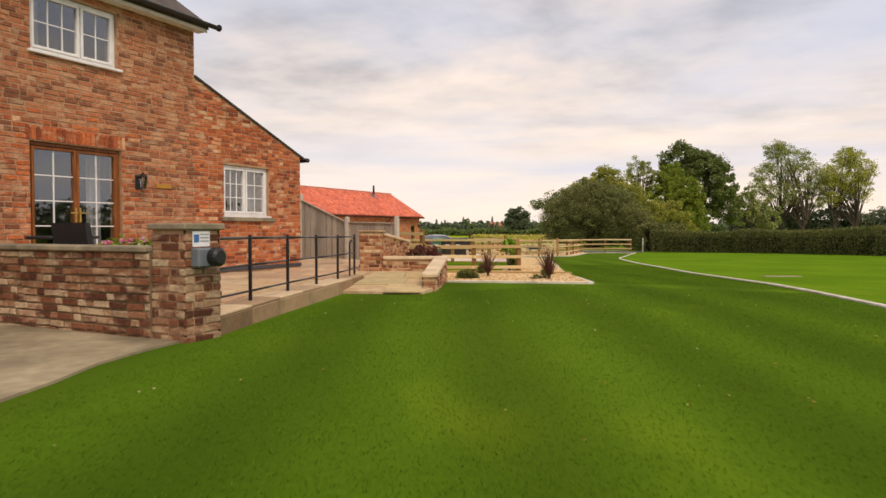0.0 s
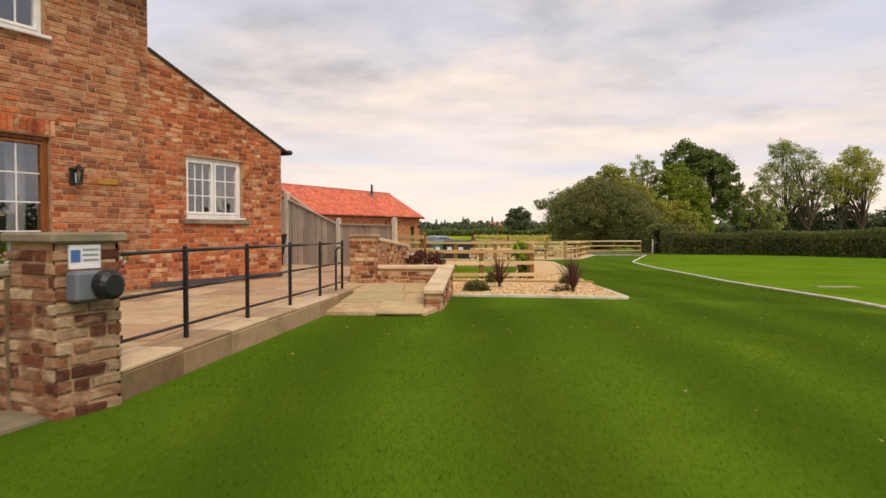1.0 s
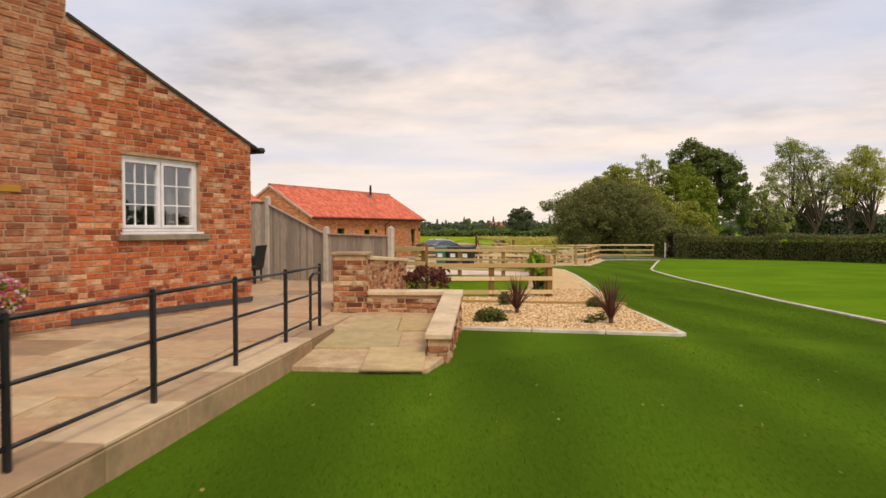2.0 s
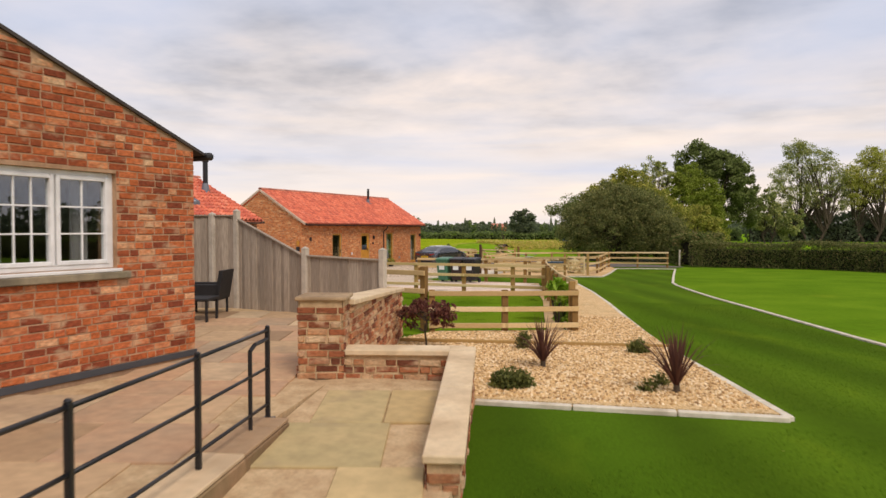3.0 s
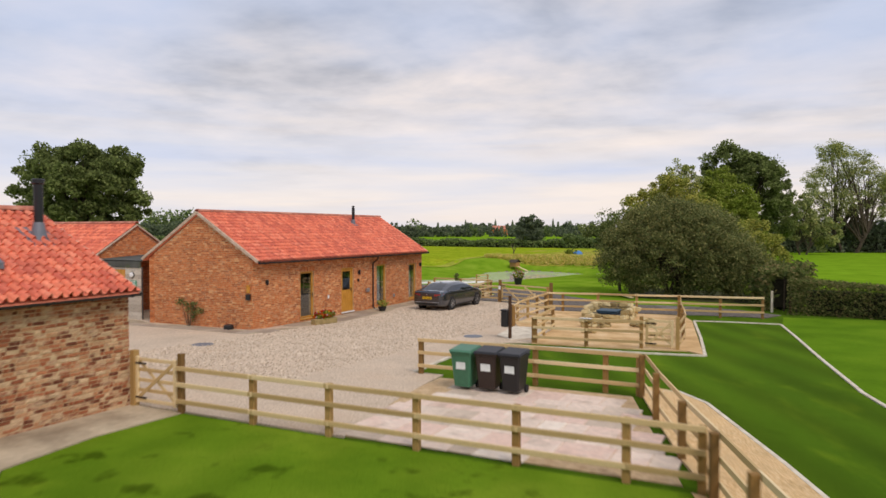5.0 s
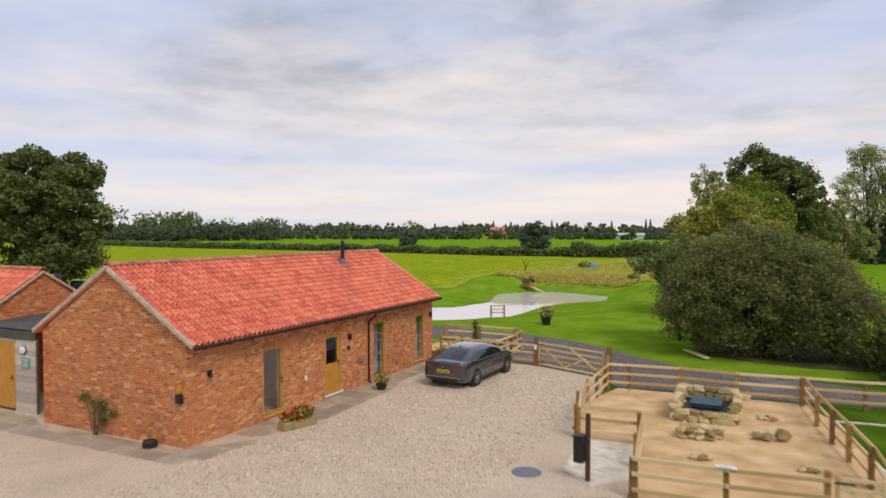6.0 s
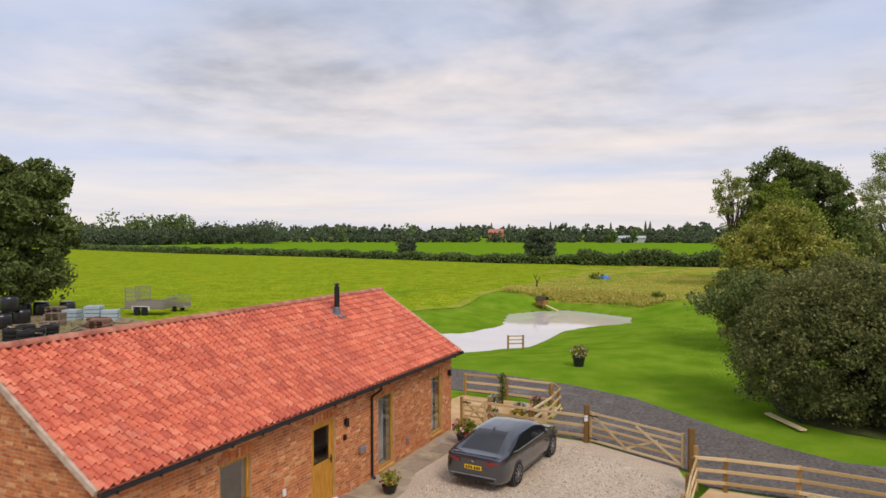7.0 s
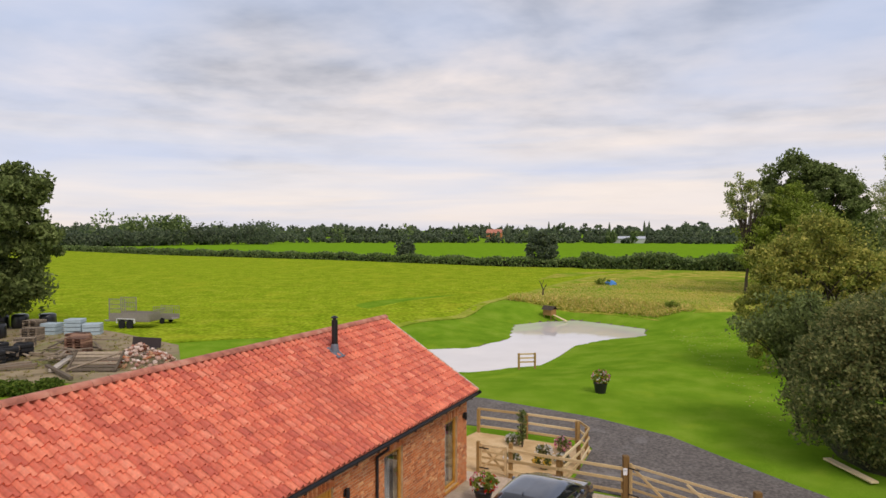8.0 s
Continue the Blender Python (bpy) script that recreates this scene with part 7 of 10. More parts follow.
for end, yw in (("r", -1.38), ("f", 1.44)):
    for sx in (-1, 1):
        # Black disc standing in for the shade in the wheel arch hollow.
        part("wheel_arch", Mesh().cyl((sx * 0.78, yw, 0.335), (sx * 0.928, yw, 0.335), 0.375, n=24), M_BLACK, car)
        wheel = part("wheel", Mesh().lathe([(0.20, -0.1), (0.30, -0.11), (0.33, -0.08), (0.335, 0), (0.33, 0.08), (0.30, 0.11), (0.23, 0.105)], n=26), M_TYRE, car, "black road tyre")
        wheel.matrix_basis = pose(sx * 0.835, yw, 0.335, 0, 90 * sx, 0)
        rim = Mesh().lathe([(0.235, 0.085), (0.235, 0.107), (0.215, 0.100)], n=26)
        for i in range(10):
            a = 2 * math.pi * i / 10
            rim.beam((0.05 * math.cos(a), 0.05 * math.sin(a), 0.095), (0.225 * math.cos(a), 0.225 * math.sin(a), 0.098), 0.028, 0.02, 0.004)
        rim.cyl((0, 0, 0.05), (0, 0, 0.108), 0.055, n=12)
        part("rim", rim, M_ALLOY, wheel)
        part("brake_disc", Mesh().cyl((0, 0, 0.055), (0, 0, 0.06), 0.2, n=20), M_BLACK, wheel)
M_TAIL = plain("red_tail_lens", (0.35, 0.01, 0.012), rough=0.12, spec=0.8)
for sx in (-1, 1):
    part("tail_light", Mesh().add([(sx * 0.40, -2.345, 0.76), (sx * 0.70, -2.30, 0.77), (sx * 0.845, -2.12, 0.80), (sx * 0.845, -2.12, 0.89), (sx * 0.72, -2.32, 0.87), (sx * 0.40, -2.375, 0.85),
                                    (sx * 0.40, -2.25, 0.76), (sx * 0.70, -2.2, 0.77), (sx * 0.78, -2.1, 0.80), (sx * 0.78, -2.1, 0.89), (sx * 0.72, -2.2, 0.87), (sx * 0.40, -2.25, 0.85)],
                                   [(0, 1, 4, 5), (1, 2, 3, 4), (5, 4, 10, 11), (4, 3, 9, 10), (0, 6, 7, 1), (1, 7, 8, 2), (2, 8, 9, 3), (0, 5, 11, 6)]), M_TAIL, car, "red tail light cluster", loc=(sx * 0.02, -0.035, 0))
    part("door_mirror", Mesh().box(min(sx * 0.9, sx * 1.02), 0.72, 0.92, max(sx * 0.9, sx * 1.02), 0.84, 1.04, 0.025), M_CARPAINT, car)
    part("door_handle", Mesh().box(sx * 0.915 - 0.015, -0.28, 0.74, sx * 0.915 + 0.015, -0.08, 0.765, 0.006).box(sx * 0.915 - 0.015, -1.12, 0.76, sx * 0.915 + 0.015, -0.92, 0.785, 0.006), M_CARPAINT, car)
    part("exhaust_tip", Mesh().cyl((sx * 0.55, -2.36, 0.33), (sx * 0.55, -2.2, 0.33), 0.045, n=12), M_ALLOY, car)
for sx in (-1, 1):
    trim = [(sx * 0.893, y, z) for y, z in ((-1.62, 1.0), (-1.3, 0.958), (-0.8, 0.948), (-0.2, 0.94), (0.4, 0.932), (0.95, 0.925))]
    part("window_trim", Mesh().tube(trim, 0.011, 6), M_ALLOY, car, "bright chrome strip under the side glass")
    part("sill_trim", Mesh().box(sx * 0.925 - 0.012, -0.95, 0.235, sx * 0.925 + 0.012, 0.98, 0.275, 0.006), M_BLACK, car)
part("boot_lip", Mesh().beam((-0.66, -2.27, 1.0), (0.66, -2.27, 1.0), 0.07, 0.025, 0.008), M_CARPAINT, car)
part("bumper_strip", Mesh().beam((-0.7, -2.375, 0.44), (0.7, -2.375, 0.44), 0.03, 0.02, 0.006), M_ALLOY, car)
part("rear_valance", Mesh().box(-0.62, -2.37, 0.29, 0.62, -2.24, 0.42, 0.03), M_BLACK, car)
plate = part("number_plate", Mesh().box(-0.26, -2.388, 0.60, 0.26, -2.365, 0.715, 0.004), plain("plate_yellow", lin(235, 190, 20), rough=0.4), car, "yellow plate with plain dark bars")
for i, x in enumerate((-0.19, -0.115, -0.04, 0.06, 0.135, 0.2)):
    part("plate_bar", Mesh().box(x - 0.022, -2.3905, 0.622, x + 0.022, -2.3885, 0.692), M_BLACK, plate)
part("boot_badge", Mesh().lathe([(0.035, 0), (0.035, 0.01)], (0, 0, 0), 14), M_ALLOY, car).matrix_basis = pose(0, -2.383, 0.83, 90, 0, 0)
part("aerial", Mesh().add([(-0.02, -1.0, 1.345), (0.02, -1.0, 1.345), (0, -0.82, 1.35), (0, -1.0, 1.41)], [(0, 1, 3), (1, 2, 3), (2, 0, 3)]), M_CARPAINT, car)

# ---- wheelie bins ----
def wheelie_bin(x, y, colour, lid_colour, label, rz=0):
    z = ground_z(x, y) + 0.03
    t = thing("wheelie_bin", (x, y, z), label, "bin", "wheelie bins", rz)
    t.matrix_basis = pose(x, y, z, 0, 0, rz) @ Matrix.Diagonal((0.9, 0.92, 0.92, 1))
    m = Mesh()
    lo, hi = 0.22, 0.28
    rows = [(0.10, lo, 0.24), (0.5, 0.25, 0.29), (0.92, hi, 0.33), (0.93, hi + 0.025, 0.355), (0.99, hi + 0.025, 0.355)]
    v = []
    for zz, a, b in rows:
        c = 0.04
        v += [(-a + c, -b, zz), (a - c, -b, zz), (a, -b + c, zz), (a, b - c, zz), (a - c, b, zz), (-a + c, b, zz), (-a, b - c, zz), (-a, -b + c, zz)]
    f = [(8 * j + i, 8 * j + (i + 1) % 8, 8 * j + 8 + (i + 1) % 8, 8 * j + 8 + i) for j in range(len(rows) - 1) for i in range(8)]
    f += [tuple(range(7, -1, -1)), tuple(range(32, 40))]
    mt = plain(label.split()[0] + "_bin_plastic", colour, rough=0.45)
    part("bin_body", m.add(v, f), mt, t)
    ml = plain(label.split()[0] + "_bin_lid", lid_colour, rough=0.45)
    part("lid", Mesh().add([(-0.31, -0.39, 0.995), (0.31, -0.39, 0.995), (0.31, 0.36, 1.03), (-0.31, 0.36, 1.03), (-0.28, -0.34, 1.04), (0.28, -0.34, 1.04), (0.28, 0.3, 1.09), (-0.28, 0.3, 1.09)],
                           [(3, 2, 1, 0), (4, 5, 6, 7), (0, 1, 5, 4), (1, 2, 6, 5), (2, 3, 7, 6), (3, 0, 4, 7)]), ml, t)
    part("handle_bar", Mesh().cyl((-0.24, 0.40, 1.0), (0.24, 0.40, 1.0), 0.016, n=8), mt, t)
    for sx in (-1, 1):
        part("wheel", Mesh().cyl((sx * 0.2, 0.26, 0.1), (sx * 0.26, 0.26, 0.1), 0.1, n=16), M_TYRE, t)
    part("label_patch", Mesh().box(-0.13, -0.312, 0.55, 0.13, -0.302, 0.78), plain(label.split()[0] + "_bin_label", (0.7, 0.75, 0.72)), t, "pale printed label patch")


wheelie_bin(-16.27, 31.45, lin(58, 112, 84), lin(66, 120, 92), "green plastic wheelie bin on the paving")
wheelie_bin(-15.67, 31.47, (0.03, 0.016, 0.012), (0.012, 0.012, 0.014), "brown plastic wheelie bin with a black lid", 2)
wheelie_bin(-15.07, 31.47, (0.012, 0.012, 0.013), (0.012, 0.012, 0.014), "black plastic wheelie bin on the paving", -2)

# ---- things in and by the pen ----
zp = ground_z(-18.6, 40.2)
single("sign_post", post_mesh(1.62, 0.1), M_DARKPOST, "tall square timber post beside the pad", "post", (-18.52, 40.3, zp))
pb = thing("dog_waste_bin", (-18.68, 40.32, zp + 0.75), "black plastic litter bin fixed to a post", "bin")
part("bin_body", Mesh().box(-0.16, -0.14, -0.28, 0.1, 0.14, 0.3, 0.03), M_GUTTER, pb)
part("bin_hood", Mesh().box(-0.18, -0.15, 0.3, 0.1, 0.15, 0.36, 0.02), M_GUTTER, pb)
single("concrete_pad", Mesh().prism([(-19.25, 40.8), (-18.4, 40.05), (-17.62, 40.95), (-17.95, 43.5), (-19.5, 43.3)], zp - 0.1, zp + 0.06), M_KERB, "pale concrete pad beside the pen", "pad", kind="structure")
notice = thing("pen_notice", (-15.55, 39.68, ground_z(-15.5, 39.7) + 0.97), "small white notice laid on a fence post", "sign")
part("notice_plate", Mesh().box(-0.2, -0.06, 0, 0.2, 0.1, 0.015, 0.004), M_WHITE, notice)
part("text_bar", Mesh().box(-0.12, -0.03, 0.0155, 0.12, -0.005, 0.018), M_STEEL, notice)


def rock(r, seed, squash=0.7, n=7):
    """An uneven quarried stone."""
    rnd = random.Random(seed)
    m = Mesh()
    v, f = [], []
    for j in range(5):
        th = math.pi * (j + 0.0) / 4
        for i in range(n):
            a = 2 * math.pi * i / n
            k = r * rnd.uniform(0.75, 1.15)
            v.append((k * math.sin(th) * math.cos(a), k * math.sin(th) * math.sin(a) * rnd.uniform(0.8, 1.0), k * math.cos(th) * squash))
    f = [(j * n + i, (j + 1) * n + i, (j + 1) * n + (i + 1) % n, j * n + (i + 1) % n) for j in range(4) for i in range(n)]
    return m.add(v, f)


M_ROCK = material("pale_limestone", [lin(150, 130, 86), lin(190, 168, 116), lin(214, 196, 150)], rough=0.9, scale=4, bump=0.6, bump_scale=18, bump_dist=0.03, pick="object", fine=(10, 0.2), stain=(lin(96, 98, 62), 2.0, 0.58, 0.6))
ROCKS = [rock(0.5, 200 + i, 0.62).data("stone", M_ROCK) for i in range(6)]


def stone_ring(name, cx, cy, half_x, half_y, courses, size, label, seed, rz=0.0, z_extra=0.0):
    rnd = random.Random(seed)
    z0 = ground_z(cx, cy) + 0.04
    t = thing(name, (cx, cy, z0), label, "stone ring", rz=rz)
    for c in range(courses):
        per = []
        step_ = size * 0.85
        for x in np.arange(-half_x, half_x + 0.01, step_):
            per += [(x, -half_y), (x, half_y)]
        for y in np.arange(-half_y + step_, half_y - 0.05, step_):
            per += [(-half_x, y), (half_x, y)]
        for x, y in per:
            ob = new("stone", rnd.choice(ROCKS))
            ob.parent = t
            s = size * rnd.uniform(0.8, 1.25)
            ob.matrix_basis = pose(x + rnd.uniform(-0.05, 0.05), y + rnd.uniform(-0.05, 0.05), c * size * 0.5 + size * 0.28, rnd.uniform(-20, 20), rnd.uniform(-20, 20), rnd.uniform(0, 360)) @ Matrix.Diagonal((s, s, s * 0.9, 1))
    return t


raised = thing("raised_stone_pond", (-16.6, 47.9, ground_z(-16.6, 47.9) + 0.04), "rough limestone block surround of a raised pond", "raised pond")
def rough_block(seed):
    """A roughly squared quarry stone with knocked-off corners."""
    q = random.Random(seed)
    m = Mesh().box(-0.5, -0.5, -0.5, 0.5, 0.5, 0.5, 0.16)
    m.v = [(x + q.uniform(-0.11, 0.11), y + q.uniform(-0.11, 0.11), z + q.uniform(-0.13, 0.13)) for x, y, z in m.v]
    return m.data("stone", M_ROCK)


BLOCKS = [rough_block(330 + i) for i in range(6)]
rnd = random.Random(301)
for x0_, y0_, x1_, y1_, n_c in ((-0.85, -1.0, 0.85, -1.0, 2), (-0.85, 1.0, 0.85, 1.0, 4), (-0.85, -1.0, -0.85, 1.0, 4), (0.85, -1.0, 0.85, 1.0, 3)):
    run = math.hypot(x1_ - x0_, y1_ - y0_)
    ang = math.degrees(math.atan2(y1_ - y0_, x1_ - x0_))
    for c_ in range(n_c):
        p_ = -0.1 + rnd.uniform(0, 0.15)
        while p_ < run:
            l_ = rnd.uniform(0.26, 0.48)
            m_ = (p_ + l_ / 2) / run
            ob = new("stone", rnd.choice(BLOCKS))
            ob.parent = raised
            ob.matrix_basis = pose(x0_ + (x1_ - x0_) * m_ + rnd.uniform(-0.02, 0.02), y0_ + (y1_ - y0_) * m_ + rnd.uniform(-0.02, 0.02), 0.09 + c_ * 0.165, rnd.uniform(-8, 8), rnd.uniform(-8, 8), ang + rnd.uniform(-16, 16)) @ Matrix.Diagonal((l_ * 1.05, rnd.uniform(0.2, 0.34), rnd.uniform(0.15, 0.22), 1))
            p_ += l_
part("liner", Mesh().box(-0.72, -0.88, 0.0, 0.72, 0.88, 0.30, 0.02), M_BLACK, raised, "dark pond liner")
part("pond_cover", Mesh().box(-0.48, -0.5, 0.40, 0.46, 0.42, 0.46, 0.02).box(-0.44, -0.46, 0.31, 0.42, 0.38, 0.40, 0.02), plain("slate_blue_cover", lin(62, 88, 104), rough=0.5), raised, "slate blue box cover")
stone_ring("stone_fire_ring", -16.55, 45.2, 0.45, 0.28, 2, 0.30, "ring of loose pale stones on sand", 302)
stone_ring("stone_heap", -14.75, 45.8, 0.36, 0.22, 1, 0.36, "heap of loose pale stones on sand", 303)
stone_ring("stone_cluster", -14.85, 47.9, 0.2, 0.16, 1, 0.2, "small cluster of stones on sand", 304)
stone_ring("flat_stones", -16.3, 43.2, 0.22, 0.1, 1, 0.22, "few flat stones lying on sand", 305)
stone_ring("lone_stones", -13.9, 43.2, 0.2, 0.08, 1, 0.2, "two pale stones lying on sand", 306)
for x, y in ((-27.44, 34.13), (-20.0, 40.3)):
    mh = thing("manhole_cover", (x, y, ground_z(x, y) + 0.036), "round dark iron manhole cover in gravel", "manhole cover", "manhole covers")
    part("frame_ring", Mesh().lathe([(0.36, 0.0), (0.36, 0.014), (0.32, 0.016)], n=24), M_LEAD, mh)
    part("cover_plate", Mesh().lathe([(0.315, 0.0), (0.315, 0.012)], n=24), M_LEAD, mh)
single("hose_pot", Mesh().lathe([(0.12, 0.0), (0.2, 0.03), (0.2, 0.16), (0.16, 0.2)], n=14), M_GUTTER, "low black plastic tub by the gable", "tub", (-29.75, 37.75, 0.09))

# ---- patio furniture ----
def rattan_seat(name, x, y, z, rz, w, label, cat, tall=0.92):
    t = thing(name, (x, y, z), label, cat, rz=rz)
    t.matrix_basis = pose(x, y, z, 0, 0, rz) @ Matrix.Diagonal((0.95, 0.95, tall, 1))
    for sx in (-1, 1):
        for yy in (-0.3, 0.3):
            part("leg", Mesh().box(sx * (w / 2 - 0.04) - 0.02, yy - 0.02, 0, sx * (w / 2 - 0.04) + 0.02, yy + 0.02, 0.3, 0.004), M_RATTAN, t)
        part("arm", Mesh().box(sx * (w / 2 - 0.035) - 0.035, -0.34, 0.3, sx * (w / 2 - 0.035) + 0.035, 0.34, 0.6, 0.015), M_RATTAN, t)
    part("seat", Mesh().box(-w / 2 + 0.07, -0.34, 0.27, w / 2 - 0.07, 0.3, 0.37, 0.015), M_RATTAN, t)
    part("cushion", Mesh().box(-w / 2 + 0.08, -0.33, 0.372, w / 2 - 0.08, 0.26, 0.44, 0.025), plain("charcoal_cushion", (0.02, 0.02, 0.023), rough=0.9), t)
    part("backrest", Mesh().add([(-w / 2, 0.26, 0.3), (w / 2, 0.26, 0.3), (w / 2, 0.34, 0.3), (-w / 2, 0.34, 0.3), (-w / 2, 0.36, 0.86), (w / 2, 0.36, 0.86), (w / 2, 0.43, 0.86), (-w / 2, 0.43, 0.86)],
                                 [(3, 2, 1, 0), (4, 5, 6, 7), (0, 1, 5, 4), (1, 2, 6, 5), (2, 3, 7, 6), (3, 0, 4, 7)]), M_RATTAN, t)
    return t


rattan_seat("rattan_armchair", -13.33, 15.86, terrace_z(-13.33, 15.86), -65, 0.62, "black woven rattan garden armchair on paving", "armchair")
rattan_seat("rattan_sofa", -14.42, 15.42, terrace_z(-14.42, 15.42), 26, 1.25, "black woven rattan garden sofa by the fence", "sofa")
ct = thing("rattan_table", (-12.93, 15.05, terrace_z(-12.93, 15.05)), "low black rattan garden table with dark top", "table", rz=26)
part("tabletop", Mesh().box(-0.45, -0.28, 0.34, 0.45, 0.28, 0.39, 0.01), M_RATTAN, ct)
for sx in (-1, 1):
    for sy in (-1, 1):
        part("leg", Mesh().box(sx * 0.41 - 0.02, sy * 0.24 - 0.02, 0, sx * 0.41 + 0.02, sy * 0.24 + 0.02, 0.34, 0.004), M_RATTAN, ct)
rattan_seat("rattan_armchair", -7.92, 6.0, terrace_z(-7.92, 6.0), 180, 0.62, "black woven rattan armchair behind the terrace wall", "armchair", 1.02)
rattan_seat("rattan_armchair", -9.75, 6.0, terrace_z(-9.75, 6.0), 150, 0.62, "black woven rattan armchair behind the terrace wall", "armchair", 1.02)
tt = thing("terrace_table", (-9.1, 6.35, terrace_z(-9.1, 6.35)), "dark round garden table on the terrace", "table")
part("tabletop", Mesh().lathe([(0.4, 0.68), (0.42, 0.69), (0.42, 0.71), (0.4, 0.72)], n=20), M_RATTAN, tt)
part("pedestal", Mesh().lathe([(0.22, 0.0), (0.2, 0.03), (0.05, 0.08), (0.04, 0.68)], n=12), M_RATTAN, tt)

# ---- box and notice on the terrace pier ----
lk = thing("wall_socket_box", (-5.40, 5.10, 1.62), "grey weatherproof box with a round black cover", "wall box", rz=90)
part("box_body", Mesh().box(-0.11, -0.11, -0.09, 0.11, 0.0, 0.08, 0.015), plain("grey_box_plastic", lin(108, 116, 122), rough=0.5), lk)
part("round_cover", Mesh().lathe([(0.085, 0.0), (0.085, 0.07), (0.06, 0.09)], n=16), M_GUTTER, lk).matrix_basis = pose(0.06, -0.11, 0.0, 90, 0, 0)
nb = thing("pier_notice", (-5.395, 5.10, 1.76), "small white notice with blue and grey bars", "sign", rz=90)
part("notice_plate", Mesh().box(-0.09, -0.012, -0.05, 0.11, 0.0, 0.09, 0.003), M_WHITE, nb)
part("blue_patch", Mesh().box(-0.08, -0.0145, -0.01, -0.02, -0.0125, 0.06), plain("notice_blue", lin(60, 110, 170)), nb)
for i in range(3):
    part("text_bar", Mesh().box(-0.005, -0.0145, 0.055 - i * 0.03, 0.095, -0.0125, 0.067 - i * 0.03), M_STEEL, nb)

M_SCRAP = material("trodden_bare_earth", [lin(118, 104, 74), lin(150, 132, 100), lin(170, 152, 120)], rough=0.95, scale=0.8, bump=0.6, bump_scale=12, world_space=True, stain=(lin(112, 118, 56), 0.4, 0.5, 0.7))
M_TRAILER = plain("dull_grey_sheet", lin(146, 138, 126), rough=0.65)
# ---- behind the barn: trailer, bales, pallets, rubble ----
tr = thing("livestock_trailer", (-65.6, 71.4, 0), "grey galvanised car trailer with a mesh ramp", "trailer", rz=16)
tr.matrix_basis = pose(-65.9, 71.3, 0, 0, 0, 16) @ Matrix.Diagonal((0.86, 0.9, 1.12, 1))
part("trailer_bed", Mesh().box(-2.0, -0.85, 0.5, 2.0, 0.85, 0.6, 0.02).box(-2.0, -0.87, 0.6, 2.0, -0.82, 1.1).box(-2.0, 0.82, 0.6, 2.0, 0.87, 1.1).box(1.96, -0.82, 0.6, 2.0, 0.82, 1.1), M_TRAILER, tr, "grey sheet steel body")
for x in (-1.98, -0.4):
    for y in (-0.8, 0.8):
        part("cage_post", Mesh().box(x - 0.035, y - 0.035, 1.1, x + 0.035, y + 0.035, 2.1), M_TRAILER, tr)
for y in (-0.8, 0.8):
    for z in (1.4, 1.7, 2.08):
        part("cage_rail", Mesh().box(-1.94, y - 0.012, z - 0.02, -0.44, y + 0.012, z + 0.02), M_TRAILER, tr)
    for x in np.arange(-1.78, -0.5, 0.2):
        part("cage_bar", Mesh().box(x - 0.018, y - 0.034, 1.1, x + 0.018, y - 0.013, 2.1), M_TRAILER, tr)
rp_ = Mesh()
for x in np.arange(-0.8, 0.81, 0.2):
    rp_.beam((2.05, x, 0.55), (2.5, x, 1.35), 0.03, 0.03)
rp_.beam((2.05, -0.8, 0.58), (2.05, 0.8, 0.58), 0.04, 0.04).beam((2.5, -0.8, 1.35), (2.5, 0.8, 1.35), 0.04, 0.04).beam((2.28, -0.8, 0.95), (2.28, 0.8, 0.95), 0.03, 0.03)
part("ramp", rp_, M_TRAILER, tr)
for sx in (-0.35, 0.45):
    part("wheel", Mesh().cyl((sx - 0.3, -0.98, 0.33), (sx - 0.3, -0.85, 0.33), 0.33, n=18), M_TYRE, tr)
part("mudguard", Mesh().box(-1.1, -1.02, 0.68, 0.6, -0.84, 0.72, 0.01).box(-1.16, -1.02, 0.4, -1.1, -0.84, 0.72).box(0.6, -1.02, 0.4, 0.66, -0.84, 0.72), M_WHITE, tr, "white mudguard")
part("drawbar", Mesh().beam((-2.0, -0.5, 0.5), (-3.1, 0, 0.45), 0.08, 0.08).beam((-2.0, 0.5, 0.5), (-3.1, 0, 0.45), 0.08, 0.08), M_STEEL, tr)
M_WRAP = plain("black_bale_wrap", (0.012, 0.012, 0.014), rough=0.3, spec=0.7)
for i, (x, y, z) in enumerate(((-72.0, 68.2, 0), (-73.6, 67.0, 0), (-74.8, 66.2, 0), (-70.0, 63.0, 0), (-71.2, 62.2, 0), (-69.8, 62.0, 1.1), (-68.4, 60.6, 0))):
    b = single("silage_bale", Mesh().lathe([(0.45, 0.0), (0.6, 0.06), (0.63, 0.3), (0.62, 0.9), (0.58, 1.1), (0.4, 1.16)], n=18), M_WRAP, "round silage bale in black plastic wrap", "bale", (x, y, z), smooth=True, group="silage bales")
M_CRATE = plain("pale_blue_crate", lin(170, 186, 190), rough=0.6)
for i, (x, y, h) in enumerate(((-68.3, 66.0, 0.9), (-66.8, 66.8, 1.2), (-65.4, 67.2, 1.0))):
    c = thing("crate_stack", (x, y, 0), "stack of pale plastic crates and sheeting", "crates", "crate stacks", rz=20 + 9 * i)
    for k in range(int(h / 0.3)):
        part("crate", Mesh().box(-0.6, -0.5, 0.02 + 0.3 * k, 0.6, 0.5, 0.28 + 0.3 * k, 0.02), M_CRATE, c)
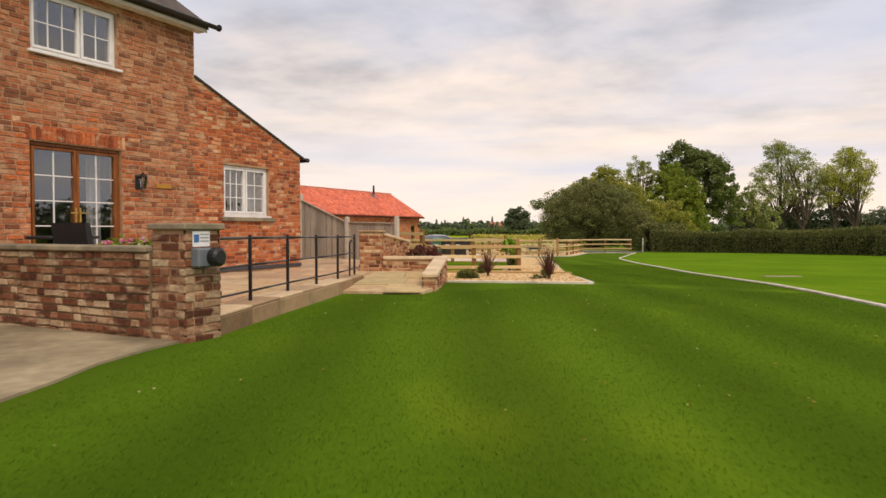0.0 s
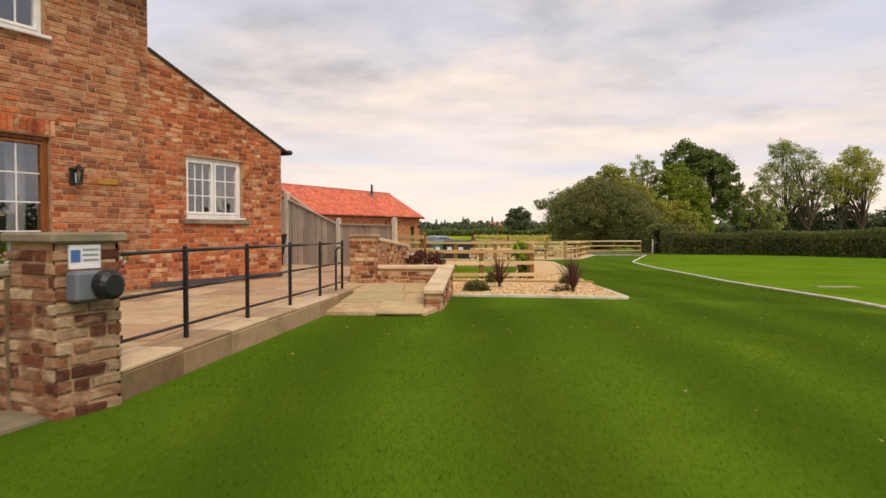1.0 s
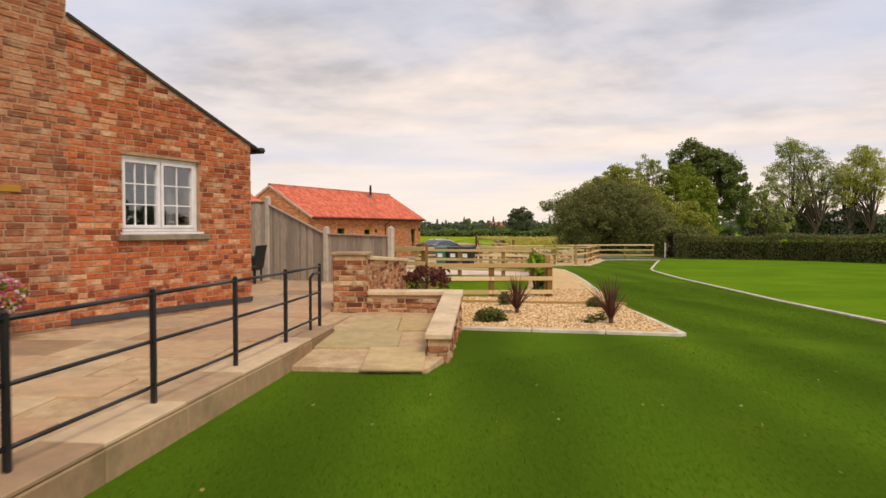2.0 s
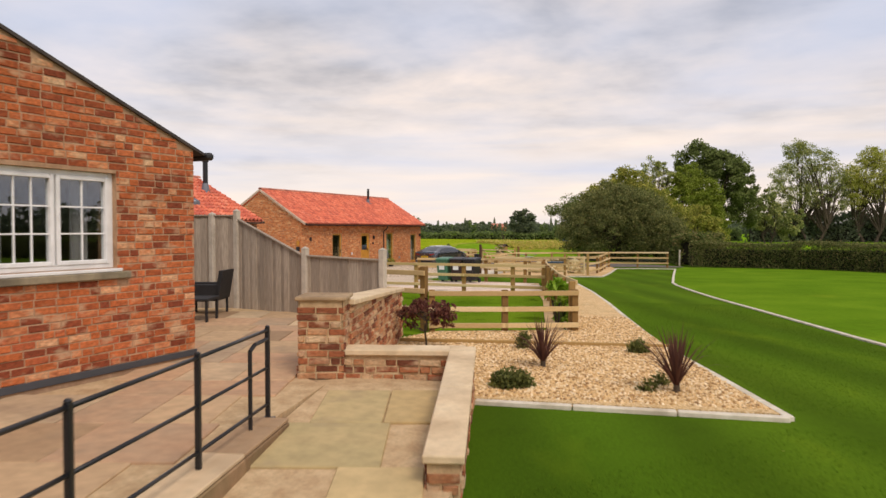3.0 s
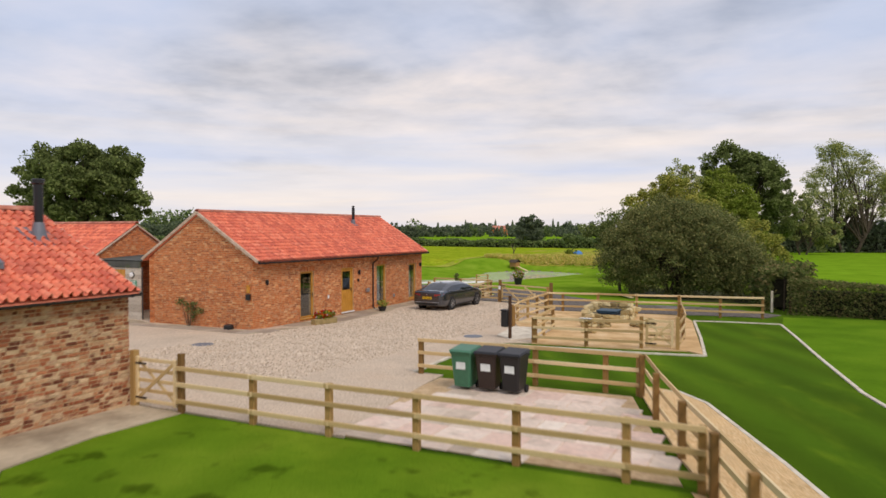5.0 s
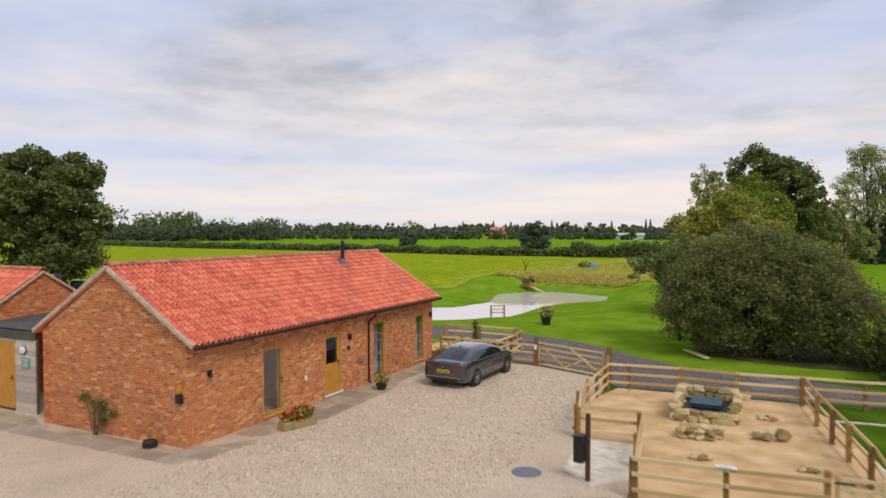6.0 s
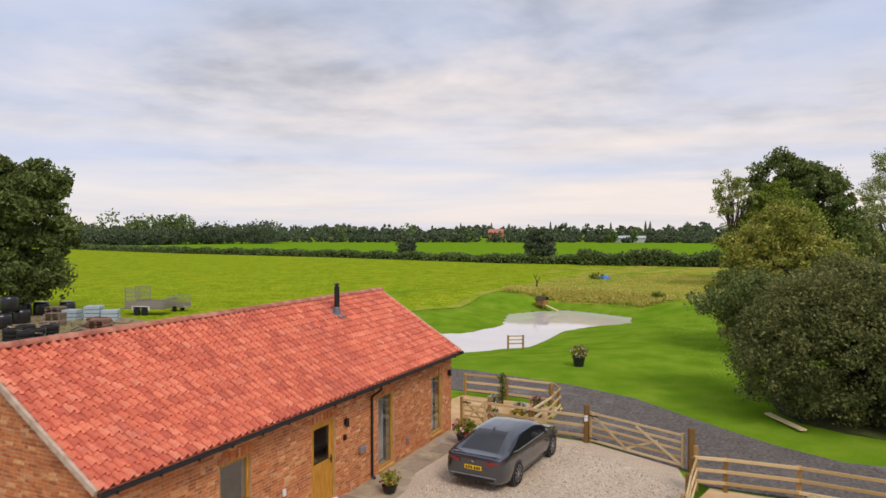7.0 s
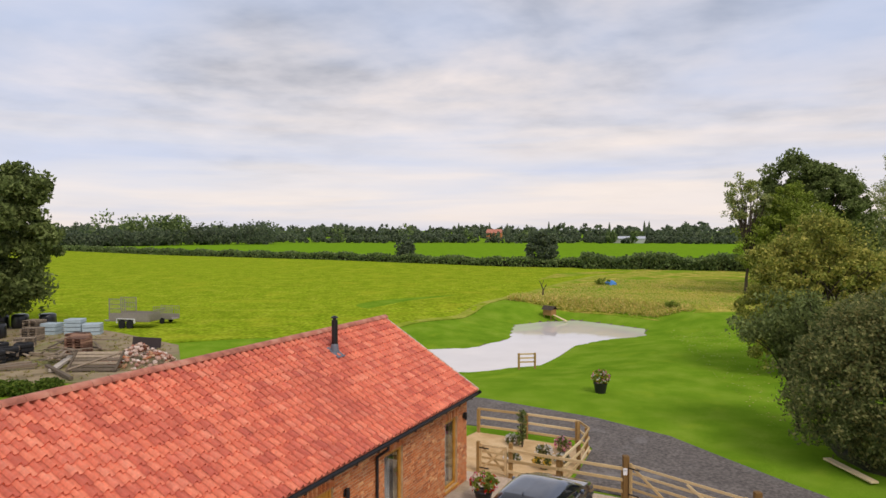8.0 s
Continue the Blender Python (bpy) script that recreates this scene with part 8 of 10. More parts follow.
M_OLDWOOD = material("grey_scrap_timber", [lin(92, 80, 66), lin(134, 118, 98), lin(168, 150, 126)], rough=0.9, scale=2, pick="object", spread=(0.1, 0.95), bump=0.4, fine=(9, 0.2))
rnd = random.Random(77)
for cx, cy, n, nm in ((-60.5, 62.3, 26, "timber_heap"), (-57.5, 59.5, 22, "timber_heap"), (-62.0, 58.5, 18, "timber_heap")):
    hp = thing(nm, (cx, cy, 0), "tangled heap of old grey boards and pallets", "timber heap", "timber heaps")
    for k in range(n):
        a, l = rnd.uniform(0, math.pi), rnd.uniform(0.8, 2.6)
        x, y, z = rnd.uniform(-1.6, 1.6), rnd.uniform(-1.0, 1.0), rnd.uniform(0.06, 0.7)
        part("board", Mesh().beam((x - l / 2 * math.cos(a), y - l / 2 * math.sin(a), max(0.05, z + rnd.uniform(-0.25, 0.25))), (x + l / 2 * math.cos(a), y + l / 2 * math.sin(a), max(0.05, z + rnd.uniform(-0.25, 0.25))), rnd.uniform(0.08, 0.2), 0.04), M_OLDWOOD, hp)
M_RUBBLE = material("pinkish_broken_rubble", [lin(168, 112, 92), lin(196, 160, 142), lin(216, 196, 180), lin(188, 140, 118), lin(226, 212, 198)], rough=0.95, scale=5, pick="object", spread=(0.1, 0.95), bump=0.5, fine=(10, 0.2))
RUBBLE = [rock(0.5, 260 + i, 0.7).data("stone", M_RUBBLE) for i in range(5)]
BRICKBAT = Mesh().box(-0.5, -0.24, -0.16, 0.5, 0.24, 0.16, 0.03).data("brick", M_BRREC1)
rb = thing("rubble_heap", (-53.4, 61.2, 0), "heap of broken brick rubble and stone", "rubble heap")
for k in range(240):
    r, a = 1.8 * math.sqrt(rnd.random()), rnd.uniform(0, 6.28)
    ob = new("stone" if k % 3 else "brick", rnd.choice(RUBBLE) if k % 3 else BRICKBAT)
    ob.parent = rb
    s = rnd.uniform(0.16, 0.36)
    ob.matrix_basis = pose(r * math.cos(a) * 1.3, r * math.sin(a), max(0.05, 1.15 * (1 - r / 1.8) + rnd.uniform(-0.05, 0.1)), rnd.uniform(-40, 40), rnd.uniform(-40, 40), rnd.uniform(0, 360)) @ Matrix.Diagonal((s, s, s, 1))
bk = thing("loader_bucket", (-57.2, 64.6, 0), "rusty dark steel loader bucket on the ground", "bucket", rz=10)
part("shell", Mesh().add([(-1.1, -0.4, 0.02), (1.1, -0.4, 0.02), (1.1, 0.4, 0.05), (-1.1, 0.4, 0.05), (-1.1, 0.5, 0.7), (1.1, 0.5, 0.7), (-1.1, 0.46, 0.7), (1.1, 0.46, 0.7), (-1.1, 0.35, 0.1), (1.1, 0.35, 0.1), (-1.1, -0.4, 0.06), (1.1, -0.4, 0.06)],
                         [(0, 3, 2, 1), (3, 4, 5, 2), (4, 6, 7, 5), (6, 8, 9, 7), (8, 10, 11, 9), (0, 1, 11, 10), (0, 10, 8, 6, 4, 3), (1, 2, 5, 7, 9, 11)]), plain("dark_rusty_steel", (0.05, 0.035, 0.03), rough=0.7), bk)
sheet("scrap_ground", [(-76, 66), (-70, 56), (-60, 52.5), (-50, 57), (-51, 62), (-56, 66.5), (-64, 68.5), (-72, 70)], 0.07, M_SCRAP, "bare trodden earth round the scrap heaps", "bare ground")



def pallet_stack(x, y, rz, n, mat, label, lean=0.0):
    t = thing("pallet_stack", (x, y, 0.07), label, "pallets", "pallet stacks")
    t.matrix_basis = pose(x, y, 0.09, lean, 0, rz)
    for k in range(n):
        z = 0.15 * k
        for i in range(5):
            part("slat", Mesh().box(-0.6, -0.5 + i * 0.215, z + 0.11, 0.6, -0.36 + i * 0.215, z + 0.13), mat, t)
        for i in range(3):
            part("bearer", Mesh().box(-0.6 + i * 0.53, -0.5, z, -0.46 + i * 0.53, 0.5, z + 0.108), mat, t)


M_BROWNWOOD = material("brown_scrap_timber", [lin(84, 58, 44), lin(128, 92, 72), lin(168, 130, 104)], rough=0.9, scale=2, pick="object", spread=(0.1, 0.95), bump=0.4, fine=(9, 0.2))
pallet_stack(-58.9, 61.3, 20, 7, M_BROWNWOOD, "stack of weathered brown pallets on bare earth")
pallet_stack(-60.6, 62.6, 35, 6, M_BROWNWOOD, "stack of weathered brown pallets on bare earth")
pallet_stack(-62.4, 63.8, 12, 5, M_BROWNWOOD, "stack of weathered brown pallets on bare earth")
pallet_stack(-66.6, 63.4, 28, 6, M_OLDWOOD, "stack of grey pallets on bare earth")
pallet_stack(-64.6, 61.6, 50, 4, M_OLDWOOD, "stack of grey pallets on bare earth")
pallet_stack(-69.4, 65.4, 15, 7, M_OLDWOOD, "stack of grey pallets on bare earth")
og = thing("old_gate", (-53.4, 58.0, 0.1), "old grey boarded gate leaning on scrap", "gate", rz=28)
og.matrix_basis = pose(-53.4, 58.0, 0.12, -52, 0, 27)
for i in range(6):
    part("board", Mesh().box(-1.35, -0.02, 0.05 + i * 0.24, 1.35, 0.02, 0.24 + i * 0.24, 0.006), M_OLDWOOD, og)
part("brace", Mesh().beam((-1.3, -0.05, 0.1), (1.3, -0.05, 1.4), 0.05, 0.11), M_OLDWOOD, og)
for x in (-1.3, 1.3):
    part("stile", Mesh().box(x - 0.06, -0.085, 0, x + 0.06, -0.022, 1.5, 0.006), M_OLDWOOD, og)
for i, (xa, ya, xb, yb, w_) in enumerate(((-55.2, 57.0, -58.0, 60.4, 0.34), (-52.5, 56.2, -56.2, 57.4, 0.2), (-58.6, 60.9, -53.6, 60.4, 0.2), (-63.0, 59.4, -58.0, 60.0, 0.16), (-58.6, 55.6, -57.0, 57.4, 0.3), (-59.4, 55.8, -57.8, 57.6, 0.3))):
    single("timber_beam", Mesh().beam((0, 0, 0), (xb - xa, yb - ya, 0.12), w_, 0.16, 0.01), M_OLDWOOD if i else M_WHITEBOARD, "long squared old timber lying on the ground", "timber", (xa, ya, 0.2), group="scrap beams")
for x, y, r in ((-61.0, 58.2, 0.62), (-62.3, 57.6, 0.6), (-61.6, 59.6, 0.55), (-63.2, 59.0, 0.6), (-60.4, 57.2, 0.5)):
    t = thing("tyre_stack", (x, y, 0.07), "stack of old black tyres on bare earth", "tyres", "tyre stacks")
    for k in range(3):
        part("tyre", Mesh().lathe([(r * 0.55, 0.0), (r * 0.9, 0.0), (r, 0.06), (r, 0.2), (r * 0.9, 0.26), (r * 0.55, 0.26), (r * 0.5, 0.13)], n=16), M_TYRE, t, loc=(0.04 * k, -0.03 * k, 0.262 * k))
st = thing("small_trailer", (-65.9, 73.8, 0), "small grey mesh sided trailer on grass", "trailer", rz=12)
st.matrix_basis = pose(-65.6, 74.2, 0, 0, 0, 12) @ Matrix.Diagonal((0.8, 0.85, 0.95, 1))
part("trailer_bed", Mesh().box(-1.1, -0.6, 0.4, 1.1, 0.6, 0.48, 0.01).box(-1.1, -0.62, 0.48, 1.1, -0.58, 0.8).box(-1.1, 0.58, 0.48, 1.1, 0.62, 0.8), M_TRAILER, st)
cg = Mesh()
for x in np.arange(-1.08, 1.09, 0.27):
    cg.box(x - 0.015, -0.61, 0.8, x + 0.015, -0.58, 1.5).box(x - 0.015, 0.58, 0.8, x + 0.015, 0.61, 1.5)
for z in (1.15, 1.48):
    cg.box(-1.1, -0.615, z, 1.1, -0.585, z + 0.03).box(-1.1, 0.585, z, 1.1, 0.615, z + 0.03)
part("mesh_sides", cg, M_TRAILER, st)
for sy in (-1, 1):
    part("wheel", Mesh().cyl((0, sy * 0.72, 0.28), (0, sy * 0.62, 0.28), 0.28, n=16), M_TYRE, st)

# ---- pond things ----
dh = thing("duck_house", (-39.2, 96.4, -0.75), "small dark timber duck house with a ramp", "duck house", rz=-20)
part("house_body", Mesh().box(-0.5, -0.4, 0.35, 0.5, 0.4, 0.9, 0.01), M_POST, dh)
part("house_roof", Mesh().add([(-0.65, -0.5, 0.88), (0.65, -0.5, 0.88), (0.65, 0, 1.25), (-0.65, 0, 1.25), (-0.65, 0.5, 0.88), (0.65, 0.5, 0.88), (-0.65, 0, 1.2), (0.65, 0, 1.2)], [(0, 1, 2, 3), (3, 2, 5, 4), (1, 0, 6, 7), (4, 5, 7, 6)]), M_BARK, dh)
for sx in (-0.4, 0.4):
    for sy in (-0.3, 0.3):
        part("leg", Mesh().cyl((sx, sy, -0.4), (sx, sy, 0.36), 0.04, n=8), M_POST, dh)
part("ramp", Mesh().beam((0.5, 0, 0.4), (1.9, 0.2, -0.1), 0.3, 0.04), M_RAIL, dh)
snag = thing("dead_snag", (-42.4, 104.4, 0.3), "bare dead forked tree stump on the bank", "tree stump")
part("stem", Mesh().cyl((0, 0, -0.3), (0.1, 0, 1.0), 0.13, 0.08, 8).cyl((0.1, 0, 1.0), (-0.35, 0.1, 1.9), 0.07, 0.03, 7).cyl((0.1, 0, 0.9), (0.5, -0.1, 1.6), 0.06, 0.03, 7).cyl((-0.1, 0.05, 1.4), (0.15, 0.1, 2.1), 0.04, 0.02, 6), M_BARK, snag)
single("blue_tarpaulin", Mesh().lathe([(0.9, 0.0), (0.8, 0.35), (0.4, 0.62), (0.1, 0.7)], n=9), plain("bright_blue_sheet", lin(60, 130, 200), rough=0.5), "crumpled bright blue tarpaulin heap in rough grass", "tarpaulin", (-40.2, 129.4, 0.0))
single("fallen_plank", Mesh().beam((0, 0, 0), (1.15, -1.85, 0), 0.25, 0.06), M_RAIL, "pale plank lying under the bushes", "plank", (-18.5, 58.95, ground_z(-18.5, 58.9) + 0.12))
# ---- foliage ----
def leaf_cloud(centres, radii, counts, size, rng, flat=0.0, droop=0.0, shape=1.7):
    """Leaf blades (diamonds) round many clump centres, as vertex and face arrays."""
    n = int(np.sum(counts))
    c = np.repeat(np.asarray(centres, float), counts, axis=0)
    r = np.repeat(np.asarray(radii, float), counts, axis=0)
    d = rng.normal(size=(n, 3))
    d /= np.linalg.norm(d, axis=1, keepdims=True)
    p = c + d * r * (rng.random((n, 1)) ** 0.45)
    u = rng.normal(size=(n, 3))
    u[:, 2] = u[:, 2] * (1 - flat) - droop
    u /= np.linalg.norm(u, axis=1, keepdims=True)
    w = np.cross(u, rng.normal(size=(n, 3)))
    w /= np.linalg.norm(w, axis=1, keepdims=True)
    s = size * rng.uniform(0.55, 1.25, (n, 1))
    v = np.stack([p - u * s * 0.5 * shape, p + w * s * 0.42, p + u * s * 0.5 * shape, p - w * s * 0.42], 1).reshape(-1, 3)
    return v


def quads_mesh(name, v, mat):
    n = len(v) // 4
    me = bpy.data.meshes.new(name)
    me.vertices.add(4 * n)
    me.vertices.foreach_set("co", np.asarray(v, np.float32).ravel())
    me.loops.add(4 * n)
    me.loops.foreach_set("vertex_index", np.arange(4 * n, dtype=np.int32))
    me.polygons.add(n)
    me.polygons.foreach_set("loop_start", np.arange(0, 4 * n, 4, dtype=np.int32))
    me.polygons.foreach_set("loop_total", np.full(n, 4, np.int32))
    me.materials.append(mat)
    me.update(calc_edges=True)
    me.validate()
    return me


def blob_clumps(blobs, k, rc, rng, inner=0.5):
    """Clump centres over the outer parts of several ellipsoids (x, y, z, rx, ry, rz)."""
    out = []
    vol = np.array([b[3] * b[4] * b[5] for b in blobs]) ** (2 / 3)
    for b, share in zip(blobs, vol / vol.sum()):
        m = max(3, int(k * share))
        d = rng.normal(size=(m, 3))
        d /= np.linalg.norm(d, axis=1, keepdims=True)
        d *= (inner + (1 - inner) * rng.random((m, 1)) ** 0.6)
        out.append(np.array(b[:3]) + d * np.array(b[3:6]))
    return np.concatenate(out)


def tree(name, x, y, blobs, n_leaves, leaf, mat, label, cat="tree", clumps=90, clump_r=1.0, trunk=(0.35, 3.0), seed=1, inner=0.5, limbs=14, droop=0.0, flat=0.0, z=None, stems=1):
    rng, rnd = np.random.default_rng(seed), random.Random(seed)
    z0 = ground_z(x, y) if z is None else z
    t = thing(name, (x, y, z0), label, cat)
    wood = Mesh()
    cs = blob_clumps(blobs, clumps, clump_r, rng, inner)
    cs[:, 2] = np.maximum(cs[:, 2], 0.15)
    r0, th = trunk
    for s in range(stems):
        ang = 6.28 * s / stems
        off = Vector((0.0, 0.0, 0.0)) if stems == 1 else Vector((math.cos(ang), math.sin(ang), 0)) * r0 * 3
        pts = [off + Vector((0, 0, -0.3))]
        for i in range(1, 5):
            pts.append(off * (1 + 0.4 * i) + Vector((rnd.uniform(-0.12, 0.12) * th / 3, rnd.uniform(-0.12, 0.12) * th / 3, th * i / 4)))
        for i in range(4):
            wood.cyl(pts[i], pts[i + 1], r0 * (1.25 if i == 0 else 1 - 0.12 * i), r0 * (1 - 0.12 * (i + 1)), 10, caps=False)
        picks = rng.choice(len(cs), min(limbs, len(cs)), replace=False)
        for k in picks:
            a = pts[rnd.choice((2, 3, 4))]
            b = Vector(cs[k])
            m = a.lerp(b, 0.5) + Vector((rnd.uniform(-0.3, 0.3), rnd.uniform(-0.3, 0.3), 0.12 * (b - a).length))
            wood.cyl(a, m, r0 * 0.38, r0 * 0.22, 7, caps=False)
            wood.cyl(m, b, r0 * 0.22, r0 * 0.06, 6, caps=False)
            for q in range(2):
                e = b + Vector((rnd.uniform(-1, 1), rnd.uniform(-1, 1), rnd.uniform(-0.2, 0.8))) * clump_r
                wood.cyl(m.lerp(b, 0.5), e, r0 * 0.1, r0 * 0.03, 5, caps=False)
    part("trunk", wood, M_BARK, t, smooth=True)
    w = rng.uniform(0.5, 1.5, len(cs))
    counts = np.maximum(1, (n_leaves * w / w.sum()).astype(int))
    radii = clump_r * rng.uniform(0.65, 1.25, (len(cs), 1)) * np.where(rng.random((len(cs), 1)) < 0.14, 1.7, 1.0) * np.array([[1, 1, 0.75]])
    part("crown", quads_mesh("crown", leaf_cloud(cs, radii, counts, leaf, rng, flat, droop), mat), mat, t)
    return t


def hedge(name, pts, h, w, n, leaf, mat, label, seed=1, kind="", ragged=0.12, base=None, cat="hedge"):
    """A clipped hedge: a dense skin of leaves round a run of woody stems and a dark core for the inner shade."""
    rng = np.random.default_rng(seed)
    x0, y0 = pts[0]
    z0 = ground_z(x0, y0) if base is None else base
    t = thing(name, (x0, y0, z0), label, cat)
    lens = [math.hypot(b[0] - a[0], b[1] - a[1]) for a, b in zip(pts, pts[1:])]
    tot = sum(lens)
    cs, stems = [], Mesh()
    for (xa, ya), (xb, yb), l in zip(pts, pts[1:], lens):
        k = int(n * l / tot)
        u = rng.random(k)
        side = rng.random(k)
        nx, ny = -(yb - ya) / l, (xb - xa) / l
        per = side * (2 * h + w)
        off = np.where(per < h, -w / 2, np.where(per < h + w, per - h - w / 2, w / 2))
        zz = np.where(per < h, per, np.where(per < h + w, h, 2 * h + w - per))
        bulge = 0.15 * w * np.sin(u * l * 0.9 + seed) + 0.08 * np.sin(u * l * 3.1)
        zz = zz * (1 + ragged * 0.6 * np.sin(u * l * 0.55 + 1.3 * seed) + rng.normal(0, ragged * 0.35, k))
        off = off * (0.9 + 0.1 * rng.random(k)) + np.sign(off) * bulge + rng.normal(0, 0.09 * w, k)
        gx, gy = xa + (xb - xa) * u + nx * off, ya + (yb - ya) * u + ny * off
        gzz = np.array([ground_z(a, b) for a, b in zip(gx, gy)]) if base is None else np.full(k, z0)
        cs.append(np.stack([gx - x0, gy - y0, gzz - z0 + np.maximum(zz, 0.05)], 1))
        for s in np.arange(0.3, l, 0.7):
            px, py = xa + (xb - xa) * s / l - x0, ya + (yb - ya) * s / l - y0
            stems.cyl((px, py, -0.4), (px + rng.uniform(-0.15, 0.15), py + rng.uniform(-0.15, 0.15), h * 0.85), 0.045, 0.015, 5, caps=False)
    cs = np.concatenate(cs)
    part("woody_base", stems, M_BARK, t)
    # Solid dark core: the shade between the inner twigs put into its colour.
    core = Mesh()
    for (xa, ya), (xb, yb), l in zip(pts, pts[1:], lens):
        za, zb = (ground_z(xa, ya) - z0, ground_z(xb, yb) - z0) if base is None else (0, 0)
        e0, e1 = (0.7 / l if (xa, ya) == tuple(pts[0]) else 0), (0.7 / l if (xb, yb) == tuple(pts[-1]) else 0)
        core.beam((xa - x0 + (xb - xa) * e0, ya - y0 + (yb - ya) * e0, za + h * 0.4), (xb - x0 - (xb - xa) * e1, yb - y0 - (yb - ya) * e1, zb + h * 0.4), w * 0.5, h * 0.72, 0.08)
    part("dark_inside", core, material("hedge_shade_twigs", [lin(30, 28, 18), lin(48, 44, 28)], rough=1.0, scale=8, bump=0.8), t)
    part("foliage", quads_mesh("foliage", leaf_cloud(cs, np.full((len(cs), 1), leaf * 0.6), np.ones(len(cs), int), leaf, rng), mat), mat, t)
    return t


# tall trees and thicket past the lawn
# Dark sheet: the thicket's shade put into the colour, along with leaf litter.
sheet("thicket_floor", [(-18.1, 59.6), (-17.4, 58.3), (-16.0, 57.5), (-13.5, 56.9), (-11.2, 57.2), (-10.2, 60), (-12.5, 66), (-17.5, 66.5), (-18.6, 63)], 0.02, material("shaded_leaf_mould", [lin(52, 54, 24), lin(70, 72, 30), lin(78, 92, 28)], rough=0.95, scale=1.4, bump=0.6, bump_scale=14, fine=(9, 0.3), world_space=True), "thicket shade put into the ground colour, with leaf mould and thin grass", "ground", cut=1.2)
LF_SALLOW = leaves("dark_sallow_leaves", [lin(70, 80, 46), lin(90, 98, 58), lin(110, 114, 68), lin(140, 134, 86)], gain=1.55)
tree("sallow_thicket", -15.5, 59.6, [(0, 0, 2.7, 3.5, 3.3, 2.9), (-2.3, -0.6, 2.4, 2.0, 2.2, 2.2), (2.4, -0.4, 2.6, 2.2, 2.4, 2.3), (-0.4, 0.2, 4.5, 2.3, 2.3, 1.6), (1.5, 0.2, 4.2, 1.9, 2.0, 1.5), (-1.7, 0.6, 3.9, 1.6, 1.8, 1.4), (3.9, -0.2, 1.6, 1.6, 1.8, 1.6)],
     120000, 0.085, LF_SALLOW, "dense dark sallow thicket beside the track", "thicket", clumps=1300, clump_r=0.5, trunk=(0.10, 2.2), seed=11, inner=0.55, limbs=34, stems=5, droop=0.5)
tree("elder_tree", -18.9, 62.6, [(-0.6, -0.3, 4.2, 1.3, 1.4, 1.4), (0.2, 0.2, 3.4, 1.5, 1.5, 1.6), (-2.0, -1.7, 4.1, 0.8, 0.8, 0.4)],
     8000, 0.11, LF_DARK, "dark elder leaning out of the thicket", clumps=190, clump_r=0.34, trunk=(0.09, 2.6), seed=20, inner=0.4, limbs=30, stems=2)
tree("hawthorn_tree", -17.8, 75.0, [(0, 0, 4.6, 3.4, 3.4, 3.4), (2.0, 0.9, 4.0, 2.6, 2.6, 3.0), (-1.6, -0.8, 5.2, 2.0, 2.2, 2.4), (0.3, 0.1, 7.2, 2.0, 2.0, 1.4), (3.6, 1.7, 3.0, 2.2, 2.0, 2.6), (-2.4, -1.2, 2.8, 1.8, 1.8, 2.2)],
     60000, 0.13, LF_OLIVE, "olive hawthorn with sparse edge twigs behind the thicket", clumps=620, clump_r=0.45, trunk=(0.16, 3.0), seed=12, inner=0.5, limbs=40, stems=3)
tree("hawthorn_tree", -12.6, 80.0, [(0, 0, 2.8, 2.6, 2.6, 2.6), (1.6, 0.8, 2.0, 2.2, 2.2, 2.0)],
     16000, 0.15, LF_OLIVE, "low olive hawthorn joining the tall trees", clumps=170, clump_r=0.5, trunk=(0.12, 1.8), seed=28, inner=0.5, limbs=18, stems=2)
tree("green_field_tree", -18.1, 125.0, [(0.6, 0.3, 7.2, 5.0, 4.6, 4.8), (0.2, 0.1, 11.4, 2.6, 2.6, 2.6), (3.4, 1.7, 7.0, 2.6, 2.6, 3.0), (-3.2, -1.6, 6.0, 2.8, 2.6, 3.8), (3.0, 1.5, 3.0, 4.0, 3.4, 2.6)],
     40000, 0.21, LF_MID, "bright green broadleaf tree with a loose crown", clumps=420, clump_r=0.7, trunk=(0.32, 4.0), seed=13, inner=0.5, limbs=24)
tree("ash_tree", -22.6, 122.6, [(-0.3, 0, 12.4, 2.3, 2.3, 2.2), (-1.4, -0.6, 10.2, 1.6, 1.6, 1.4), (1.4, 0.7, 11.0, 1.6, 1.6, 1.6)],
     4200, 0.2, LF_WILLOW, "thin airy ash with sparse leaves", clumps=60, clump_r=0.55, trunk=(0.2, 7.0), seed=29, inner=0.3, limbs=44)
tree("oak_tree", -14.6, 135.6, [(0, 0, 9.6, 6.2, 6.0, 6.2), (-2.6, -1.3, 14.2, 3.6, 3.6, 3.8), (1.2, 0.6, 13.4, 3.6, 3.4, 3.0), (3.8, 1.9, 10.6, 2.8, 2.8, 3.6), (5.0, 2.5, 6.6, 2.4, 2.4, 3.4), (-4.4, -2.2, 10.4, 2.2, 2.2, 3.4)],
     52000, 0.28, LF_DARK, "large dark green oak with a domed crown", clumps=460, clump_r=0.85, trunk=(0.55, 5.0), seed=14, inner=0.6, limbs=18)
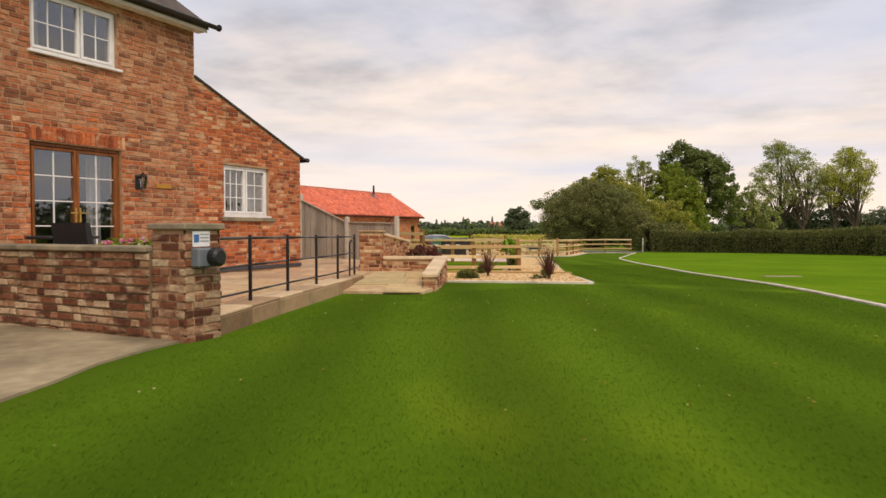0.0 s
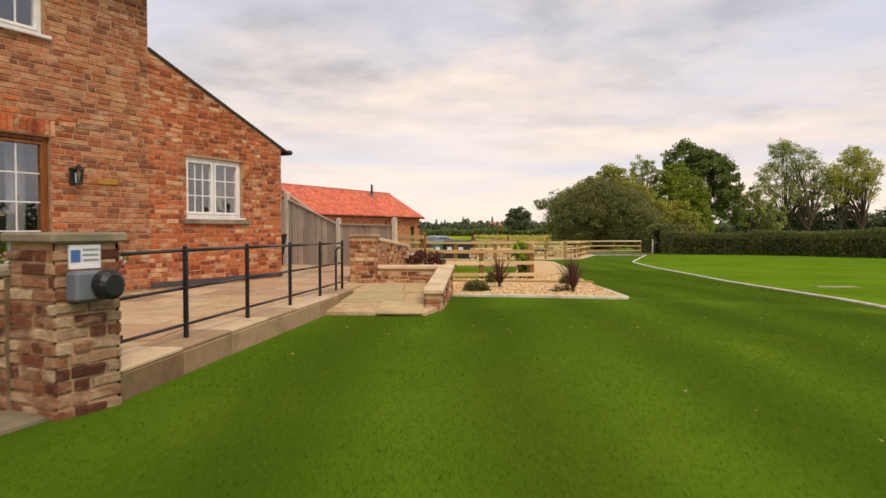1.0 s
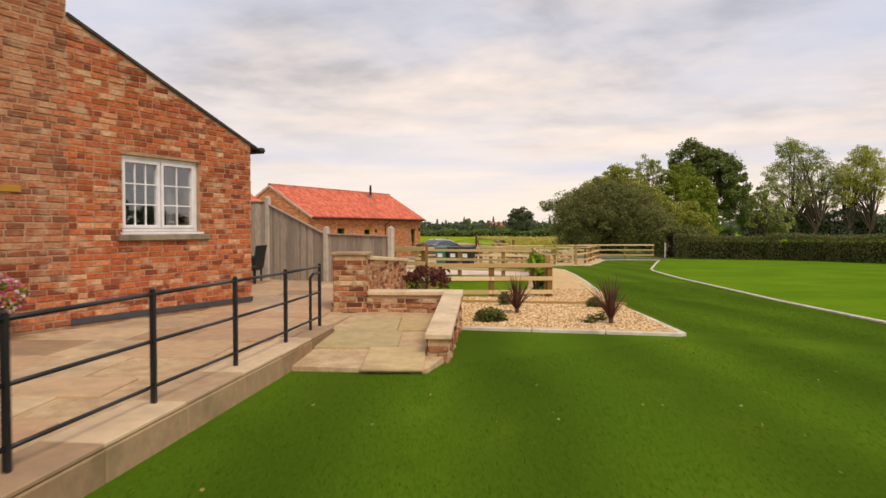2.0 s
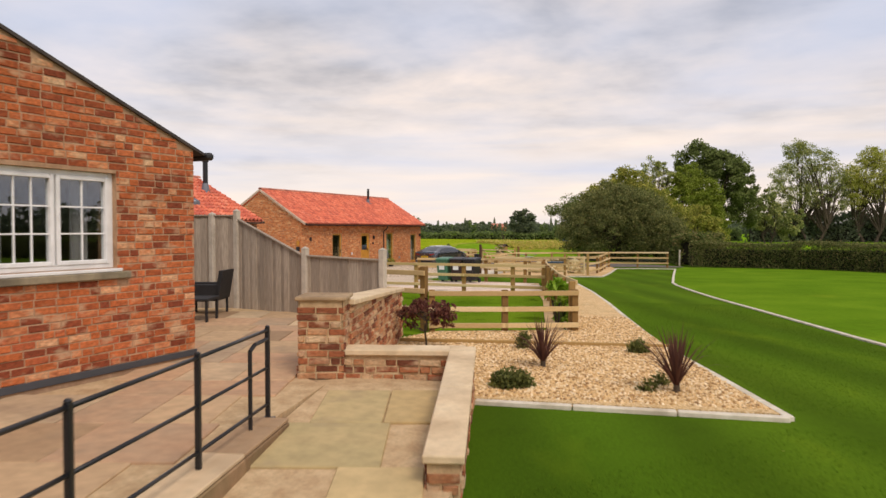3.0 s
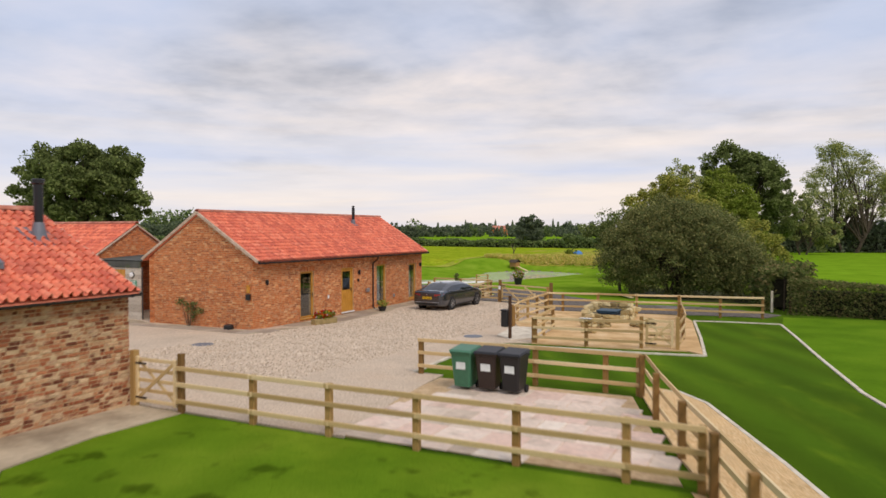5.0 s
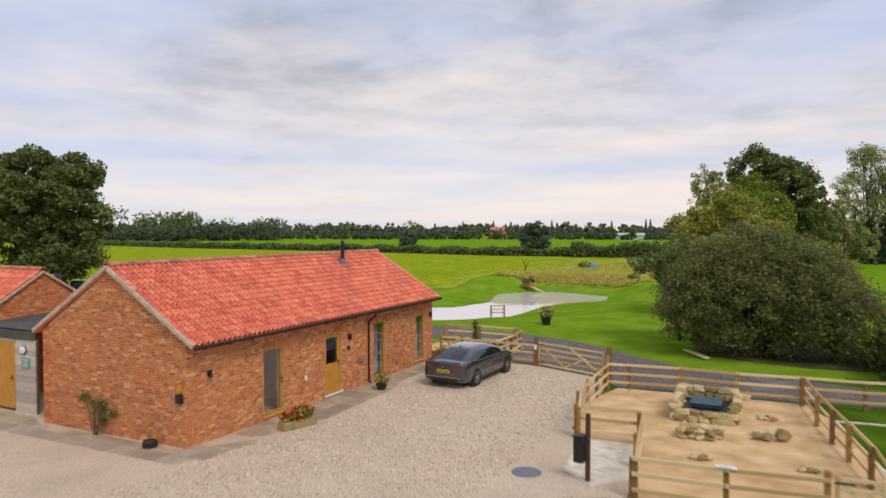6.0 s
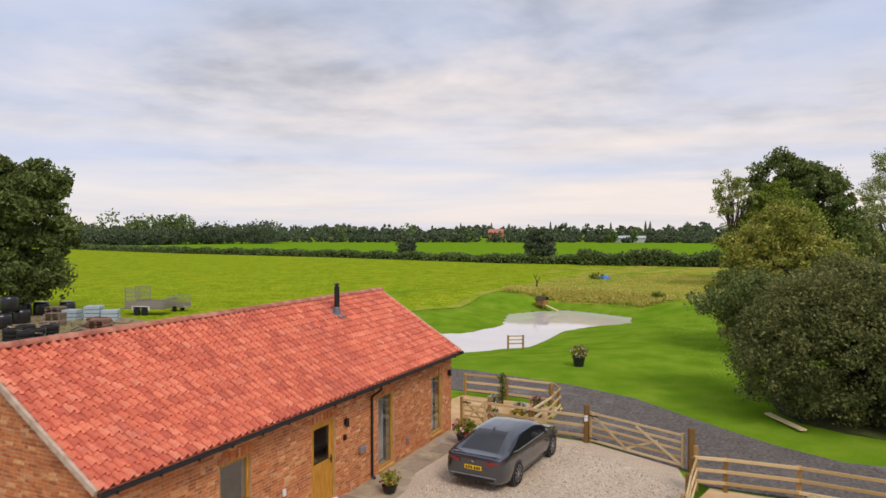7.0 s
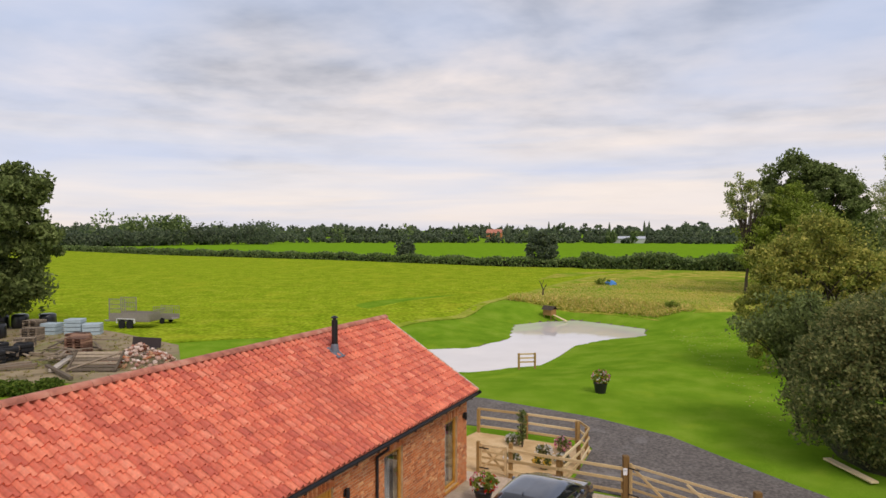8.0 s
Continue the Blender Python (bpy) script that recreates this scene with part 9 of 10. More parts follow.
tree("willow_tree", 1.6, 160.0, [(-2.0, -1.0, 15.8, 3.4, 3.2, 4.2), (-5.2, -2.6, 12.6, 2.6, 2.4, 3.2), (2.0, 1.0, 14.0, 2.8, 2.6, 4.4), (-3.2, -1.6, 18.4, 2.2, 2.2, 1.8), (-1.0, -0.5, 9.4, 4.4, 3.6, 2.6), (4.2, 2.1, 8.4, 2.6, 2.4, 2.6), (5.0, 2.4, 12.6, 2.0, 2.0, 2.8), (-6.4, -3.0, 8.6, 2.2, 2.0, 2.6)],
     27000, 0.19, LF_WILLOW, "open grey-green willow with visible limbs", clumps=520, clump_r=0.85, trunk=(0.34, 3.6), seed=15, inner=0.35, limbs=46, droop=0.3, stems=2)
tree("willow_tree", 11.6, 164.5, [(0, 0, 13.6, 3.6, 3.4, 4.6), (0.6, 0.3, 16.8, 2.8, 2.8, 2.4), (2.6, 1.3, 10.6, 2.6, 2.4, 3.2), (-2.4, -1.2, 9.4, 2.6, 2.4, 3.0), (-3.4, -1.6, 12.8, 2.0, 2.0, 2.6), (3.8, 1.8, 13.6, 1.8, 1.8, 2.6)],
     23000, 0.19, LF_YELLOW, "open yellowing willow with visible limbs", clumps=440, clump_r=0.85, trunk=(0.34, 3.6), seed=16, inner=0.35, limbs=40, droop=0.3, stems=2)
tree("bush", -6.2, 145.0, [(-0.6, 0, 6.2, 2.4, 2.4, 4.6), (3.0, 1.5, 4.8, 3.0, 2.6, 3.8), (0.6, 0.2, 9.4, 1.2, 1.2, 1.4)], 8000, 0.28, LF_WILLOW, "pale shrubby willow below the oak", "bush", clumps=100, clump_r=0.75, trunk=(0.15, 2.0), seed=18, limbs=18, stems=2, inner=0.4)
tree("oak_tree", -76.6, 64.6, [(0, 0, 8.4, 5.2, 5.0, 4.2), (3.2, 1.0, 8.8, 3.0, 3.0, 3.2), (-3.6, -1.0, 8.8, 3.4, 3.4, 3.6), (4.2, 1.6, 4.6, 2.4, 2.4, 2.6), (0.4, 0, 11.0, 3.2, 3.2, 2.2), (2.6, 1.2, 3.8, 2.6, 2.6, 1.8), (-2.8, -1, 4.8, 3.8, 3.4, 2.6), (5.4, 2.6, 7.0, 1.6, 1.6, 1.8), (3.6, 1.6, 11.0, 2.4, 2.4, 1.9), (-2.8, -1.2, 11.2, 2.4, 2.4, 1.8), (1.4, 0.5, 3.0, 3.2, 3.0, 2.2)],
     78000, 0.26, LF_DARK, "broad dark oak standing in the pasture", clumps=520, clump_r=0.8, trunk=(0.55, 4.0), seed=19, inner=0.5, limbs=26)
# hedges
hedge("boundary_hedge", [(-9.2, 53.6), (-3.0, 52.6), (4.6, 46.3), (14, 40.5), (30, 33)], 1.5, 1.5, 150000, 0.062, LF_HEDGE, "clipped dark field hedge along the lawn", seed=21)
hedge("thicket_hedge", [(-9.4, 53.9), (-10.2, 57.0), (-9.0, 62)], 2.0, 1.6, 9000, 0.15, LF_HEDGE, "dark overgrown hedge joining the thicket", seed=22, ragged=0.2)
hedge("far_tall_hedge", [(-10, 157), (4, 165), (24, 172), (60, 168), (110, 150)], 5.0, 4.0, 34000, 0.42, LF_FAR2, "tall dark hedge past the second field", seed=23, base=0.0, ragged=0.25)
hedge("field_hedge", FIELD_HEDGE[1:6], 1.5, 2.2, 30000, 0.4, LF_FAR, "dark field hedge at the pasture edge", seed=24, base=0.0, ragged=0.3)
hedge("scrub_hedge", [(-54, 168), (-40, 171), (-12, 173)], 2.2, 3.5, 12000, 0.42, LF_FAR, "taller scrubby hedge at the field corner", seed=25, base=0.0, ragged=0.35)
tree("field_tree", -63.5, 171.9, [(0, 0, 3.6, 3.6, 3.4, 3.2), (0.5, 0, 5.6, 2.4, 2.4, 1.8)], 6000, 0.42, LF_FAR2, "rounded dark tree in the field hedge", clumps=70, clump_r=0.9, trunk=(0.25, 2.0), seed=26)
tree("field_tree", -99.2, 176.9, [(0, 0, 2.8, 2.2, 2.2, 2.2), (0.3, 0, 4.2, 1.5, 1.5, 1.3)], 2600, 0.42, LF_FAR2, "small dark tree in the field hedge", clumps=40, clump_r=0.7, trunk=(0.2, 1.6), seed=27)


def far_trees(name, n_trees, pick, mat, label, seed, leaf, per, hgt, wide=0.62):
    """A distant run of trees, too far to count: clumps of foliage standing on the ground."""
    rng = np.random.default_rng(seed)
    cs, rs = [], []
    for i in range(n_trees):
        x, y = pick(rng)
        h = rng.uniform(*hgt) * (0.62 + 0.62 * abs(math.sin(x * 0.019 + seed) * math.cos(y * 0.011 + 1.7 * seed)) + rng.normal(0, 0.07))
        k = per
        u = rng.normal(size=(k, 3))
        u /= np.linalg.norm(u, axis=1, keepdims=True)
        c = np.stack([x + u[:, 0] * h * wide * 0.8, y + u[:, 1] * h * wide * 0.8, h * 0.5 + u[:, 2] * h * 0.42], 1)
        cs.append(c)
        rs.append(np.full((k, 1), h * 0.16))
    cs, rs = np.concatenate(cs), np.concatenate(rs)
    me = quads_mesh(name, leaf_cloud(cs, rs, np.full(len(cs), 5), leaf, rng, shape=1.3), mat)
    return tagged(new(name, me), label, "woodland", kind="stuff")


def along(pts, spread):
    seg = [math.hypot(b[0] - a[0], b[1] - a[1]) for a, b in zip(pts, pts[1:])]
    cum = np.concatenate([[0], np.cumsum(seg)])

    def pick(rng):
        s = rng.random() * cum[-1]
        return (float(np.interp(s, cum, [p[0] for p in pts])) + rng.normal(0, spread), float(np.interp(s, cum, [p[1] for p in pts])) + rng.normal(0, spread))
    return pick


far_trees("west_wood", 220, along([(-440, 240), (-345, 222), (-310, 232), (-285, 268), (-262, 318)], 6), LF_FAR2, "dark belt of woodland along the pasture", 31, 1.0, 52, (6, 12))
far_trees("tall_wood_clump", 16, along([(-305, 262), (-285, 285)], 5), LF_FAR, "taller loose trees in the belt", 32, 1.2, 46, (13, 16), 0.4)
far_trees("mid_wood", 330, along([(-330, 345), (-200, 395), (-90, 435), (10, 440), (120, 420)], 12), LF_FAR2, "far field trees and hedgerows", 33, 1.3, 24, (2.5, 6.5))
far_trees("mid_tall_trees", 14, along([(-330, 345), (-200, 395), (-90, 435), (10, 440)], 10), LF_FAR, "taller far hedgerow trees", 37, 1.6, 30, (9, 13), 0.4)
far_trees("far_wood", 420, along([(-600, 420), (-380, 560), (-150, 640), (100, 640), (360, 560)], 40), LF_FAR2, "distant wooded skyline", 34, 2.6, 20, (6, 13))
far_trees("skyline_wood", 300, along([(-1100, 700), (-600, 1000), (-100, 1150), (500, 1000), (1000, 700)], 80), LF_FAR2, "faint farthest wooded skyline", 35, 5.0, 16, (8, 17))
far_trees("east_wood", 120, along([(60, 190), (130, 160), (240, 120), (380, 60)], 10), LF_FAR2, "belt of trees past the willows", 36, 1.4, 24, (6, 10))
rnd = random.Random(9)
for i in range(9):
    x, y = -300 + i * 26 + rnd.uniform(-16, 16), 600 + rnd.uniform(-30, 30)
    single("poplar", Mesh().lathe([(0.4, 0), (1.2, 3), (1.3, 7), (0.9, 11), (0.2, 13 + rnd.uniform(-2, 3))], n=7), LF_FAR2, "slim dark far poplar on the skyline", "tree", (x, y, 0), group="skyline poplars")
fb = thing("far_shed", (-92, 430, 0), "long low pale farm shed far off", "shed", rz=4)
part("shed_wall", Mesh().box(-9, -4, 0, 9, 4, 2.6, 0.05), plain("pale_sheet_wall", (0.55, 0.55, 0.52)), fb)
part("shed_roof", Mesh().add([(-9.3, -4.4, 2.55), (9.3, -4.4, 2.55), (9.3, 0, 3.9), (-9.3, 0, 3.9), (-9.3, 4.4, 2.55), (9.3, 4.4, 2.55)], [(0, 1, 2, 3), (3, 2, 5, 4), (0, 3, 4), (1, 5, 2)]), plain("pale_grey_sheet_roof", (0.5, 0.52, 0.55)), fb)
fh = thing("far_farmhouse", (-225, 560, 0), "small red brick farmhouse far off", "house", rz=10)
part("walls", Mesh().box(-6, -4, 0, 6, 4, 5, 0.05), M_BRBARN, fh)
part("roof", Mesh().add([(-6.4, -4.5, 4.9), (6.4, -4.5, 4.9), (6.4, 0, 8), (-6.4, 0, 8), (-6.4, 4.5, 4.9), (6.4, 4.5, 4.9)], [(0, 1, 2, 3), (3, 2, 5, 4), (0, 3, 4), (1, 5, 2)]), M_RIDGE, fh)

# ---- garden plants ----
LF_PURPLE = leaves("purple_cordyline_blades", [lin(66, 42, 40), lin(98, 66, 58), lin(134, 98, 80)], scale=3)
LF_ACER = leaves("dark_red_acer_leaves", [lin(76, 44, 42), lin(104, 64, 56), lin(134, 92, 76)], scale=3, gain=1.2)
LF_LAV = leaves("grey_green_lavender", [lin(80, 88, 46), lin(106, 112, 60), lin(134, 136, 80)], scale=3)
LF_BRIGHT = leaves("glossy_bright_leaves", [lin(80, 112, 26), lin(116, 152, 44), lin(164, 192, 84)], rough=0.4, scale=3, gain=1.35)
P_PINK = leaves("pink_petals", [lin(206, 70, 120), lin(232, 140, 170), lin(244, 206, 218)], scale=3)
P_RED = leaves("red_petals", [lin(170, 20, 30), lin(206, 40, 40), lin(226, 90, 40)], scale=3)
P_WHITE = leaves("white_petals", [lin(226, 222, 214), lin(246, 244, 240)], scale=3)
P_YELLOW = leaves("yellow_petals", [lin(214, 170, 30), lin(236, 200, 70)], scale=3)


def spiky(x, y, h, label, seed, n=70):
    rnd = random.Random(seed)
    z = ground_z(x, y) + 0.04
    t = thing("cordyline", (x, y, z), label, "plant", "cordylines")
    for i in range(n):
        a, lean = rnd.uniform(0, 6.28), rnd.uniform(0.08, 1.0)
        l = h * rnd.uniform(0.75, 1.1)
        pts, w = [], 0.009
        for k in range(5):
            s = k / 4
            out = l * (lean * s + 0.25 * lean * s * s)
            pts.append(Vector((math.cos(a) * out * 0.75, math.sin(a) * out * 0.75, 0.05 + l * s * math.sqrt(max(0.1, 1 - lean * lean * s * 0.9)))))
        side = Vector((-math.sin(a), math.cos(a), 0))
        v = []
        for k, p in enumerate(pts):
            ww = w * (1.0, 1.2, 1.0, 0.7, 0.08)[k]
            v += [tuple(p - side * ww), tuple(p + side * ww)]
        part("blade", Mesh().add(v, [(2 * k, 2 * k + 1, 2 * k + 3, 2 * k + 2) for k in range(4)]), LF_PURPLE, t)
    part("stem", Mesh().cyl((0, 0, -0.05), (0, 0, 0.1), 0.04, 0.03, 8), M_BARK, t)


def clump_plant(name, x, y, z, blobs, n, leaf, mat, label, cat="plant", seed=1, flowers=(), clumps=30, rc=0.1, group=""):
    rng = np.random.default_rng(seed)
    t = thing(name, (x, y, z), label, cat, group)
    cs = blob_clumps(blobs, clumps, rc, rng, 0.35)
    cs[:, 2] = np.maximum(cs[:, 2], 0.02)
    st = Mesh()
    for c in cs[:14]:
        st.cyl((c[0] * 0.15, c[1] * 0.15, -0.02), tuple(c), 0.008, 0.004, 5, caps=False)
    part("stems", st, M_BARK, t)
    part("foliage", quads_mesh("foliage", leaf_cloud(cs, np.full((len(cs), 1), rc), np.full(len(cs), max(1, n // len(cs))), leaf, rng), mat), mat, t)
    for m, k, size in flowers:
        fc = blob_clumps([(b[0], b[1], b[2], b[3] * 1.08, b[4] * 1.08, b[5] * 1.1) for b in blobs], k, rc, rng, 0.88)
        fc = fc[fc[:, 2] > blobs[0][2] * 0.6]
        part("blossom", quads_mesh("blossom", leaf_cloud(fc, np.full((len(fc), 1), size), np.full(len(fc), 7), size, rng, shape=1.1), m), m, t, "open flower heads", kind="stuff")
    return t


spiky(-6.83, 15.23, 0.62, "purple spiky cordyline in golden gravel", 401)
spiky(-5.08, 14.36, 0.66, "purple spiky cordyline in golden gravel", 402)
gz_ = lambda x, y: ground_z(x, y) + 0.045
clump_plant("lavender", -6.74, 13.86, gz_(-6.74, 13.86), [(0, 0, 0.055, 0.2, 0.16, 0.075)], 2200, 0.035, LF_LAV, "low mounded grey-green lavender in gravel", seed=411, group="lavenders")
clump_plant("lavender", -5.95, 17.0, gz_(-5.95, 17.0), [(0, 0, 0.07, 0.1, 0.1, 0.085)], 1300, 0.03, LF_LAV, "low mounded grey-green lavender in gravel", seed=412, group="lavenders")
clump_plant("lavender", -7.62, 16.66, gz_(-7.62, 16.66), [(0, 0, 0.1, 0.065, 0.065, 0.11)], 1000, 0.03, LF_LAV, "small upright grey-green lavender in gravel", seed=413, group="lavenders")
clump_plant("lavender", -5.3, 14.7, gz_(-5.3, 14.7), [(0, 0, 0.03, 0.06, 0.06, 0.035)], 260, 0.03, LF_LAV, "small creeping grey-green plant in gravel", seed=414, group="lavenders")
clump_plant("lavender", -5.38, 14.3, gz_(-5.38, 14.3), [(0, 0, 0.025, 0.05, 0.05, 0.03)], 220, 0.03, LF_LAV, "small creeping grey-green plant in gravel", seed=418, group="lavenders")
acer = tree("weeping_acer", -8.97, 16.05, [(0, 0, 0.66, 0.40, 0.36, 0.09), (-0.32, 0.05, 0.5, 0.16, 0.2, 0.17), (0.3, 0, 0.52, 0.15, 0.2, 0.15)], 1000, 0.05, LF_ACER, "small weeping dark red acer on a stem", clumps=70, clump_r=0.08, trunk=(0.018, 0.6), seed=415, limbs=22, droop=1.2)
clump_plant("laurel_shrub", -7.98, 19.65, gz_(-7.98, 19.65), [(0, 0, 0.70, 0.2, 0.2, 0.2), (0.02, -0.04, 0.82, 0.13, 0.13, 0.1)], 260, 0.10, LF_BRIGHT, "glossy bright green shrub by the fence", "shrub", seed=416, clumps=36, rc=0.09)
clump_plant("laurel_shrub", -8.02, 20.1, gz_(-8.02, 20.1), [(0, 0, 0.3, 0.16, 0.16, 0.26)], 300, 0.09, LF_BRIGHT, "small glossy green shrub by the fence", "shrub", seed=417, clumps=20, rc=0.08)


def pot(name, x, y, z, r, h, mat, label, flowers, seed, leafmat=None, cat="flower pot", spread=1.0, tall=0.5):
    p = thing(name, (x, y, z), label, cat)
    part("pot", Mesh().lathe([(r * 0.7, 0), (r * 0.72, 0.01), (r * 0.95, h * 0.85), (r, h * 0.86), (r, h), (r * 0.9, h), (r * 0.88, h * 0.92)], n=18), mat, p, smooth=False)
    part("soil", Mesh().lathe([(r * 0.88, h * 0.9), (r * 0.2, h * 0.93)], n=14), M_SOIL, p)
    rng = np.random.default_rng(seed)
    b = [(0, 0, h + r * tall, r * 1.15 * spread, r * 1.15 * spread, r * tall * 1.1)]
    cs = blob_clumps(b, 40, 0.05, rng, 0.3)
    lm = leafmat or LF_MID
    part("foliage", quads_mesh("foliage", leaf_cloud(cs, np.full((len(cs), 1), r * 0.28), np.full(len(cs), 16), r * 0.26, rng), lm), lm, p)
    for m, k in flowers:
        fc = blob_clumps([(0, 0, h + r * tall, r * 1.25 * spread, r * 1.25 * spread, r * tall * 1.2)], k, 0.05, rng, 0.9)
        fc = fc[fc[:, 2] > h * 0.9]
        part("blossom", quads_mesh("blossom", leaf_cloud(fc, np.full((len(fc), 1), r * 0.12), np.full(len(fc), 8), r * 0.17, rng, shape=1.1), m), m, p, "open flower heads", kind="stuff")


pot("flower_pot", -10.02, 8.62, terrace_z(-10.02, 8.62), 0.21, 0.27, M_TERRACOTTA, "terracotta pot of pink flowers by the wall", [(P_PINK, 110), (P_RED, 12), (P_WHITE, 24)], 421, tall=0.9, spread=1.4)
pot("flower_pot", -6.6, 5.35, terrace_z(-6.6, 5.35), 0.2, 0.42, M_TERRACOTTA, "terracotta pot of pale pink flowers behind the wall", [(P_PINK, 40), (P_WHITE, 20)], 422, tall=0.7, spread=1.4)
pot("flower_tub", -27.5, 65.7, ground_z(-27.5, 65.7), 0.34, 0.5, M_GUTTER, "dark tub of mixed flowers on the grass", [(P_PINK, 40), (P_WHITE, 25), (P_YELLOW, 16)], 423, tall=0.8, spread=1.1)
pot("flower_tub", -27.62, 51.1, 0.06, 0.27, 0.3, M_GUTTER, "dark tub of red flowers by the car", [(P_RED, 45), (P_PINK, 12)], 424, tall=0.9, spread=1.25)
pot("shrub_tub", -27.72, 46.35, 0.06, 0.22, 0.2, M_GUTTER, "low tub of russet leafed plant by the door", [(P_RED, 12)], 425, tall=0.8, spread=1.2, leafmat=LF_OLIVE)
tg = thing("stone_trough", (-27.45, 41.1, 0.05), "pale stone trough of red and orange flowers", "planter", rz=75)
part("trough", Mesh().box(-0.6, -0.18, 0, 0.6, 0.18, 0.26, 0.03), M_ROCK, tg)
rng = np.random.default_rng(426)
cs = blob_clumps([(0, 0, 0.38, 0.62, 0.22, 0.18)], 60, 0.06, rng, 0.3)
part("foliage", quads_mesh("foliage", leaf_cloud(cs, np.full((len(cs), 1), 0.08), np.full(len(cs), 14), 0.07, rng), LF_MID), LF_MID, tg)
for m, k in ((P_RED, 90), (P_YELLOW, 16), (P_WHITE, 18)):
    fc = blob_clumps([(0, 0, 0.42, 0.62, 0.22, 0.18)], k, 0.05, rng, 0.9)
    part("blossom", quads_mesh("blossom", leaf_cloud(fc, np.full((len(fc), 1), 0.04), np.full(len(fc), 8), 0.06, rng, shape=1.1), m), m, tg, "open flower heads", kind="stuff")
clump_plant("climbing_rose", -32.1, 37.86, 0.06, [(0, 0.08, 0.85, 0.5, 0.1, 0.22), (-0.6, 0.1, 1.0, 0.35, 0.08, 0.2), (0.45, 0.08, 0.7, 0.28, 0.1, 0.26), (0.1, 0.08, 0.4, 0.12, 0.08, 0.3)], 420, 0.065, LF_SALLOW, "sparse climbing shrub on the brick gable", "shrub", seed=430, clumps=36, rc=0.12)
for i, (x, y, fl, h) in enumerate(((-28.0, 54.6, P_WHITE, 0.3), (-27.2, 55.6, P_WHITE, 0.4), (-26.7, 56.2, P_PINK, 0.6), (-26.9, 54.4, P_YELLOW, 0.45), (-28.6, 56.4, P_WHITE, 0.35), (-26.5, 55.2, P_WHITE, 0.3))):
    clump_plant("flowering_perennial", x, y, 0.05, [(0, 0, h * 0.5, 0.28, 0.26, h * 0.42)], 380, 0.06, LF_LAV, "mixed flowering perennial in the small garden", "plant", 440 + i, ((fl, 60, 0.05),), 22, 0.1, "garden perennials")
clump_plant("slim_conifer", -28.2, 56.2, 0.05, [(0, 0, 0.75, 0.13, 0.13, 0.75)], 500, 0.07, LF_DARK, "slim dark evergreen in the small garden", "shrub", 450, (), 40, 0.1)

# rough grass tufts on the pond bank
def tufts(name, poly, n, h, mat, label, seed):
    rng = np.random.default_rng(seed)
    xs, ys = [p[0] for p in poly], [p[1] for p in poly]
    pts = []
    while len(pts) < n:
        x, y = rng.uniform(min(xs), max(xs)), rng.uniform(min(ys), max(ys))
        if inside(poly, x, y):
            pts.append((x, y, ground_z(x, y) + h * 0.3))
    cs = np.array(pts)
    v = leaf_cloud(cs, np.full((n, 1), h * 0.6), np.full(n, 12), h * 0.2, rng, droop=-0.9, shape=5.5)
    return tagged(new(name, quads_mesh(name, v, mat)), label, "grass", kind="stuff")


LF_STRAW = leaves("straw_grass", [lin(150, 158, 58), lin(190, 178, 92), lin(220, 196, 124), lin(150, 168, 60)], scale=0.08, gain=1.25)
BANK_EDGE = [(-44.6, 99.4), (-42.2, 98.6), (-40, 98.4), (-37, 99.4), (-33.4, 98.6), (-29.2, 96.6), (-26.5, 97.2), (-26.5, 100), (-30, 100.5), (-34, 102.4), (-38, 103), (-42, 102.4), (-45, 103)]
tufts("bank_reeds", BANK_EDGE, 1300, 0.5, LF_STRAW, "taller straw coloured grass at the pond bank", 464)
tufts("rough_bank_grass", [(-46, 101), (-42, 100), (-37, 100), (-33, 99), (-27, 98), (-21, 101), (-17, 112), (-18, 140), (-42, 140), (-45, 125)], 7000, 0.2, LF_STRAW, "straw coloured rough grass on the bank", 461)
for i, (x, y, r) in enumerate(((-28.2, 98.4, 0.7), (-41.2, 128.6, 1.1))):
    clump_plant("bank_bush", x, y, ground_z(x, y), [(0, 0, r * 0.45, r, r * 0.8, r * 0.5)], 700, 0.16, LF_MID, "low green bush on the pond bank", "bush", 480 + i, (), 40, 0.2, "bank bushes")

LF_MEADOW = leaves("nettle_leaves", [lin(70, 92, 34), lin(98, 122, 46), lin(130, 142, 62)], scale=0.5)
LF_WEED = leaves("dry_weeds", [lin(120, 112, 62), lin(164, 146, 92), lin(150, 158, 70), lin(196, 176, 124)], scale=0.5)
tufts("scrap_weeds", [(-75, 66), (-70, 57), (-60, 53.5), (-51, 57), (-51.5, 61), (-56, 66), (-64, 68)], 700, 0.22, LF_WEED, "dry weeds and coarse grass among the scrap", 463)
for i, (x, y, r) in enumerate(((-52.3, 53.2, 0.8), (-53.6, 52.6, 0.9), (-51.4, 54.2, 0.6))):
    clump_plant("nettle_clump", x, y, 0.05, [(0, 0, 0.28, r * 1.3, r, 0.28)], 1600, 0.12, LF_MEADOW, "clump of green nettles behind the barn", "shrub", 470 + i, (), 40, 0.2, "nettles")


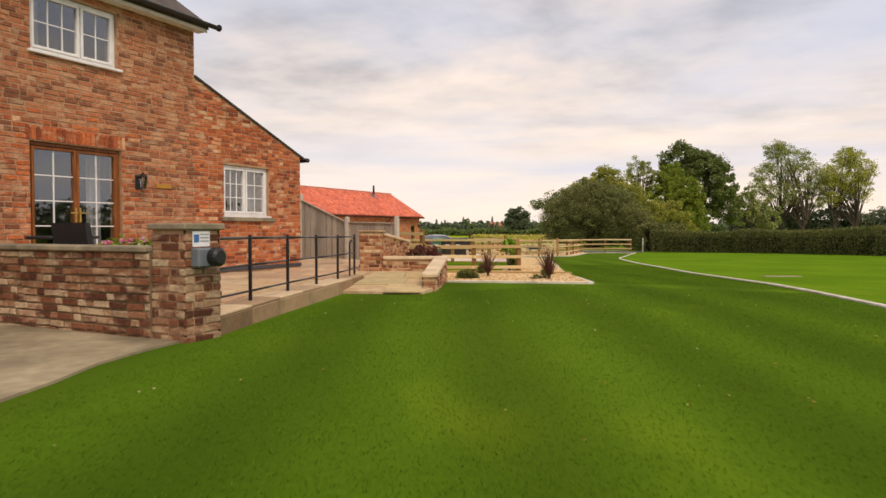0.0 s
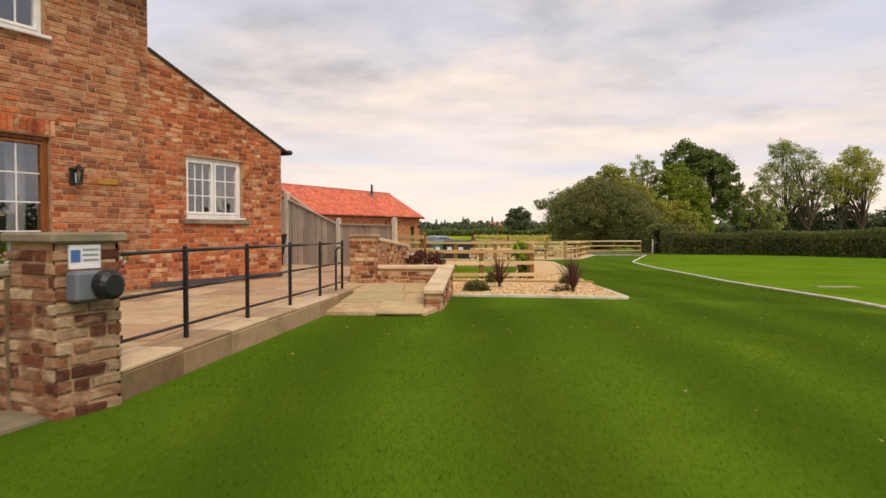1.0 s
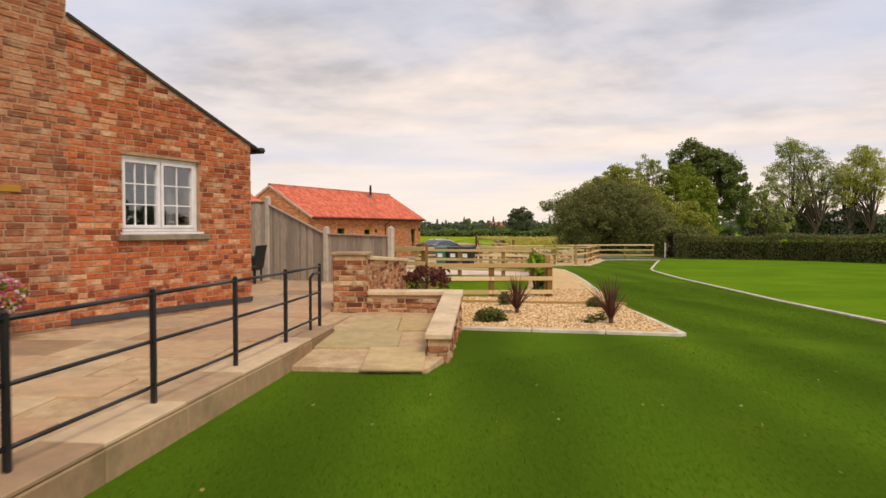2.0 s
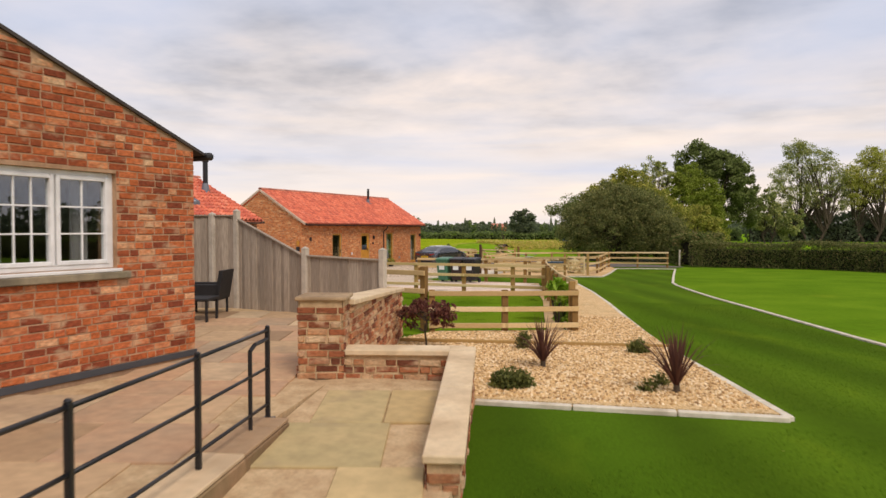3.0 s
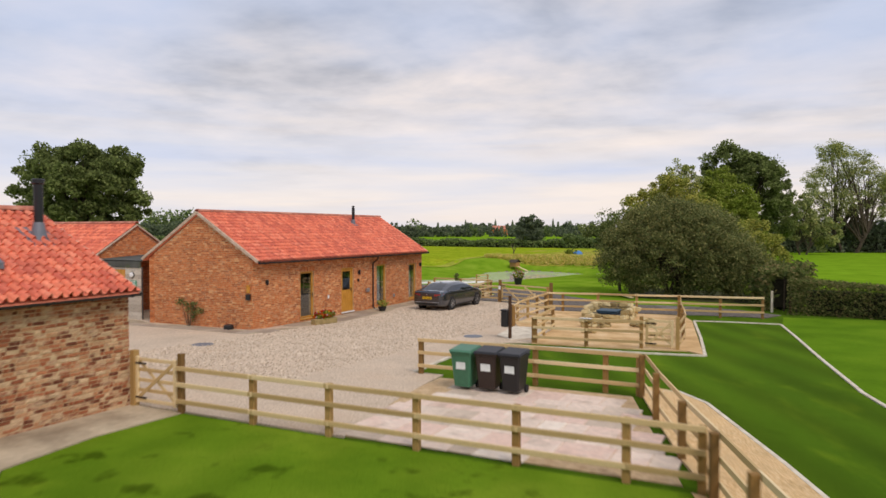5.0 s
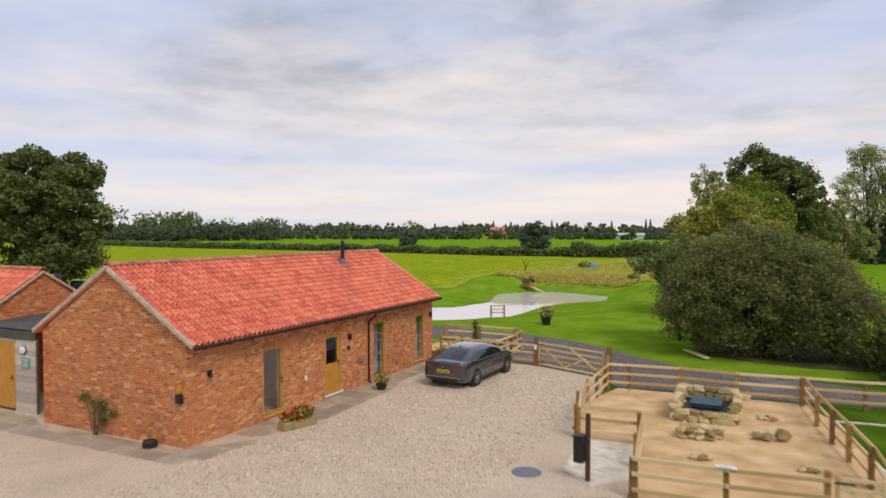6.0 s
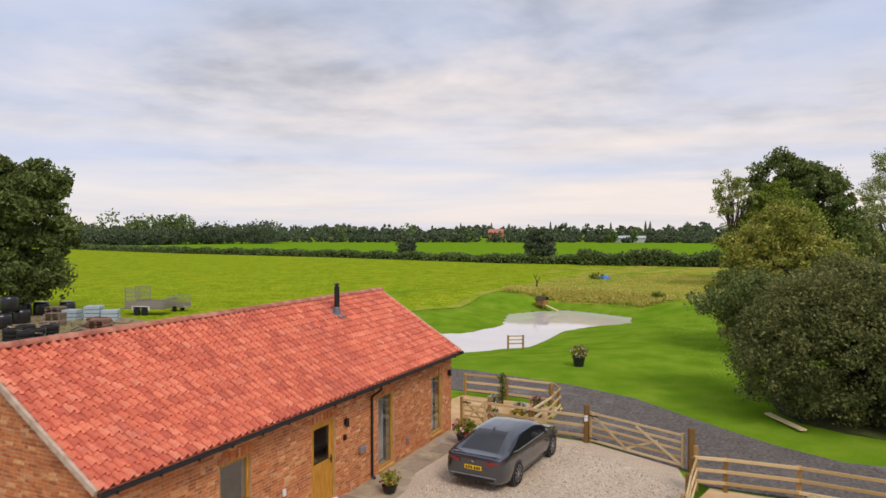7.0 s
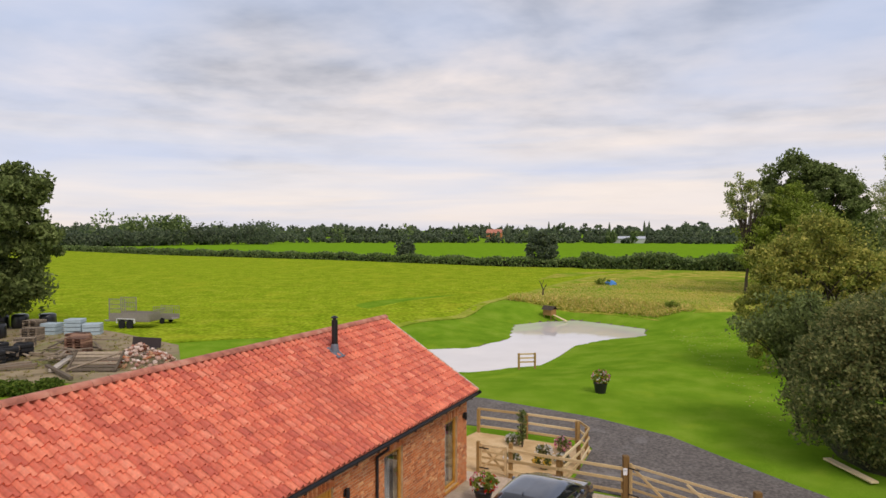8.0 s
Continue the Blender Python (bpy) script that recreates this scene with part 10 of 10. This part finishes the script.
def litter(name, poly, n, size, mat, label, seed):
    """Fallen leaves lying flat on the grass."""
    rng = np.random.default_rng(seed)
    xs, ys = [p[0] for p in poly], [p[1] for p in poly]
    v = []
    while len(v) < 4 * n:
        x, y = rng.uniform(min(xs), max(xs)), rng.uniform(min(ys), max(ys))
        if not inside(poly, x, y):
            continue
        a, r, z = rng.uniform(0, 6.28), size * rng.uniform(0.6, 1.3), ground_z(x, y) + 0.03
        for k in range(4):
            q = r * (1.0 if k % 2 else 0.55)
            v.append((x + q * math.cos(a + k * 1.571), y + q * math.sin(a + k * 1.571), z + rng.uniform(-0.005, 0.015)))
    return tagged(new(name, quads_mesh(name, np.array(v), mat)), label, "leaves", kind="stuff")


LF_FALLEN = leaves("fallen_leaves", [lin(150, 130, 60), lin(190, 172, 96), lin(214, 202, 150)], scale=3)
litter("fallen_leaves", [(-5.0, 5.2), (-4.0, 1.5), (2.5, 1.5), (0.5, 10), (-3.9, 13.2), (-6.4, 10)], 90, 0.016, LF_FALLEN, "few yellow fallen leaves scattered on the lawn", 491)
litter("leaf_litter", [(-24, 76), (-20, 62), (-19.5, 66), (-21, 78), (-22, 92), (-28, 92)], 500, 0.06, LF_FALLEN, "yellow fallen leaves under the thicket", 492)
# ---- paving slabs, laid last ----
flat = lambda x, y: terrace_z(x, y) + 0.004
TERR_IN = [(-5.98, 5.45), (-8.05, 11.15), (-8.3, 12.3), (-8.7, 12.6), (-8.85, 13.2), (-10.2, 16.5), (-13.6, 16.8), (-16.9, 15.3), (-16.9, 12.8), (-10.28, 12.75), (-10.28, 5.25)]
paving(terrace, TERR_IN, flat, 501, turn=RD, big=True)
paving(ramp, [(-7.1, 9.66), (-5.8, 10.12), (-5.95, 10.8), (-6.98, 13.05), (-8.05, 12.75), (-8.25, 12.42), (-8.05, 12.3), (-7.74, 11.3)], lambda x, y: ramp_z(x, y) + 0.004, 502, turn=RD, big=True, mat=M_SLABO)
paving(bin_pad, BIN_PAD, lambda x, y: ground_z(x, y) + 0.036, 503, turn=0, mat=M_SLABP)
paving(barn_path, BARN_PATH, lambda x, y: ground_z(x, y) + 0.055, 504, turn=0, big=True, mat=M_SLABG)
paving(gable_path, GABLE_PATH, lambda x, y: ground_z(x, y) + 0.055, 505, turn=0, big=True, mat=M_SLABG)
